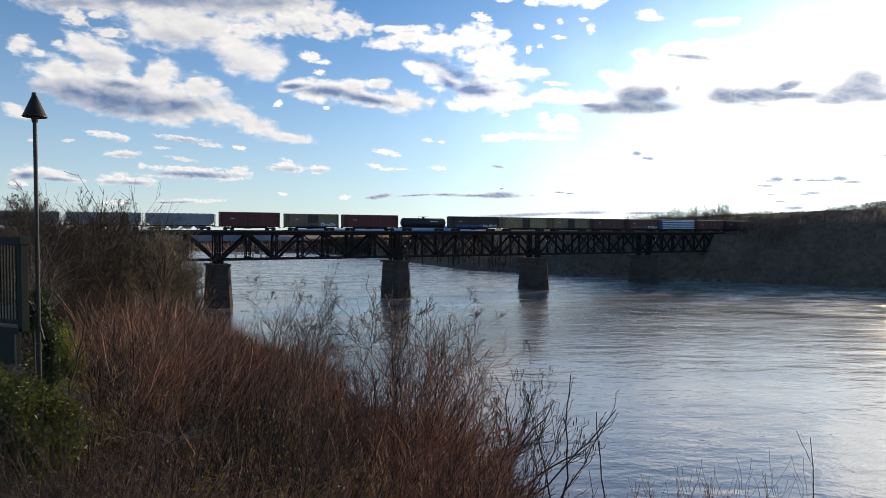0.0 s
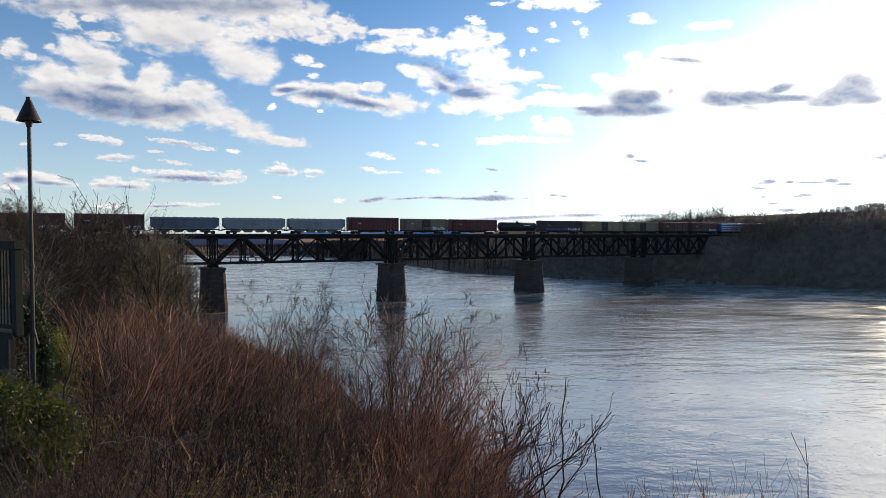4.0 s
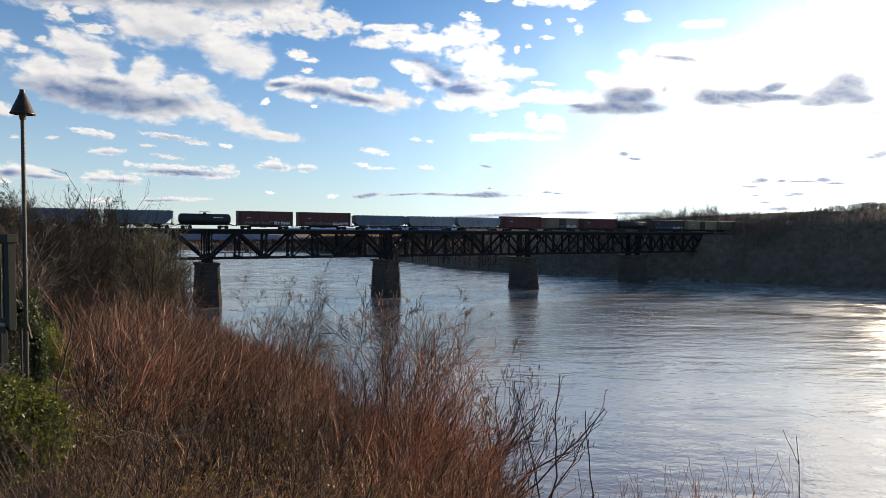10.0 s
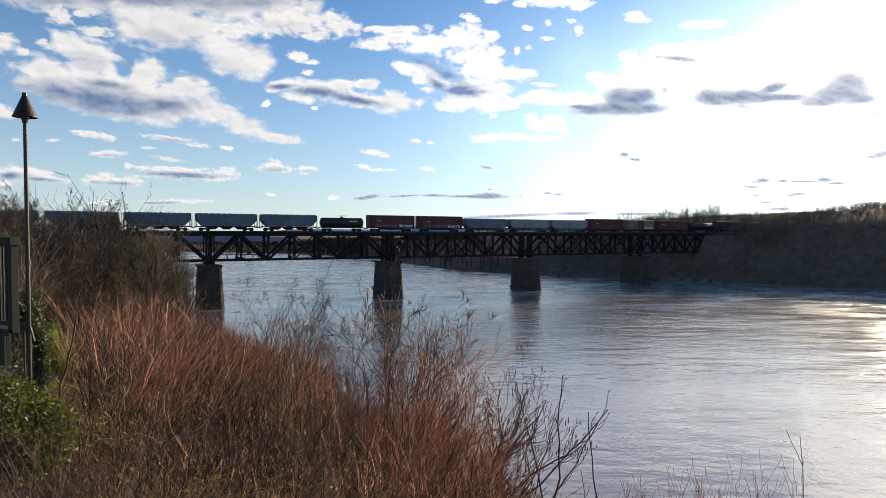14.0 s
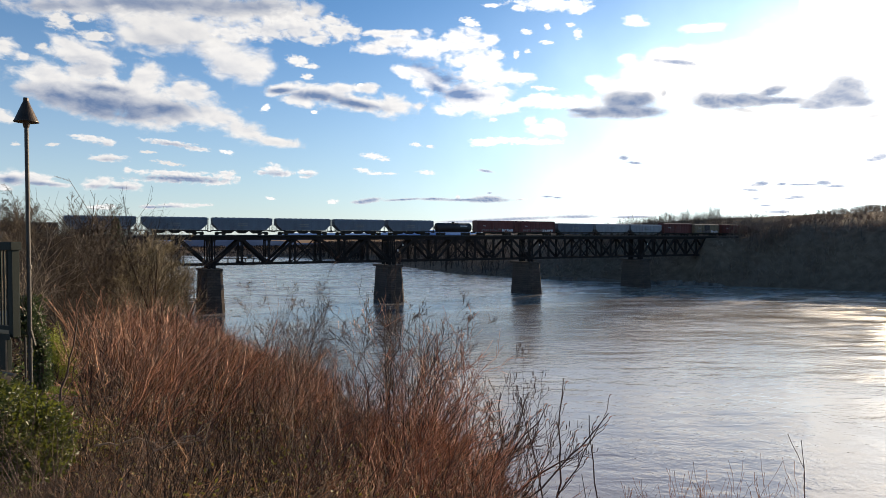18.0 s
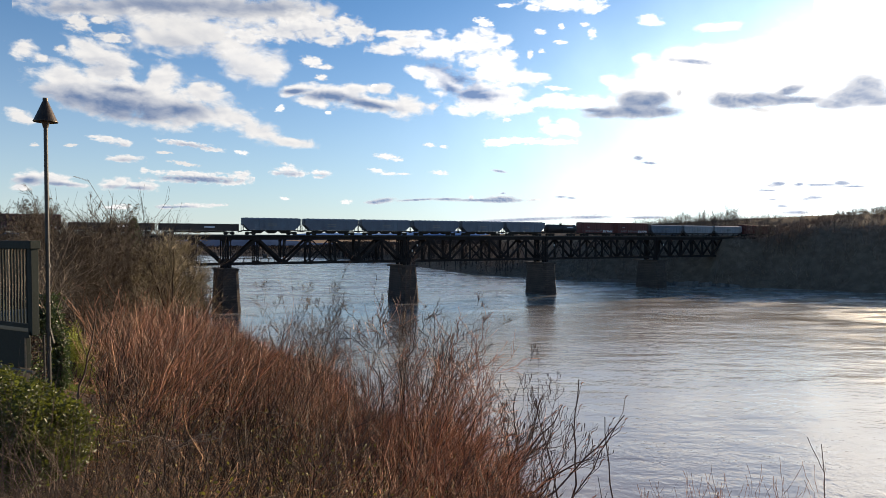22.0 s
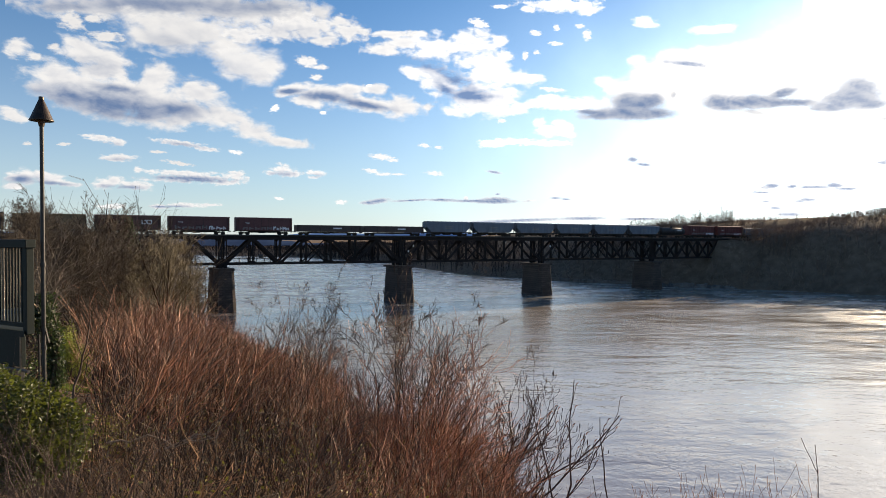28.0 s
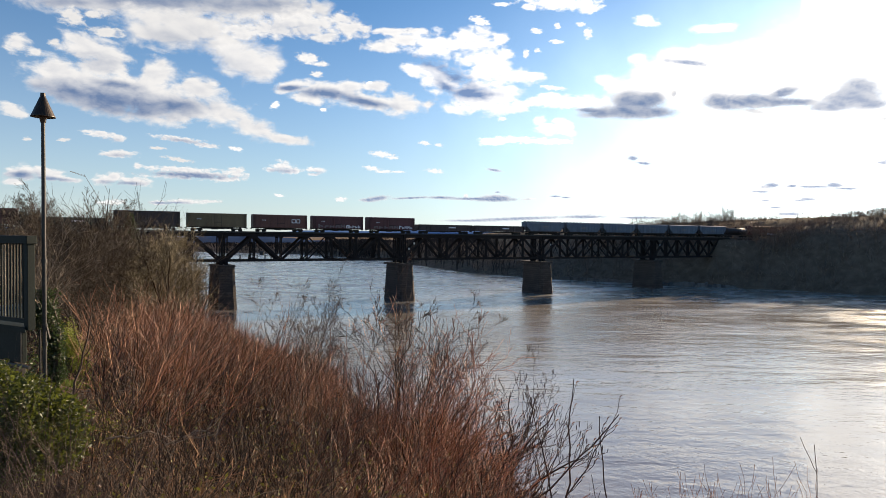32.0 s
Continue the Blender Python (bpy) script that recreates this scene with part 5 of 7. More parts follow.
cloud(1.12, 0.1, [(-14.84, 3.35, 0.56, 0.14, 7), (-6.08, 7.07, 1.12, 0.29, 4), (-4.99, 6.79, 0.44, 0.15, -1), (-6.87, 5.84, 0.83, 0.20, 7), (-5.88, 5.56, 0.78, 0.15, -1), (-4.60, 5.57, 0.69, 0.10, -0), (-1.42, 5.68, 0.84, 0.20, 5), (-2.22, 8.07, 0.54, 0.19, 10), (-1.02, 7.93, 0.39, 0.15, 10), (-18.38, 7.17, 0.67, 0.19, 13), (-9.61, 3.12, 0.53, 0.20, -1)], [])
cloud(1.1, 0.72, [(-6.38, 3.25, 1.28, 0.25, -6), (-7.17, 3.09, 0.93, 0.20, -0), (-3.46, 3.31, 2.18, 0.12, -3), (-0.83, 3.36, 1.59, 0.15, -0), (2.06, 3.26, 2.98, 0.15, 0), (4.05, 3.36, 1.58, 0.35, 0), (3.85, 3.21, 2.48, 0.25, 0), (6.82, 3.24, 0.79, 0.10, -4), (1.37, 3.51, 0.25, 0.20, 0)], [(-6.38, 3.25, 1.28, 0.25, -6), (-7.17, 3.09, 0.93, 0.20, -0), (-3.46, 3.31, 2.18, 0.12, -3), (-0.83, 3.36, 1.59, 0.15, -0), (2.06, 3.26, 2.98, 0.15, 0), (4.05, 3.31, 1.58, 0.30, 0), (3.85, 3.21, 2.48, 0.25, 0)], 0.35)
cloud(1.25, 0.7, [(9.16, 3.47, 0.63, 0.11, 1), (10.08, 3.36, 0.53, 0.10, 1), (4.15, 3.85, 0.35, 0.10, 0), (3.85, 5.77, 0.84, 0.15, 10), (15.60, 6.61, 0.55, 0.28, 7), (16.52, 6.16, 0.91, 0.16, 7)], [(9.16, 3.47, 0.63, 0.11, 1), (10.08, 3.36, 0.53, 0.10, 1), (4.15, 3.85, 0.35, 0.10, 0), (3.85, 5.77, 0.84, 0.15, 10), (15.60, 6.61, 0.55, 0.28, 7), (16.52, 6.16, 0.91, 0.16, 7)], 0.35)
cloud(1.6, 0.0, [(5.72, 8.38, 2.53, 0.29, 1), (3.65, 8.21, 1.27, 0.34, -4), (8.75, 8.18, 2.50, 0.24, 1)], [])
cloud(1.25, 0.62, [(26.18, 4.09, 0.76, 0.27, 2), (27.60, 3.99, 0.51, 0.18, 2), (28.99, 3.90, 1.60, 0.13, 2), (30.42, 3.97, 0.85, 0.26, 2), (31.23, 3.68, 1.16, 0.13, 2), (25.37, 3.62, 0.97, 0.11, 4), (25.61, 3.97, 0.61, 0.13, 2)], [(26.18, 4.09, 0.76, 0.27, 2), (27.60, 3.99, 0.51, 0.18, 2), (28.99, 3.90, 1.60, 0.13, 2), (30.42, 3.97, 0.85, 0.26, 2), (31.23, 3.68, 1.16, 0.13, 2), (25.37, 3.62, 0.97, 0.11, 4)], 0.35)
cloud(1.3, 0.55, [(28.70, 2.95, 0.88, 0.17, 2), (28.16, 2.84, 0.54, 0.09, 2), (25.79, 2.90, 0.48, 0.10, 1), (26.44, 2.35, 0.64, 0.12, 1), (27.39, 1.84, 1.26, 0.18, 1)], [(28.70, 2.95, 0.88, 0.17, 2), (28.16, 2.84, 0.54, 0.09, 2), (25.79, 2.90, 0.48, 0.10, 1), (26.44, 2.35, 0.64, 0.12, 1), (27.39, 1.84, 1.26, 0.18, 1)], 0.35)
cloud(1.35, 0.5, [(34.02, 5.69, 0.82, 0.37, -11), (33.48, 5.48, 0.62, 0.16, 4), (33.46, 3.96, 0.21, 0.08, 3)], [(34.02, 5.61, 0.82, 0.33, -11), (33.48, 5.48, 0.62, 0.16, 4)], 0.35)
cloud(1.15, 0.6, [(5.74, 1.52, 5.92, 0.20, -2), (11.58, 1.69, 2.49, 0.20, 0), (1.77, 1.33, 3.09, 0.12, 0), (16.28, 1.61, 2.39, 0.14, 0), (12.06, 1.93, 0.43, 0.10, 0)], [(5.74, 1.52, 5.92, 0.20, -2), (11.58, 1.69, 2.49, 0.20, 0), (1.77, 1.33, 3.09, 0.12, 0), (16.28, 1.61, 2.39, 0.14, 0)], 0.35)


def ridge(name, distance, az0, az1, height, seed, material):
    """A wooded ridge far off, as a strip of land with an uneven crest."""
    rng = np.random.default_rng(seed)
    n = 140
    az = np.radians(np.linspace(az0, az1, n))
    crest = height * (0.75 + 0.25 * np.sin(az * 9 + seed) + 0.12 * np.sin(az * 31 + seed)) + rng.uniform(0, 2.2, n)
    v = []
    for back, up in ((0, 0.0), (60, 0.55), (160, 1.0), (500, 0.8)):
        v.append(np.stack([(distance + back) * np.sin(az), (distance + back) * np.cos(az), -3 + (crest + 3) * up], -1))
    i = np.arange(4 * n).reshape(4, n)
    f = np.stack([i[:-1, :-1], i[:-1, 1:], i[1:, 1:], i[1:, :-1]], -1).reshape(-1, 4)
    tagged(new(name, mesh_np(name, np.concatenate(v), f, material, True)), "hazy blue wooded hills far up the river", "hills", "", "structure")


# aerial haze is painted into the next two ridge colours as blue
HAZE_HILL_NEAR = surface("distant_woods", (0.03, 0.05, 0.1), (0.045, 0.07, 0.13), 0.004, 0.05, 1.0, 0, 0, 0.0, (1, 1, 1), 0.0)
HAZE_HILL_FAR = surface("distant_hills", (0.09, 0.16, 0.32), (0.12, 0.2, 0.38), 0.002, 0.03, 1.0, 0, 0, 0.0, (1, 1, 1), 0.0)
# near-black, so that the woods upriver stay dark in the sun
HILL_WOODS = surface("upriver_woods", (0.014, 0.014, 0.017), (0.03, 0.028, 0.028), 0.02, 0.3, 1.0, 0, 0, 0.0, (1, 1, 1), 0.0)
ridge("backdrop_far", 3600, -60, 40, 52, 2, HAZE_HILL_FAR)
ridge("backdrop_near", 980, -60, -9, 16, 5, HAZE_HILL_NEAR)
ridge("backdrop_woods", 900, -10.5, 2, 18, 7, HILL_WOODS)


# ---- woods on the banks ----
def simple_trees(rng, x, y, tall, branches=20, twigs=2, thick=1.0, sink=0.3, reach=0.42):
    """Bare trees as one set of tubes."""
    n = len(x)
    base = np.stack([x, y, land(x, y) - sink], -1)
    way = unit(np.array([0, 0, 1.0]) + rng.normal(size=(n, 3)) * 0.09)
    thick = np.broadcast_to(thick, n)
    P, R = sprout(rng, base, way, tall, tall * 0.012 * thick, 4, 0.1, 0, 0.25)
    out = [tubes(P, R)]
    B, S = branch_off(rng, P, R, branches, reach, 0.5, 0.22, 0.85, 2, 0.2, 0.1)
    out.append(tubes(B, np.maximum(S, 0.014 * np.repeat(thick, branches)[:, None])))
    if twigs:
        T, Q = branch_off(rng, B, S, twigs, 0.6, 0.6, 0.3, 0.8, 2, 0.0, 0.1)
        out.append(tubes(T, np.maximum(Q, 0.011 * np.repeat(thick, branches * twigs)[:, None])))
    return joined(out)


def off_track(x, y):
    sx, sy = x - BRIDGE.x, y - BRIDGE.y
    return np.abs(sx * ACROSS.x + sy * ACROSS.y)


def far_woods():
    rng = np.random.default_rng(11)
    n = 21000
    x, y = rng.uniform(-260, 420, n), rng.uniform(90, 760, n)
    e = -to_line(x, y, FAR_SHORE)
    az = np.degrees(np.arctan2(x, y))
    dense = x < 20
    keep = (e > 1) & (e < np.where(dense, 60, 110)) & (rng.random(n) < np.where(e < 35, 0.85, np.where(x > 60, 0.16, 0.38))) & (off_track(x, y) > 6) & (az < 42) & (az > -24)
    x, y, e = x[keep], y[keep], e[keep]
    tall = rng.uniform(4, 8, len(x)) * np.where(x < 40, np.interp(np.degrees(np.arctan2(x, y)), [-13, -9], [0.55, 1.5]), np.where(e > 30, 0.5, 1.1))
    up = x < 30
    v, f = simple_trees(rng, x[~up], y[~up], tall[~up], 10, 2, 1.4)
    tagged(new("far_woods", mesh_np("far_woods", v, f, WOODS)), "dense leafless brown woods on the far bank", "woods", "", "stuff")
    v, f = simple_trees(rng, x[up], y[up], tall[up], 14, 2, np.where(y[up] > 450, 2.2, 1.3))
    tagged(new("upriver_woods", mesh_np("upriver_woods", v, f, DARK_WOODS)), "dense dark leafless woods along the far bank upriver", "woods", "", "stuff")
    az, r = np.radians(rng.uniform(-26, -7, 5200)), rng.uniform(520, 965, 5200)
    x, y = r * np.sin(az), r * np.cos(az)
    keep = np.maximum(-to_line(x, y, FAR_SHORE), to_line(x, y, NEAR_SHORE)) > 1
    x, y = x[keep], y[keep]
    tall = rng.uniform(3.0, 6.0, len(x)) * np.interp(np.degrees(np.arctan2(x, y)), [-13, -9], [0.5, 1.0])
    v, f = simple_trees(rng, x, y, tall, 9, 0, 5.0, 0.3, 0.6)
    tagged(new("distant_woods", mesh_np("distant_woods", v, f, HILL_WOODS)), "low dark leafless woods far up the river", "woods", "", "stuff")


def left_woods():
    rng = np.random.default_rng(12)
    n = 9000
    x, y = rng.uniform(-190, -20, n), rng.uniform(45, 300, n)
    d = to_line(x, y, NEAR_SHORE)
    az = np.degrees(np.arctan2(x, y))
    keep = (d > 1.5) & (d < 75) & (off_track(x, y) > 5) & (az > -40) & (az < -21.8) & (rng.random(n) < 0.22)
    x, y, d = x[keep], y[keep], d[keep]
    top = ramp(np.degrees(np.arctan2(x, y)), [(-40, 21.6), (-29, 21.6), (-25, 20.8), (-21.8, 17.5)])
    tall = np.clip(top * rng.uniform(0.72, 1.04, len(x)) - land(x, y), 3.0, 18.0)
    v, f = simple_trees(rng, x, y, tall, 20, 2, 1.1)
    tagged(new("bank_woods", mesh_np("bank_woods", v, f, BARK)), "leafless brown trees crowding the near bank by the bridge", "woods", "", "stuff")


def far_scrub():
    """Low leafless scrub that covers the far bank between its trees."""
    rng = np.random.default_rng(13)
    n = 24000
    x, y = rng.uniform(0, 420, n), rng.uniform(90, 500, n)
    e = -to_line(x, y, FAR_SHORE)
    az = np.degrees(np.arctan2(x, y))
    keep = (e > 0.5) & (e < 100) & (az < 42) & (x > 10) & (off_track(x, y) > 5)
    x, y = x[keep], y[keep]
    i = np.repeat(np.arange(len(x)), 6)
    m = len(i)
    base = np.stack([x[i], y[i], land(x[i], y[i]) - 0.1], -1)
    way = unit(np.array([0, 0, 0.8]) + rng.normal(size=(m, 3)) * np.array([0.5, 0.5, 0.1]))
    P, R = sprout(rng, base, way, rng.uniform(1.2, 3.8, m), np.full(m, 0.05), 3, 0.3, 0, 0.3)
    tagged(new("far_scrub", mesh_np("far_scrub", *tubes(P, R), SCRUB)), "brown leafless scrub covering the far bank", "scrub", "", "stuff")


def cutting_woods():
    """Thick young woods that hide the track where it leaves the bridge on the far bank."""
    rng = np.random.default_rng(14)
    n = 600
    t, off = rng.uniform(204, 330, n), rng.uniform(-26, -4.2, n)
    x, y = BRIDGE.x + t * ALONG.x + off * ACROSS.x, BRIDGE.y + t * ALONG.y + off * ACROSS.y
    keep = -to_line(x, y, FAR_SHORE) > 3
    x, y, off, t = x[keep], y[keep], off[keep], t[keep]
    top = rail_height(t) + rng.uniform(3.6, 6.2, len(x)) * np.interp(t, [215, 265], [1.0, 0.5])
    tall = np.clip(top - land(x, y), 3.0, 9.0)
    v, f = simple_trees(rng, x, y, tall, 14, 2, 1.4)
    tagged(new("cutting_woods", mesh_np("cutting_woods", v, f, WOODS)), "dense leafless young woods beside the railway cutting", "woods", "", "stuff")


def skyline_trees():
    """Broad bare crowns along the crest of the far bank."""
    rng = np.random.default_rng(15)
    az, r = np.radians(np.concatenate([rng.uniform(12.5, 25.5, 330), rng.uniform(25, 38, 90)])), rng.uniform(275, 330, 420)
    x, y = r * np.sin(az), r * np.cos(az)
    keep = (-to_line(x, y, FAR_SHORE) > 20) & (off_track(x, y) > 7)
    x, y, deg = x[keep], y[keep], np.degrees(az[keep])
    tall = rng.uniform(4.5, 8.0, len(x)) * np.interp(deg, [11, 16, 23, 26, 38], [0.65, 0.9, 0.95, 0.35, 0.15])
    v, f = simple_trees(rng, x, y, tall, 26, 4, 1.3, 0.3, 0.6)
    tagged(new("skyline_trees", mesh_np("skyline_trees", v, f, WOODS)), "leafless broad-crowned trees along the far hilltop", "trees", "", "stuff")


far_woods()
far_scrub()
skyline_trees()
cutting_woods()
left_woods()


# ---- bare trees near the viewpoint ----
def tree_meshes(seed, height, limbs, lean=(0, 0), thick=0.018, detail=(6, 5, 3), skin=None, least=0.0035):
    rng = np.random.default_rng(seed)
    base = np.zeros((1, 3))
    way = unit(np.array([[lean[0], lean[1], 1.0]]))
    P, R = sprout(rng, base, way, np.array([height]), np.array([height * thick]), 8, 0.15, 0, 0.2)
    trunk = tubes(P, R, 7)
    A, S = branch_off(rng, P, R, limbs, 0.5, 0.55, 0.18, 0.75, 6, 0.3, 0.2)
    crown = [tubes(A, S, 5)]
    for count, reach, k in zip(detail, (0.55, 0.55, 0.5), (5, 4, 3)):
        A, S = branch_off(rng, A, S, count, reach, 0.6, 0.25, 0.75, k, 0.3, 0.12)
        S = np.maximum(S, least)
        crown.append(tubes(A, S, 3))
    tv, tf = trunk
    cv, cf = joined(crown)
    return mesh_np("trunk", tv, tf, BARK, True), mesh_np("crown", cv, cf, skin or BARK, True)


def place_tree(meshes, x, y, turn, size, label, sink=0.2):
    thing = tagged(new("bare_tree"), label, "tree", "bare trees on the near bank")
    thing.matrix_world = pose(x, y, float(land(x, y)) - sink, 0, 0, turn) @ Matrix.Scale(size, 4)
    under("trunk", meshes[0], thing)
    under("crown", meshes[1], thing)
    return thing


TREES = [tree_meshes(21, 7.0, 14, detail=(7, 6, 4), least=0.007), tree_meshes(22, 8.0, 16, detail=(7, 6, 4), least=0.007), tree_meshes(23, 6.0, 13, (0.1, 0), 0.016, detail=(7, 6, 4), least=0.0065), tree_meshes(24, 5.0, 12, (0.2, -0.1), 0.015, detail=(7, 6, 4), least=0.0065)]
rng = random.Random(5)
for i, (az, dist, size) in enumerate(((-33, 27, 0.72), (-31, 34, 0.7), (-30.5, 44, 0.9), (-28, 42, 0.75), (-34, 45, 0.95), (-27, 58, 0.85), (-25, 72, 0.9), (-29, 75, 1.05), (-23, 88, 0.95), (-21.5, 105, 0.95), (-26, 95, 1.1), (-36, 33, 0.85), (-32, 60, 1.0), (-35, 30, 0.8), (-32.5, 38, 0.85), (-30, 50, 0.9), (-34, 36, 0.85), (-31, 44, 0.85), (-28.5, 60, 0.95))):
    x, y = dist * math.sin(radians(az)), dist * math.cos(radians(az))
    place_tree(TREES[i % 4], x, y, rng.uniform(0, 360), (0.72 if dist < 40 else 0.86) * size, "leafless grey-brown tree with fine branches on the bank")

OSIERS = [tree_meshes(26, 7.5, 22, (0.05, 0), 0.013, (7, 5, 3), TWIG_OLIVE, 0.011), tree_meshes(27, 6.5, 20, (-0.1, 0), 0.013, (7, 5, 3), TWIG_OLIVE, 0.011)]
for i, (az, dist, size) in enumerate(((-24.0, 66, 1.1), (-22.3, 72, 0.85), (-25.2, 60, 1.0), (-26.4, 52, 0.85), (-23.2, 60, 0.75), (-24.6, 78, 1.15))):
    x, y = dist * math.sin(radians(az)), dist * math.cos(radians(az))
    place_tree(OSIERS[i % 2], x, y, rng.uniform(0, 360), size, "leafless yellowish-brown tree with fine upswept twigs on the bank")

DENSE = [tree_meshes(28, 6.5, 24, (0.0, 0), 0.014, (8, 6, 4), BARK, 0.0085), tree_meshes(20, 6.0, 24, (0.1, 0), 0.014, (8, 6, 4), BARK, 0.0085)]
for i, (az, dist, size) in enumerate(((-33.2, 42, 0.95), (-31.4, 46, 1.02), (-29.8, 50, 1.05), (-30.6, 44, 0.95), (-32.2, 55, 1.05), (-28.4, 54, 1.0), (-27.4, 60, 1.0))):
    x, y = dist * math.sin(radians(az)), dist * math.cos(radians(az))
    place_tree(DENSE[i % 2], x, y, rng.uniform(0, 360), size, "dense fine-twigged leafless brown tree on the bank")


# ---- thickets on the slope ----
def slope_points(rng, n, az0, az1, r0, r1, d0, d1, power=1.0, whole=False):
    az, r = np.radians(rng.uniform(az0, az1, n)), r0 + (r1 - r0) * rng.random(n) ** power
    x, y = r * np.sin(az), r * np.cos(az)
    d = to_line(x, y, NEAR_SHORE)
    deg = np.degrees(az)
    gaps = np.sin(x * 0.55 + 1.0) * np.sin(y * 0.42 + 0.5) + 0.6 * np.sin(x * 1.15 + 2) * np.sin(y * 1.0 + 1)
    keep = (d > d0) & (d < d1) & ~((deg < -28.8) & (r > 9) & (r < 28)) & (gaps > -0.85 + 0.3 * rng.random(n)) & ~((deg > -8.2) & (deg < -4.4) & (r > 20.5) & (r < 36)) & (rng.random(n) < np.interp(deg, [0.0, 4.0], [1.0, 0.2]))
    if whole:
        keep = (d > d0) & (d < d1)
        if whole != "all":
            keep &= ~((deg < -28.6) & (deg > -33.5) & (r > 12.5) & (r < 27))
    return x[keep], y[keep], r[keep]


SKYLINE = [(-28.4, 5.4), (-25, 5.8), (-21.6, 6.6), (-17.6, 8.7), (-15.3, 9.6), (-11.8, 10.2), (-10.9, 13.2), (-9.0, 14.7), (-7.0, 15.2), (-6.3, 12.0), (-4.2, 10.9), (-1.2, 12.0), (0.8, 14.6), (3.0, 17.5), (5.8, 20.5), (8.2, 22), (12, 26)]


def thicket(name, label, material, seed, n, region, tall, radius, lean, stems=7, spread=0.6, twigs=4, fine=2, rise=0.25, root=0.3, power=1.0, whole=False, dense=False, bend=0.5):
    """Shrubs whose stems fan out from a common root and fork into twigs."""
    rng = np.random.default_rng(seed)
    x, y, r = slope_points(rng, n, *region, power, whole)
    size = rng.uniform(0.5, 1.2, len(x))
    tilt = rng.normal(size=(len(x), 3)) * np.array([0.22, 0.22, 0])
    i = np.repeat(np.arange(len(x)), stems)
    m = len(i)
    out = unit(rng.normal(size=(m, 3)) * np.array([1, 1, 0])) * rng.random((m, 1)) ** 0.5
    bx, by = x[i] + out[:, 0] * root, y[i] + out[:, 1] * root
    base = np.stack([bx, by, land(bx, by) - 0.05], -1)
    way = unit(np.array([lean[0], lean[1], 1.0]) + tilt[i] + out * spread + rng.normal(size=(m, 3)) * 0.16)
    h = rng.uniform(tall[0], tall[1], m) * size[i] * ramp(r[i], [(30, 1.0), (65, 0.75)]) * ramp(np.degrees(np.arctan2(x, y))[i], [(-14, 1.0), (-9, 0.8), (3, 0.8), (7, 0.6), (11, 0.6), (12, 1.0)])
    if dense:
        # stems are cut below a skyline that is fitted to the camera's view
        deg = np.degrees(np.arctan2(bx, by))
        h = h * np.where(r[i] > 26, ramp(deg, [(-29, 2.0), (-22, 1.6), (-17, 1.0)]), 1.0)
        room = 19.4 - np.hypot(bx, by) * np.tan(np.radians(ramp(deg, SKYLINE))) - base[:, 2]
        h = np.minimum(h, np.maximum(room, 0.35) * rng.uniform(0.62, 1.04, m))
        way = unit(way + np.stack([ramp(deg, [(-6, 0.0), (1, 0.45)]), 0 * deg, 0 * deg], -1))
    thin = radius * rng.uniform(0.6, 1.3, m) * np.clip(r[i] / 14, 0.75, 2.0)
    P, R = sprout(rng, base, way, h, thin, 6, bend, rise, 0.4)
    made = [tubes(P, R)]
    if twigs:
        T, Q = branch_off(rng, P, R, twigs, 0.45, 0.66, 0.3, 0.8, 3, 0.35, 0.2)
        made.append(tubes(T, Q))
        if fine:
            close = np.repeat(r[i] < 32, twigs)
            T, Q = branch_off(rng, T[close], Q[close], fine, 0.6, 0.75, 0.3, 0.8, 2, 0.0, 0.1)
            made.append(tubes(T, Q))
    v, f = joined(made)
    tagged(new(name, mesh_np(name, v, f, material)), label, "shrubs", "", "stuff")


thicket("red_thicket", "reddish leafless shrub thicket covering the river slope", TWIG_RED, 31, 950, (-29, 9, 13, 76, 0.8, 34), (1.3, 2.6), 0.0132, (0.6, 0.05), 6, 0.5, 4, 1, 0.2, 0.35, 0.8, dense=True, bend=0.5)
thicket("ruddy_thicket", "ruddy brown leafless shrubs mixed into the slope thicket", TWIG_BROWN, 30, 650, (-29, 8, 12, 60, 0.8, 34), (1.1, 2.3), 0.0125, (0.55, 0.05), 5, 0.55, 4, 1, 0.18, 0.35, 0.9, dense=True, bend=0.5)
thicket("bramble_thicket", "tangled brown brambles and canes on the slope", BRAMBLE, 32, 980, (-39, 12, 4.5, 24, 0.8, 40), (0.7, 1.5), 0.0105, (0.3, 0.0), 5, 1.6, 3, 1, -0.25, 0.4, 1.0, True, True)
thicket("tall_red_thicket", "tall reddish leafless shrubs at the edge of the slope", TWIG_RED, 38, 14, (-6.0, 1.5, 13, 19, 3, 18), (2.4, 3.6), 0.014, (0.35, 0.0), 6, 0.8, 5, 1, 0.2, 0.25, dense=True, bend=0.3)
thicket("tall_brown_thicket", "tall brown leafless shrubs at the edge of the slope", TWIG_BROWN, 39, 7, (-6.2, 3.5, 12, 20, 3, 18), (2.2, 3.4), 0.0135, (0.55, 0.0), 6, 0.8, 5, 1, 0.2, 0.25, dense=True, bend=0.3)
thicket("front_thicket", "ruddy leafless shrubs low on the near slope", TWIG_RUDDY, 52, 55, (-13, 6, 8, 14, 3, 30), (0.9, 1.7), 0.0105, (0.5, 0.0), 5, 0.9, 4, 1, 0.15, 0.3, 1.0, "all", dense=True, bend=0.9)
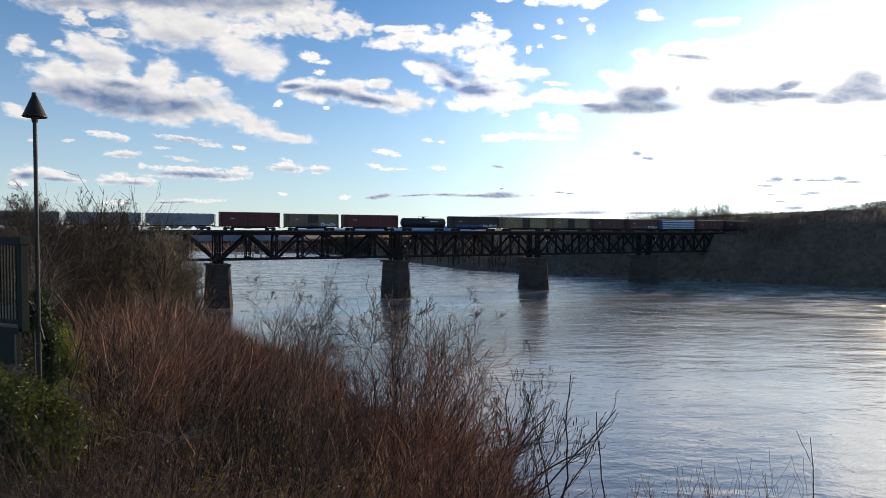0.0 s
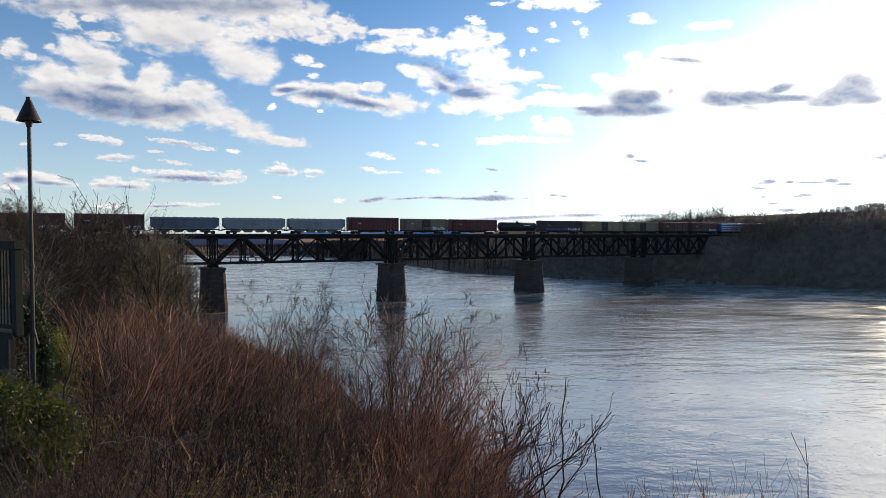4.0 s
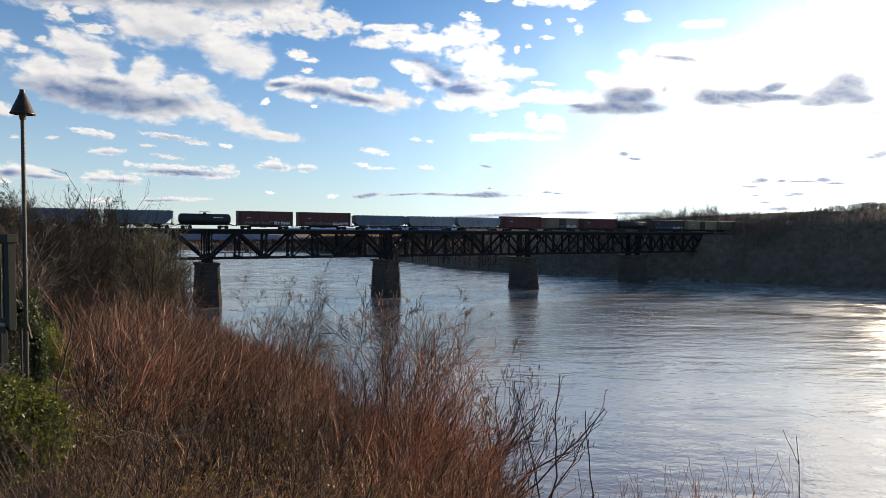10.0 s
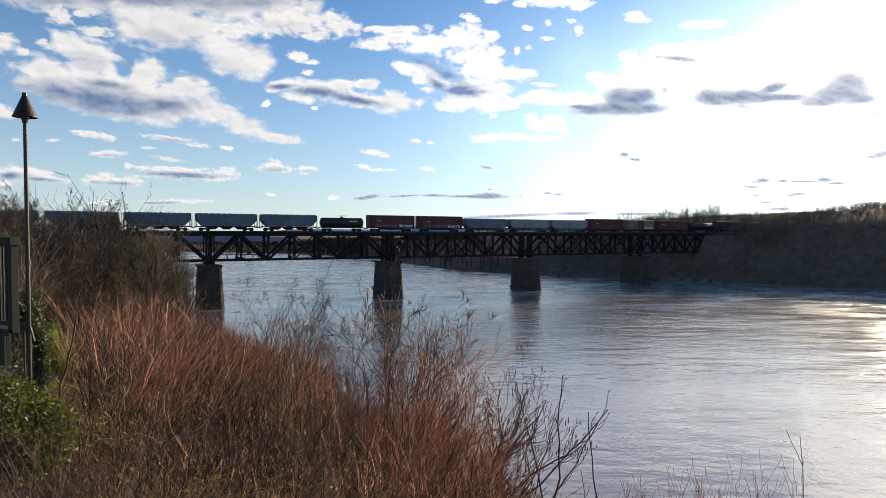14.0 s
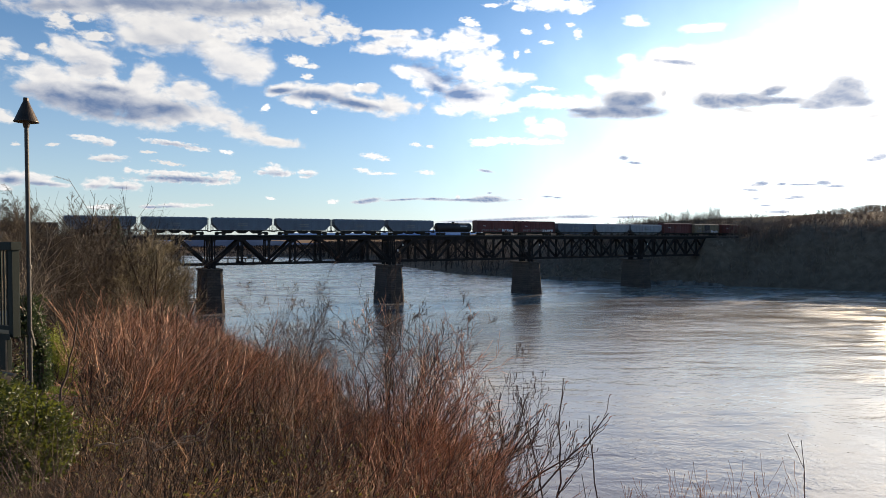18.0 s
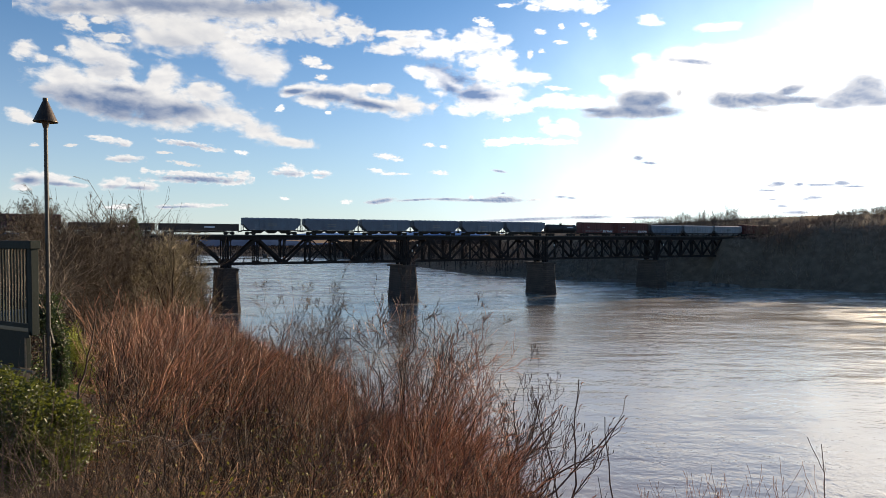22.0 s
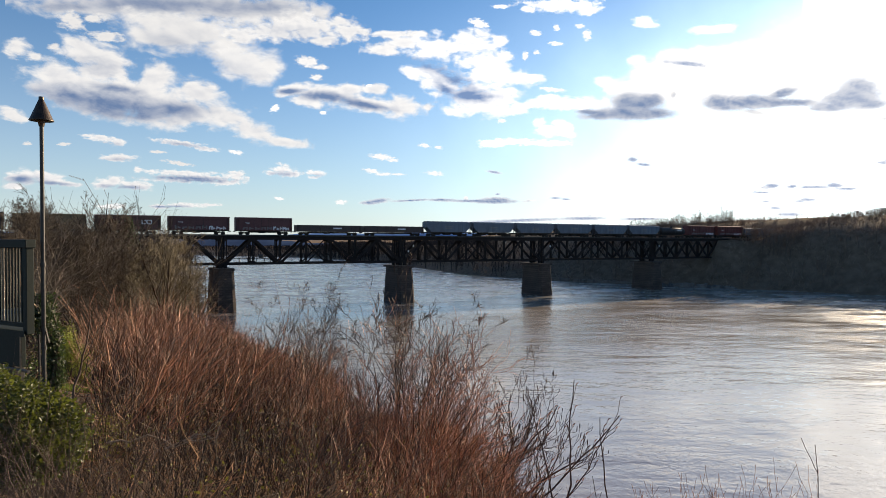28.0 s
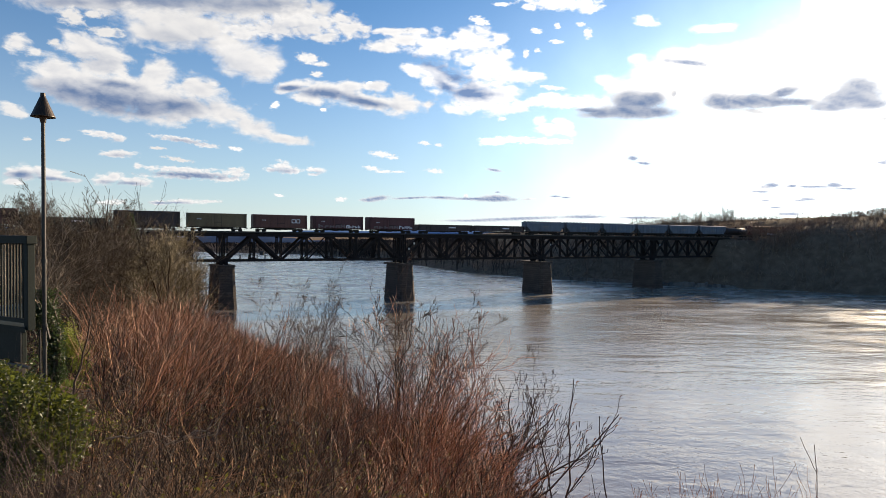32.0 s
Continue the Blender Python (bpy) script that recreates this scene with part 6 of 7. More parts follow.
thicket("front_stems", "dark crooked stems among the shrubs on the near slope", TWIG_DARK, 53, 50, (-16, 6, 7.5, 14, 3, 30), (0.9, 1.7), 0.0115, (0.4, 0.0), 4, 1.1, 4, 1, 0.1, 0.3, 1.0, "all", dense=True, bend=0.9)
thicket("slope_stems", "dark leafless stems crossing through the reddish thicket", TWIG_DARK, 48, 420, (-28, 7, 11, 55, 0.8, 30), (1.2, 2.6), 0.011, (0.5, 0.05), 5, 1.0, 4, 1, 0.15, 0.3, 0.9, dense=True)
thicket("near_canes", "dark leafless canes crowding the top of the slope", TWIG_DARK, 40, 40, (-41, -26, 5.8, 7.6, 3, 40), (1.4, 2.0), 0.008, (0.2, 0.0), 5, 0.8, 5, 1, 0.1, 0.25)
thicket("bank_scrub", "dense leafless grey-brown scrub on the bank behind the deck", BARK, 29, 90, (-39.5, -27.5, 46, 62, 0.8, 60), (2.6, 3.8), 0.012, (0.0, 0.0), 8, 0.4, 6, 3, 0.0, 0.5, 1.0, True)
# filler stems added to imitate the dark shade in the thicket's gaps
thicket("undergrowth", "low undergrowth stems, near-black in place of shade beneath the brambles", TWIG_SHADE, 37, 2600, (-39, 14, 4.5, 50, 0.8, 40), (0.5, 1.1), 0.012, (0.1, 0.0), 6, 1.2, 0, whole=True)
thicket("low_canes", "low brown canes along the bank above the water", TWIG_BROWN, 36, 300, (10, 32, 5, 18, 0.8, 40), (0.6, 1.5), 0.006, (0.1, 0.0), 5, 0.7, 3, 1, 0.1)
thicket("dead_canes", "pale dead canes leaning in the brambles", TWIG_PALE, 33, 340, (-38, 9, 5, 30, 1, 34), (0.6, 1.6), 0.0055, (0.3, 0.0), 3, 1.8, 1, 0, -0.2)
thicket("dark_stems", "dark thin stems standing among the shrubs", TWIG_DARK, 34, 190, (-20, 7, 9, 60, 0.8, 24), (1.2, 2.2), 0.008, (0.35, 0.0), 5, 0.75, 5, 2, 0.2, dense=True)


# ---- single shrubs and shoots standing out of the thicket ----
def shrub_meshes(seed, height, stems, spread, detail=(5, 4, 3), heads=False, thick=0.012, lean=0.2, skin=None, open_grown=False):
    rng = np.random.default_rng(seed)
    way = unit(rng.normal(size=(stems, 3)) * np.array([spread, spread, 0]) + np.array([lean, 0, 1.0]))
    P, R = sprout(rng, rng.normal(size=(stems, 3)) * np.array([0.12, 0.12, 0]), way, height * rng.uniform(0.7, 1.05, stems), np.full(stems, height * thick * 1.3), 7, 0.3, 0.02, 0.3)
    base = tubes(P, R, 5)
    made, A, S = [], P, R
    for count, reach, k in zip(detail, (0.58, 0.6, 0.62) if open_grown else (0.5, 0.5, 0.45), (5, 4, 3)):
        A, S = branch_off(rng, A, S, count, reach, 0.62, 0.25, 0.8 if open_grown else 0.7, k, 0.4 if open_grown else 0.35, 0.16 if open_grown else 0.22)
        S = np.maximum(S, 0.0052)
        made.append(tubes(A, S, 3))
    tips = []
    if heads:
        end, way = A[:, -1], unit(A[:, -1] - A[:, -2] + np.array([0, 0, 0.35]))
        for e, w in zip(end, way):
            if rng.random() < heads:
                tips.append(Matrix.Translation(e) @ Vector(w).to_track_quat("Z", "Y").to_matrix().to_4x4() @ Matrix.Scale(rng.uniform(0.8, 1.5), 4))
    out = [mesh_np("stem_clump", *base, TWIG_DARK, True), mesh_np("crown", *joined(made), skin or TWIG_DARK, True)]
    return out, tips


SEED_HEAD = mesh_np("seed_head", *tubes(np.array([[[0, 0, 0], [0, 0, 0.03], [0.004, 0, 0.08], [0, 0, 0.115]]], float), np.array([[0.005, 0.011, 0.01, 0.003]]), 5), TWIG_DARK, True)


def place_shrub(name, meshes, az, dist, turn, size, label):
    x, y = dist * math.sin(radians(az)), dist * math.cos(radians(az))
    thing = tagged(new(name), label, "shrub", "bare shrubs on the slope")
    thing.matrix_world = pose(x, y, float(land(x, y)) - 0.1, 0, 0, turn) @ Matrix.Scale(size, 4)
    for me in meshes[0]:
        under(me.name.split(".")[0], me, thing)
    for at in meshes[1]:
        under("seed_head", SEED_HEAD, thing, "", at)


WILLOWS = [shrub_meshes(81, 3.5, 6, 0.65, (6, 4, 2), False, 0.0095, 0.1, None, True), shrub_meshes(82, 3.4, 6, 0.5, (6, 4, 2), False, 0.0095, 0.45, None, True), shrub_meshes(83, 3.3, 7, 0.75, (5, 4, 2), False, 0.0085, 0.0, None, True), shrub_meshes(84, 3.2, 7, 0.6, (6, 4, 3), False, 0.008, 0.3, TWIG_RED, True)]
SUMACS = [shrub_meshes(84, 3.3, 5, 0.5, (4, 3, 3), 0.5, 0.011), shrub_meshes(85, 3.0, 6, 0.6, (4, 3, 3), 0.5, 0.011)]
BIRCH = shrub_meshes(86, 5.0, 1, 0.05, (14, 6, 3), False, 0.0055, 0.0)
for kind, az, dist, size in ((0, -4.4, 18.0, 0.9), (1, -2.8, 17.6, 1.1), (1, -1.4, 16.8, 0.9), (3, -5.8, 16.6, 0.95), (3, -4.0, 16.2, 1.0), (2, -14.6, 30, 0.6), (2, -12.6, 28, 0.6)):
    look_of = "ruddy leafless willow shrub with fine upswept twigs" if kind == 3 else "dark leafless many-branched willow shrub above the water"
    place_shrub("willow_shrub", WILLOWS[kind], az, dist, 0 if kind in (1, 3) else 47 * dist, size, look_of)
SLOPE_TREES = [tree_meshes(121, 3.0, 8, (0.08, 0), 0.012, (4, 3, 2), TWIG_DARK, 0.0055), tree_meshes(122, 3.0, 7, (-0.12, 0), 0.011, (4, 3, 2), TWIG_DARK, 0.0055), tree_meshes(123, 3.0, 8, (0.25, 0), 0.011, (4, 3, 2), TWIG_DARK, 0.0055), tree_meshes(124, 3.0, 12, (0.05, 0), 0.011, (5, 4, 3), TWIG_DARK, 0.0045)]
for i, (az, dist, fall) in enumerate(((-5.2, 17.6, 7.6), (-5.9, 18.0, 10.0), (-3.6, 17.8, 8.8), (-15.6, 31, 7.4), (-13.4, 29, 7.8), (-12.3, 28, 8.0))):
    x, y = dist * math.sin(radians(az)), dist * math.cos(radians(az))
    tall = EYE - dist * math.tan(radians(fall)) - float(land(x, y)) + 0.2
    place_tree(SLOPE_TREES[i if i < 3 else 3], x, y, 0 if i < 3 else 70 * i, tall / 3.0, "small dark leafless tree with crooked branches in the slope thicket")
for i, (az, dist, size) in enumerate(((2.4, 19, 1.0), (0.8, 17, 0.95), (4.6, 17.5, 0.95), (5.6, 16.5, 0.7), (-12.6, 26, 0.7), (3.4, 15.5, 0.8))):
    place_shrub("sumac_shrub", SUMACS[i % 2], az, dist, 40 * i, size, "bare dark sumac shrub with upright seed heads")
for az, dist, size in ((-12.7, 25, 0.8), (-15.4, 33, 0.7), (-12.0, 26, 0.5)):
    place_shrub("birch_sapling", BIRCH, az, dist, 0, size, "slender leafless sapling with fine upswept twigs")


# ---- the torch and the deck beside it ----
def torch():
    thing = tagged(new("garden_torch"), "tall dark metal torch with a cone cap on a slim pole", "torch")
    x, y = -5.66, 8.8
    ground = float(land(x, y))
    thing.matrix_world = pose(x, y, ground)
    top = 21.33 - ground
    bm = bmesh.new()
    bmesh.ops.create_cone(bm, cap_ends=True, segments=32, radius1=0.15, radius2=0.03, depth=0.29, matrix=Matrix.Translation((0, 0, top - 0.175)))
    part("cone_cap", bm, BRONZE, thing, "dark bronze conical cap")
    part("finial", rod(bmesh.new(), (0, 0, top - 0.035), (0, 0, top + 0.005), 0.033, 0.031, 20), BRONZE, thing)
    part("brim", rod(bmesh.new(), (0, 0, top - 0.325), (0, 0, top - 0.315), 0.153, 0.153, 32), BRONZE, thing)
    part("burner", rod(bmesh.new(), (0, 0, top - 0.4), (0, 0, top - 0.32), 0.034, 0.05, 16), BRONZE, thing)
    part("pole", rod(bmesh.new(), (0, 0, -0.3), (0, 0, top - 0.38), 0.029, 0.026, 16), TORCH_METAL, thing, "weathered metal pole")
    for z in (2.1, 2.35, 3.25):
        part("collar", rod(bmesh.new(), (0, 0, z), (0, 0, z + 0.05), 0.037, None, 14), TORCH_METAL, thing)
    part("gas_pipe", rod(bmesh.new(), (-0.13, 0.1, -0.3), (-0.13, 0.1, 2.3), 0.014, None, 8), TORCH_METAL, thing, "thin supply pipe")
    part("hook", beam(bmesh.new(), (0.03, 0, 2.36), (0.085, -0.02, 2.2), 0.02, 0.025), POLE_METAL, thing, "pale tie hanging from the pole")


torch()


def deck():
    x, y = -5.72, 8.62
    turn = math.degrees(math.atan2(0.47, -0.88))
    n = 3.2
    floor = 18.14
    rail = tagged(new("deck_railing"), "dark green metal deck railing with close upright balusters", "railing")
    rail.matrix_world = pose(x, y, floor, 0, 0, turn)
    part("post", boxed(0.0, 0.1, -0.05, 0.05, -0.05, 1.22, 0.006), GREEN_PAINT, rail)
    part("top_rail", boxed(-0.02, n, -0.07, 0.07, 1.12, 1.235, 0.008), GREEN_PAINT, rail)
    part("bottom_rail", boxed(0.1, n, -0.035, 0.035, 0.04, 0.1, 0.006), GREEN_PAINT, rail)
    i = 0
    z = 0.2
    while z < n:
        part("baluster", rod(bmesh.new(), (z, 0, 0.1), (z, 0, 1.12), 0.0125, None, 8), POLE_METAL if i % 9 == 6 else GREEN_PAINT, rail)
        z += 0.078
        i += 1
    base = tagged(new("deck"), "dark green timber deck edge on posts above the bushes", "deck")
    base.matrix_world = pose(x, y, floor, 0, 0, turn)
    bm = bmesh.new()
    sheet = [(0.02, 0.08), (n, 0.08), (n, -1.6), (0.35, -0.12)]
    lo, hi = [[bm.verts.new((a, b, z)) for a, b in sheet] for z in (-0.08, 0.0)]
    bm.faces.new(lo), bm.faces.new(hi[::-1])
    for i in range(4):
        j = (i + 1) % 4
        bm.faces.new((lo[i], hi[i], hi[j], lo[j]))
    part("floor", bm, GREEN_PAINT, base)
    part("fascia", boxed(0.12, n, 0.0, 0.06, -0.5, -0.08, 0.006), GREEN_PAINT, base)
    part("corner_strip", boxed(0.12, 0.145, 0.06, 0.075, -0.5, -0.08), POLE_METAL, base, "pale metal edge strip")
    part("lower_pipe", rod(bmesh.new(), (-0.1, 0.09, -0.53), (n, 0.09, -0.53), 0.022, None, 10), POLE_METAL, base, "grey pipe under the deck edge")
    for px, py in ((0.45, -0.05), (2.4, -0.3)):
        part("support_post", boxed(px - 0.07, px + 0.07, py - 0.07, py + 0.07, -2.6, -0.08, 0.006), TIMBER, base)


deck()


# ---- leaves ----
def leaves(rng, centres, size, flat=0.6, droop=0.2):
    """Folded leaf blades (two quads each) round the given centres."""
    n = len(centres)
    way = unit(rng.normal(size=(n, 3)) * np.array([1, 1, flat]) + np.array([0, 0, droop]))
    side = unit(np.cross(way, rng.normal(size=(n, 3))))
    up = np.cross(side, way)
    s = (size * rng.uniform(0.6, 1.3, n))[:, None]
    a, b = centres, centres + way * s
    m = centres + way * s * 0.5 - up * s * 0.08
    l, r = m + side * s * 0.26 + up * s * 0.12, m - side * s * 0.26 + up * s * 0.12
    v = np.stack([a, l, b, m, r], 1).reshape(-1, 3)
    k = np.arange(n)[:, None] * 5
    f = np.concatenate([k + np.array([0, 3, 2, 1]), k + np.array([0, 4, 2, 3])])
    return v, f


def evergreen(name, x, y, size, count, leaf, label, seed, material, shell=0.72, low=0.0):
    """A dense bush: stems inside, leaves on lumpy rounded clumps."""
    rng = np.random.default_rng(seed)
    thing = tagged(new(name), label, "bush")
    thing.matrix_world = pose(x, y, float(land(x, y)))
    k = 26
    way = unit(rng.normal(size=(k, 3)) * np.array([1, 1, 0.5]) + np.array([0, 0, 0.9]))
    P, R = sprout(rng, np.zeros((k, 3)), way, np.full(k, 0.7), np.full(k, 0.008), 5, 0.3, 0.1, 0.4)
    P = P * np.array(size)
    B, S = branch_off(rng, P, R, 10, 0.35, 0.6, 0.3, 0.9, 4)
    v, f = joined([tubes(P, R, 5), tubes(B, S, 3)])
    under("stem_clump", mesh_np("stem_clump", v, f, BARK), thing)
    d = unit(rng.normal(size=(count, 3)))
    d[:, 2] = np.abs(d[:, 2])
    bulge = 1 + 0.13 * np.sin(d[:, 0] * 7 + seed) * np.sin(d[:, 1] * 6) + 0.1 * np.sin(d[:, 2] * 9 + d[:, 0] * 5)
    c = d * (rng.uniform(shell, 1.0, count) * bulge)[:, None] * np.array(size)
    c[:, 2] = low * size[2] + (1 - low) * c[:, 2]
    twig = rng.random(count) < 0.04
    c[twig] += d[twig] * rng.uniform(0.0, 0.22, (twig.sum(), 1))
    v, f = leaves(rng, c, leaf)
    under("foliage", mesh_np("foliage", v, f, material), thing)


evergreen("evergreen_bush", -5.0, 7.5, (0.62, 0.7, 1.85), 9000, 0.06, "glossy dark green evergreen bush below the deck", 41, LEAF_GREEN, 0.72, 0.5)
evergreen("evergreen_bush", -5.5, 7.9, (0.7, 0.5, 2.0), 7000, 0.06, "glossy dark green evergreen bush below the deck", 42, LEAF_GREEN, 0.72, 0.45)
evergreen("evergreen_bush", -9.6, 12.2, (1.5, 1.3, 3.0), 8000, 0.1, "tall dark evergreen bush behind the deck railing", 44, LEAF_IVY, 0.5)
evergreen("lime_bush", -15.2, 25.0, (0.85, 0.8, 2.2), 6000, 0.08, "small bright yellow-green bush beside the grass patch", 45, LEAF_LIME, 0.6)
evergreen("weedy_bush", -4.7, 6.6, (0.9, 0.7, 0.9), 900, 0.05, "olive green weedy bush at the slope's top", 43, LEAF_OLIVE, 0.3)
evergreen("weedy_bush", -5.9, 10.6, (0.7, 0.6, 0.8), 900, 0.05, "sparse olive green weedy bush below the ivy-wrapped tree", 44, LEAF_OLIVE, 0.3)


def ivy_tree():
    thing = tagged(new("ivy_tree"), "leaning leafless tree with its trunk wrapped in dark ivy", "tree")
    x, y = -7.12, 11.1
    z = float(land(x, y))
    thing.matrix_world = pose(x, y, z - 0.1)
    rng = np.random.default_rng(51)
    P, R = sprout(rng, np.zeros((1, 3)), unit(np.array([[0.03, 0, 1.0]])), np.array([3.0]), np.array([0.13]), 9, 0.05, 0, 0.12)
    v, f = tubes(P, R, 8)
    under("trunk", mesh_np("trunk", v, f, BARK, True), thing)
    A, S = branch_off(rng, P, R, 12, 0.46, 0.4, 0.6, 0.85, 6, 0.25, 0.3)
    B, Q = branch_off(rng, A, S, 6, 0.55, 0.6, 0.25, 0.8, 4, 0.3, 0.15)
    C, W = branch_off(rng, B, Q, 4, 0.55, 0.6, 0.25, 0.8, 3, 0.3, 0.1)
    v, f = joined([tubes(A, S, 5), tubes(B, Q, 3), tubes(C, np.maximum(W, 0.003), 3)])
    under("crown", mesh_np("crown", v, f, PALE_BARK, True), thing, "pale bare branches")
    n = 8000
    i = rng.random(n) * 7.6
    j = i.astype(int)
    c = P[0, j] + (P[0, j + 1] - P[0, j]) * (i - j)[:, None]
    c = c + unit(rng.normal(size=(n, 3)) * np.array([1, 1, 0.2])) * (rng.uniform(0.05, 1.0, n) * (0.15 + 0.3 * np.clip(i / 7.6 - 0.5, 0, 1) + 0.05 * np.sin(i * 2.3)))[:, None]
    v, f = leaves(rng, c, 0.065, 1.0, -0.5)
    under("ivy", mesh_np("ivy", v, f, LEAF_IVY), thing, "dark ivy leaves")


ivy_tree()


def shoot(label, base, tip, thick, seed, sides=3, reach=0.3, arch=0.0, plumes=0, skin=TWIG_DARK):
    """One slender stem from its root to its tip, with a few side shoots."""
    rng = np.random.default_rng(seed)
    thing = tagged(new("bare_shoot"), label, "shoot", "shoots on the slope")
    foot = Vector((base[0], base[1], float(land(base[0], base[1])) - 0.1))
    thing.matrix_world = Matrix.Translation(foot)
    k = 10
    u = np.linspace(0, 1, k)[:, None]
    end = np.array(Vector(tip) - foot)
    n = np.linalg.norm(end)
    P = (u * end + np.array([0, 0, -arch * n]) * (u * (1 - u)) * 4 + rng.normal(size=(k, 3)) * 0.008 * n * np.minimum(u, 1 - u) * 4)[None]
    R = (thick * (1 - 0.6 * u[:, 0]))[None]
    under("stem", mesh_np("stem", *tubes(P, R, 6), skin, True), thing)
    if sides:
        B, S = branch_off(rng, P, R, sides, reach, 0.6, 0.3, 0.5, 5, 0.2, 0.25)
        for c, r in zip(B, np.maximum(S, min(0.008, 0.45 * thick))):
            under("side_shoot", mesh_np("side_shoot", *tubes(c[None], r[None], 4), skin, True), thing)
        if plumes:
            e = B[:, -1]
            curl = [e, e + np.array([0.02, 0, 0.07]), e + np.array([0.05, 0.01, 0.1]), e + np.array([0.09, 0.01, 0.09])]
            q = np.tile(np.array([0.006, 0.014, 0.012, 0.004]), (len(e), 1))
            for c, r in zip(np.stack(curl, 1), q):
                under("plume", mesh_np("plume", *tubes(c[None], r[None], 5), TWIG_RED, True), thing)


DARK_SHOOT = "slender dark leafless shoot standing out of the thicket"
shoot(DARK_SHOOT, (2.55, 15.6), (1.92, 16.0, 15.35), 0.027, 60, 0)
shoot(DARK_SHOOT, (2.65, 15.7), (2.98, 16.0, 15.88), 0.030, 61, 0)
shoot(DARK_SHOOT, (3.75, 15.6), (3.62, 16.0, 14.95), 0.026, 62, 0)
shoot("long leaning leafless branch with curled plumes at its twigs", (1.0, 15.2), (4.1, 16.0, 15.0), 0.03, 63, 12, 0.15, 0.06, 1)
shoot("long leaning leafless branch with curled plumes at its twigs", (2.0, 15.2), (3.85, 15.8, 14.8), 0.024, 64, 9, 0.16, 0.05, 1)
shoot("thin leafless cane with curled plumes at its twigs", (2.0, 15.4), (2.75, 15.7, 15.1), 0.015, 65, 7, 0.3, 0.03, 1)
shoot("thin leafless cane with curled plumes at its twigs", (1.2, 15.2), (2.3, 15.5, 14.9), 0.015, 66, 7, 0.3, 0.03, 1)
shoot(DARK_SHOOT, (8.6, 14.6), (8.9, 16.0, 14.3), 0.02, 67, 3, 0.2)
shoot(DARK_SHOOT, (-1.6, 17.0), (-1.2, 17.0, 17.75), 0.016, 68, 6, 0.2)
shoot("pale slender leafless stem standing out of the thicket", (-0.7, 17.2), (-0.62, 17.2, 17.35), 0.016, 69, 7, 0.2)
for i, (x, y, z) in enumerate(((5.0, 13.5, 13.92), (5.6, 13.2, 13.97), (6.4, 13.0, 14.12), (4.4, 14.0, 13.82), (7.2, 13.0, 13.92), (5.9, 13.6, 13.87), (6.8, 13.3, 13.92), (5.3, 13.0, 14.07), (3.9, 13.6, 13.82), (4.7, 13.3, 14.02), (6.1, 13.3, 14.07), (5.45, 13.6, 14.02))):
    shoot("thin reddish-brown leafless cane with many side twigs", (x - 0.4, y - 0.2), (x, y, z), 0.008, 160 + i, 18, 0.35, 0.02, 0, TWIG_BROWN)
shoot("thin leaning sapling beside the ivy-wrapped tree", (-6.35, 10.4), (-6.2, 10.9, 18.0), 0.024, 70, 5, 0.35, -0.08)


# ---- grass and weeds ----
def blades(name, label, material, seed, n, region, tall, wide):
    rng = np.random.default_rng(seed)
    x, y, r = slope_points(rng, n, *region, 1.0, "all")
    m = len(x)
    base = np.stack([x, y, land(x, y) - 0.02], -1)
    way = unit(np.array([0.2, 0, 1.0]) + rng.normal(size=(m, 3)) * 0.35)
    h = rng.uniform(tall * 0.5, tall, m)
    side = unit(np.cross(way, rng.normal(size=(m, 3)))) * (wide * np.clip(r / 10, 0.8, 3))[:, None]
    mid = base + way * (h * 0.6)[:, None]
    tip = base + way * h[:, None] + unit(rng.normal(size=(m, 3))) * (h * 0.25)[:, None]
    v = np.stack([base - side, base + side, mid + side * 0.7, mid - side * 0.7, tip], 1).reshape(-1, 3)
    k = np.arange(m)[:, None] * 5
    f = np.concatenate([k + np.array([0, 1, 2]), k + np.array([0, 2, 3]), k + np.array([3, 2, 4])])
    tagged(new(name, mesh_np(name, v, f, material)), label, "grass", "", "stuff")


blades("green_grass", "fresh green grass patch beside the tree", GRASS, 71, 26000, (-33.5, -28.6, 24, 50, 12, 60), 0.3, 0.006)
blades("dry_grass", "dry straw-coloured grass among the brambles", STRAW, 72, 4500, (-36, 20, 4.5, 30, 1, 26), 0.6, 0.004)


def weeds():
    rng = np.random.default_rng(73)
    x, y, r = slope_points(rng, 4200, -36, 2, 5, 16, 8, 26)
    keep = np.sin(x * 1.3) * np.sin(y * 1.1 + 1) > -0.15
    x, y = x[keep], y[keep]
    c = np.stack([x, y, land(x, y) + rng.uniform(0.1, 1.0, len(x))], -1)
    v, f = leaves(rng, c, 0.055, 0.7, 0.1)
    tagged(new("weed_leaves", mesh_np("weed_leaves", v, f, LEAF_OLIVE)), "olive and yellow-green weed leaves low on the slope", "weeds", "", "stuff")


weeds()


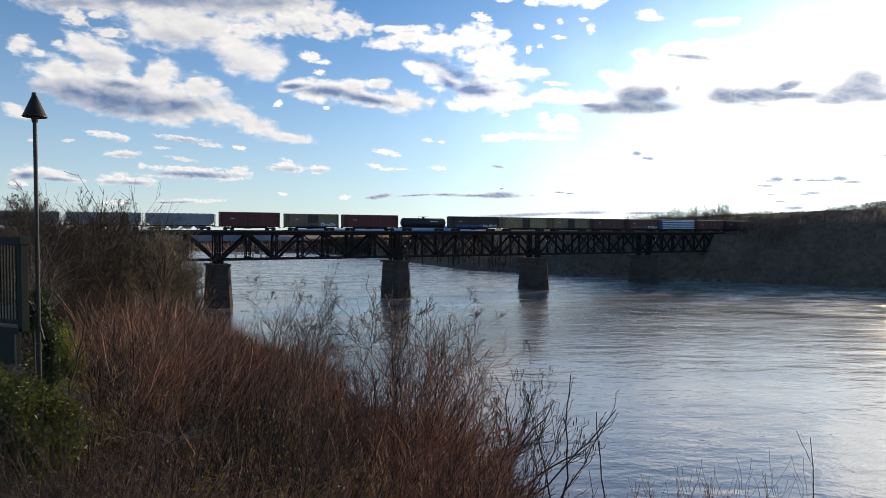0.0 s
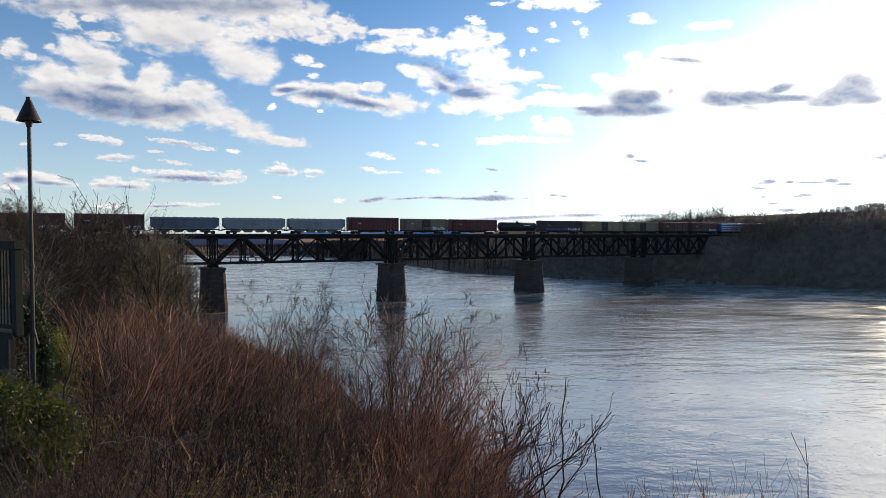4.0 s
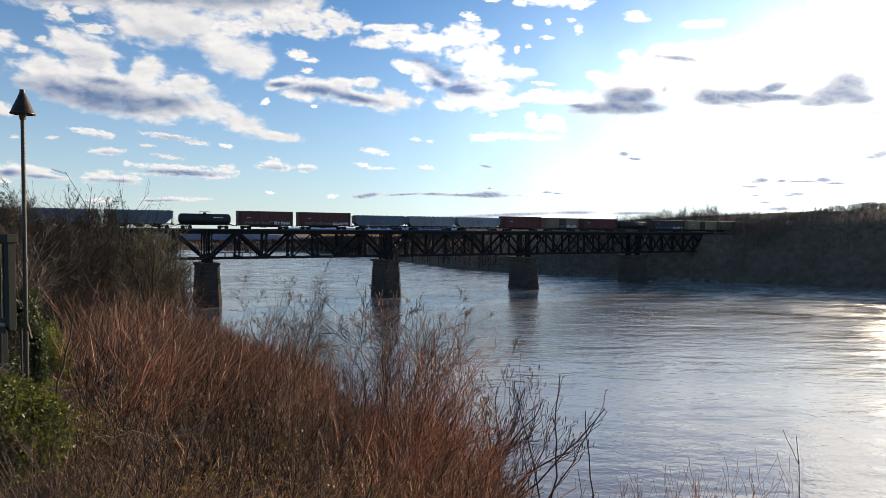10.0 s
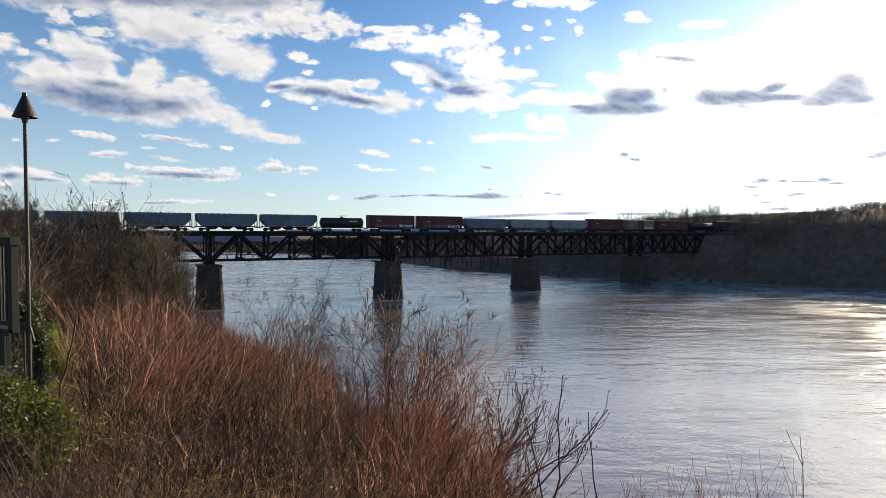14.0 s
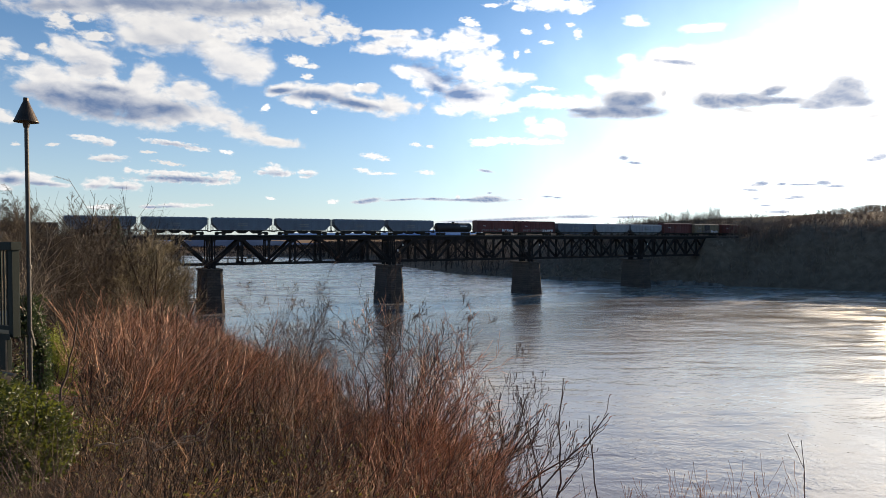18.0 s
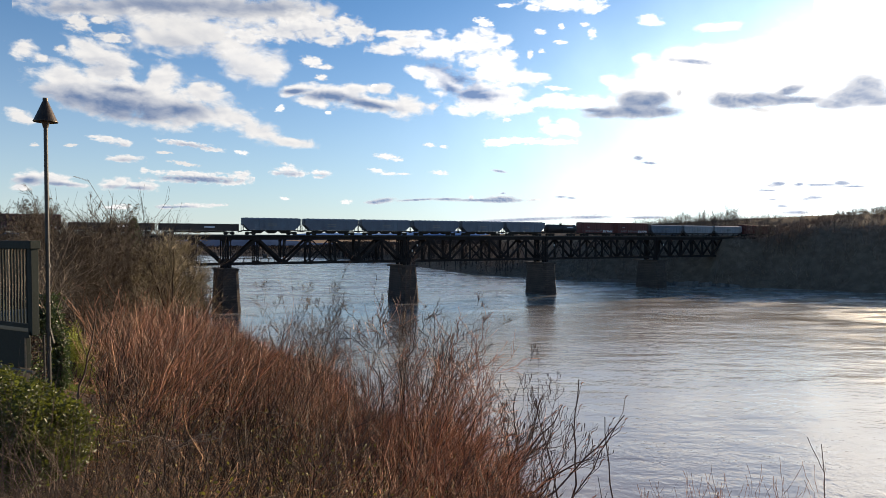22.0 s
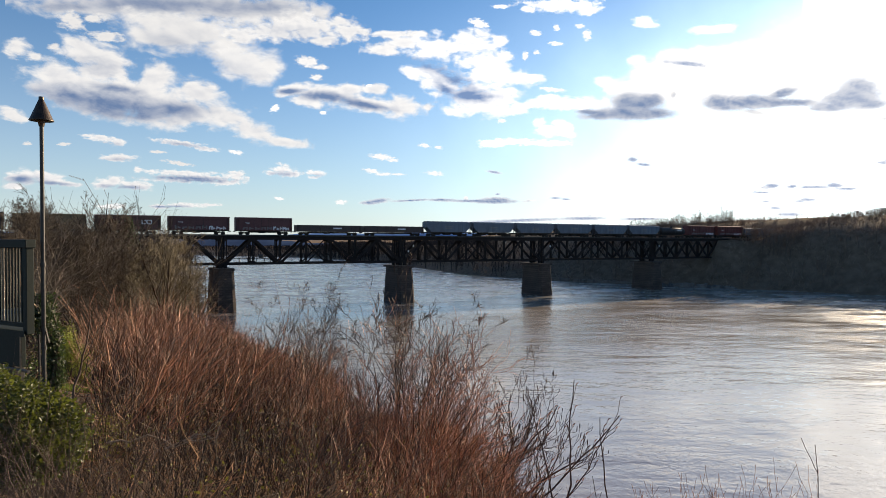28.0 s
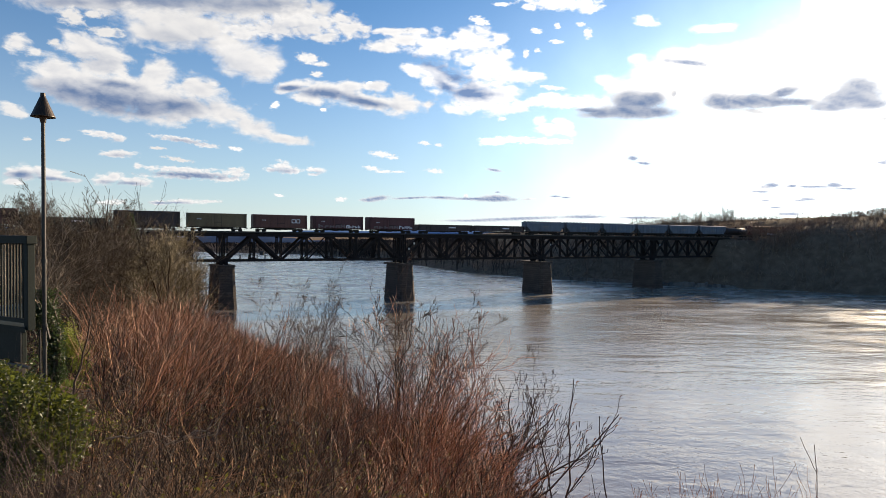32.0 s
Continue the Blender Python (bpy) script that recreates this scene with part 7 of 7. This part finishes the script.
def fallen_branches():
    rng = np.random.default_rng(91)
    for x, y, turn, n in ((-7.1, 14.6, 8, 2.3), (-6.4, 15.2, 70, 1.6), (-4.2, 9.2, 12, 1.5), (-3.2, 12.5, -35, 2.2), (-3.9, 9.6, 50, 0.9)):
        thing = tagged(new("fallen_branch"), "pale dead branch lying on the brambles", "branch", "fallen branches")
        thing.matrix_world = pose(x, y, float(land(x, y)) + 0.75, 0, rng.uniform(-12, 5), turn)
        P, R = sprout(rng, np.array([[-n / 2, 0, 0]]), np.array([[1.0, 0, 0]]), np.array([n]), np.array([0.015]), 9, 0.4, 0, 0.3)
        B, S = branch_off(rng, P, R, 5, 0.3, 0.6, 0.2, 0.7, 4)
        under("limb", mesh_np("limb", *tubes(P, R, 6), DEAD_WOOD, True), thing)
        under("offshoot_clump", mesh_np("offshoot_clump", *tubes(B, S, 4), DEAD_WOOD, True), thing)


fallen_branches()


def conifer(x, y, tip):
    thing = tagged(new("spruce"), "small dark green spruce among the bare trees", "tree")
    z = float(land(x, y))
    h = tip - z
    thing.matrix_world = pose(x, y, z - 0.1)
    rng = np.random.default_rng(95)
    P, R = sprout(rng, np.zeros((1, 3)), np.array([[0, 0, 1.0]]), np.array([h]), np.array([0.14]), 6, 0.02, 0, 0.15)
    under("trunk", mesh_np("trunk", *tubes(P, R, 6), BARK, True), thing)
    n = 420
    u = rng.uniform(0.25, 0.99, n)
    a = rng.uniform(0, 2 * np.pi, n)
    way = np.stack([np.cos(a), np.sin(a), np.full(n, -0.15)], -1)
    B, S = sprout(rng, np.stack([0 * u, 0 * u, u * h], -1), way, (1.02 - u) * h * 0.3 * rng.uniform(0.7, 1.1, n), np.full(n, 0.02), 4, 0.1, 0.1, 0.3)
    c = np.repeat(B[:, 1:].reshape(-1, 3), 7, axis=0)
    c = c + rng.normal(size=c.shape) * 0.14
    v, f = leaves(rng, c, 0.24, 0.5, -0.2)
    under("foliage", mesh_np("foliage", v, f, LEAF_IVY), thing)


conifer(-41.5, 82, 22.3)


def motions():
    for car, s in cars:
        walk(car, [(t, on_track(s + SPEED * t)) for t in (0.0, 8.0, 16.0, 24.0, 32.0)])
    for ob, az, el, rank in clouds:
        walk(ob, [(t, cloud_pose(az + DRIFT * (13.0 - t), el, rank)) for t in (0.0, 16.0, 32.0)])
    walk(river, [(t, pose(0.16 * t, -0.12 * t, 0)) for t in (0.0, 16.0, 32.0)])
    walk(shading_cloud, [(t, cloud_pose(SUN_AZ - 4.93 + 0.075 * (6.2 - t), SUN_EL, 4000.0)) for t in (0.0, 16.0, 32.0)])


DRIFT = 0.0225       # degrees a second, towards the left
motions()
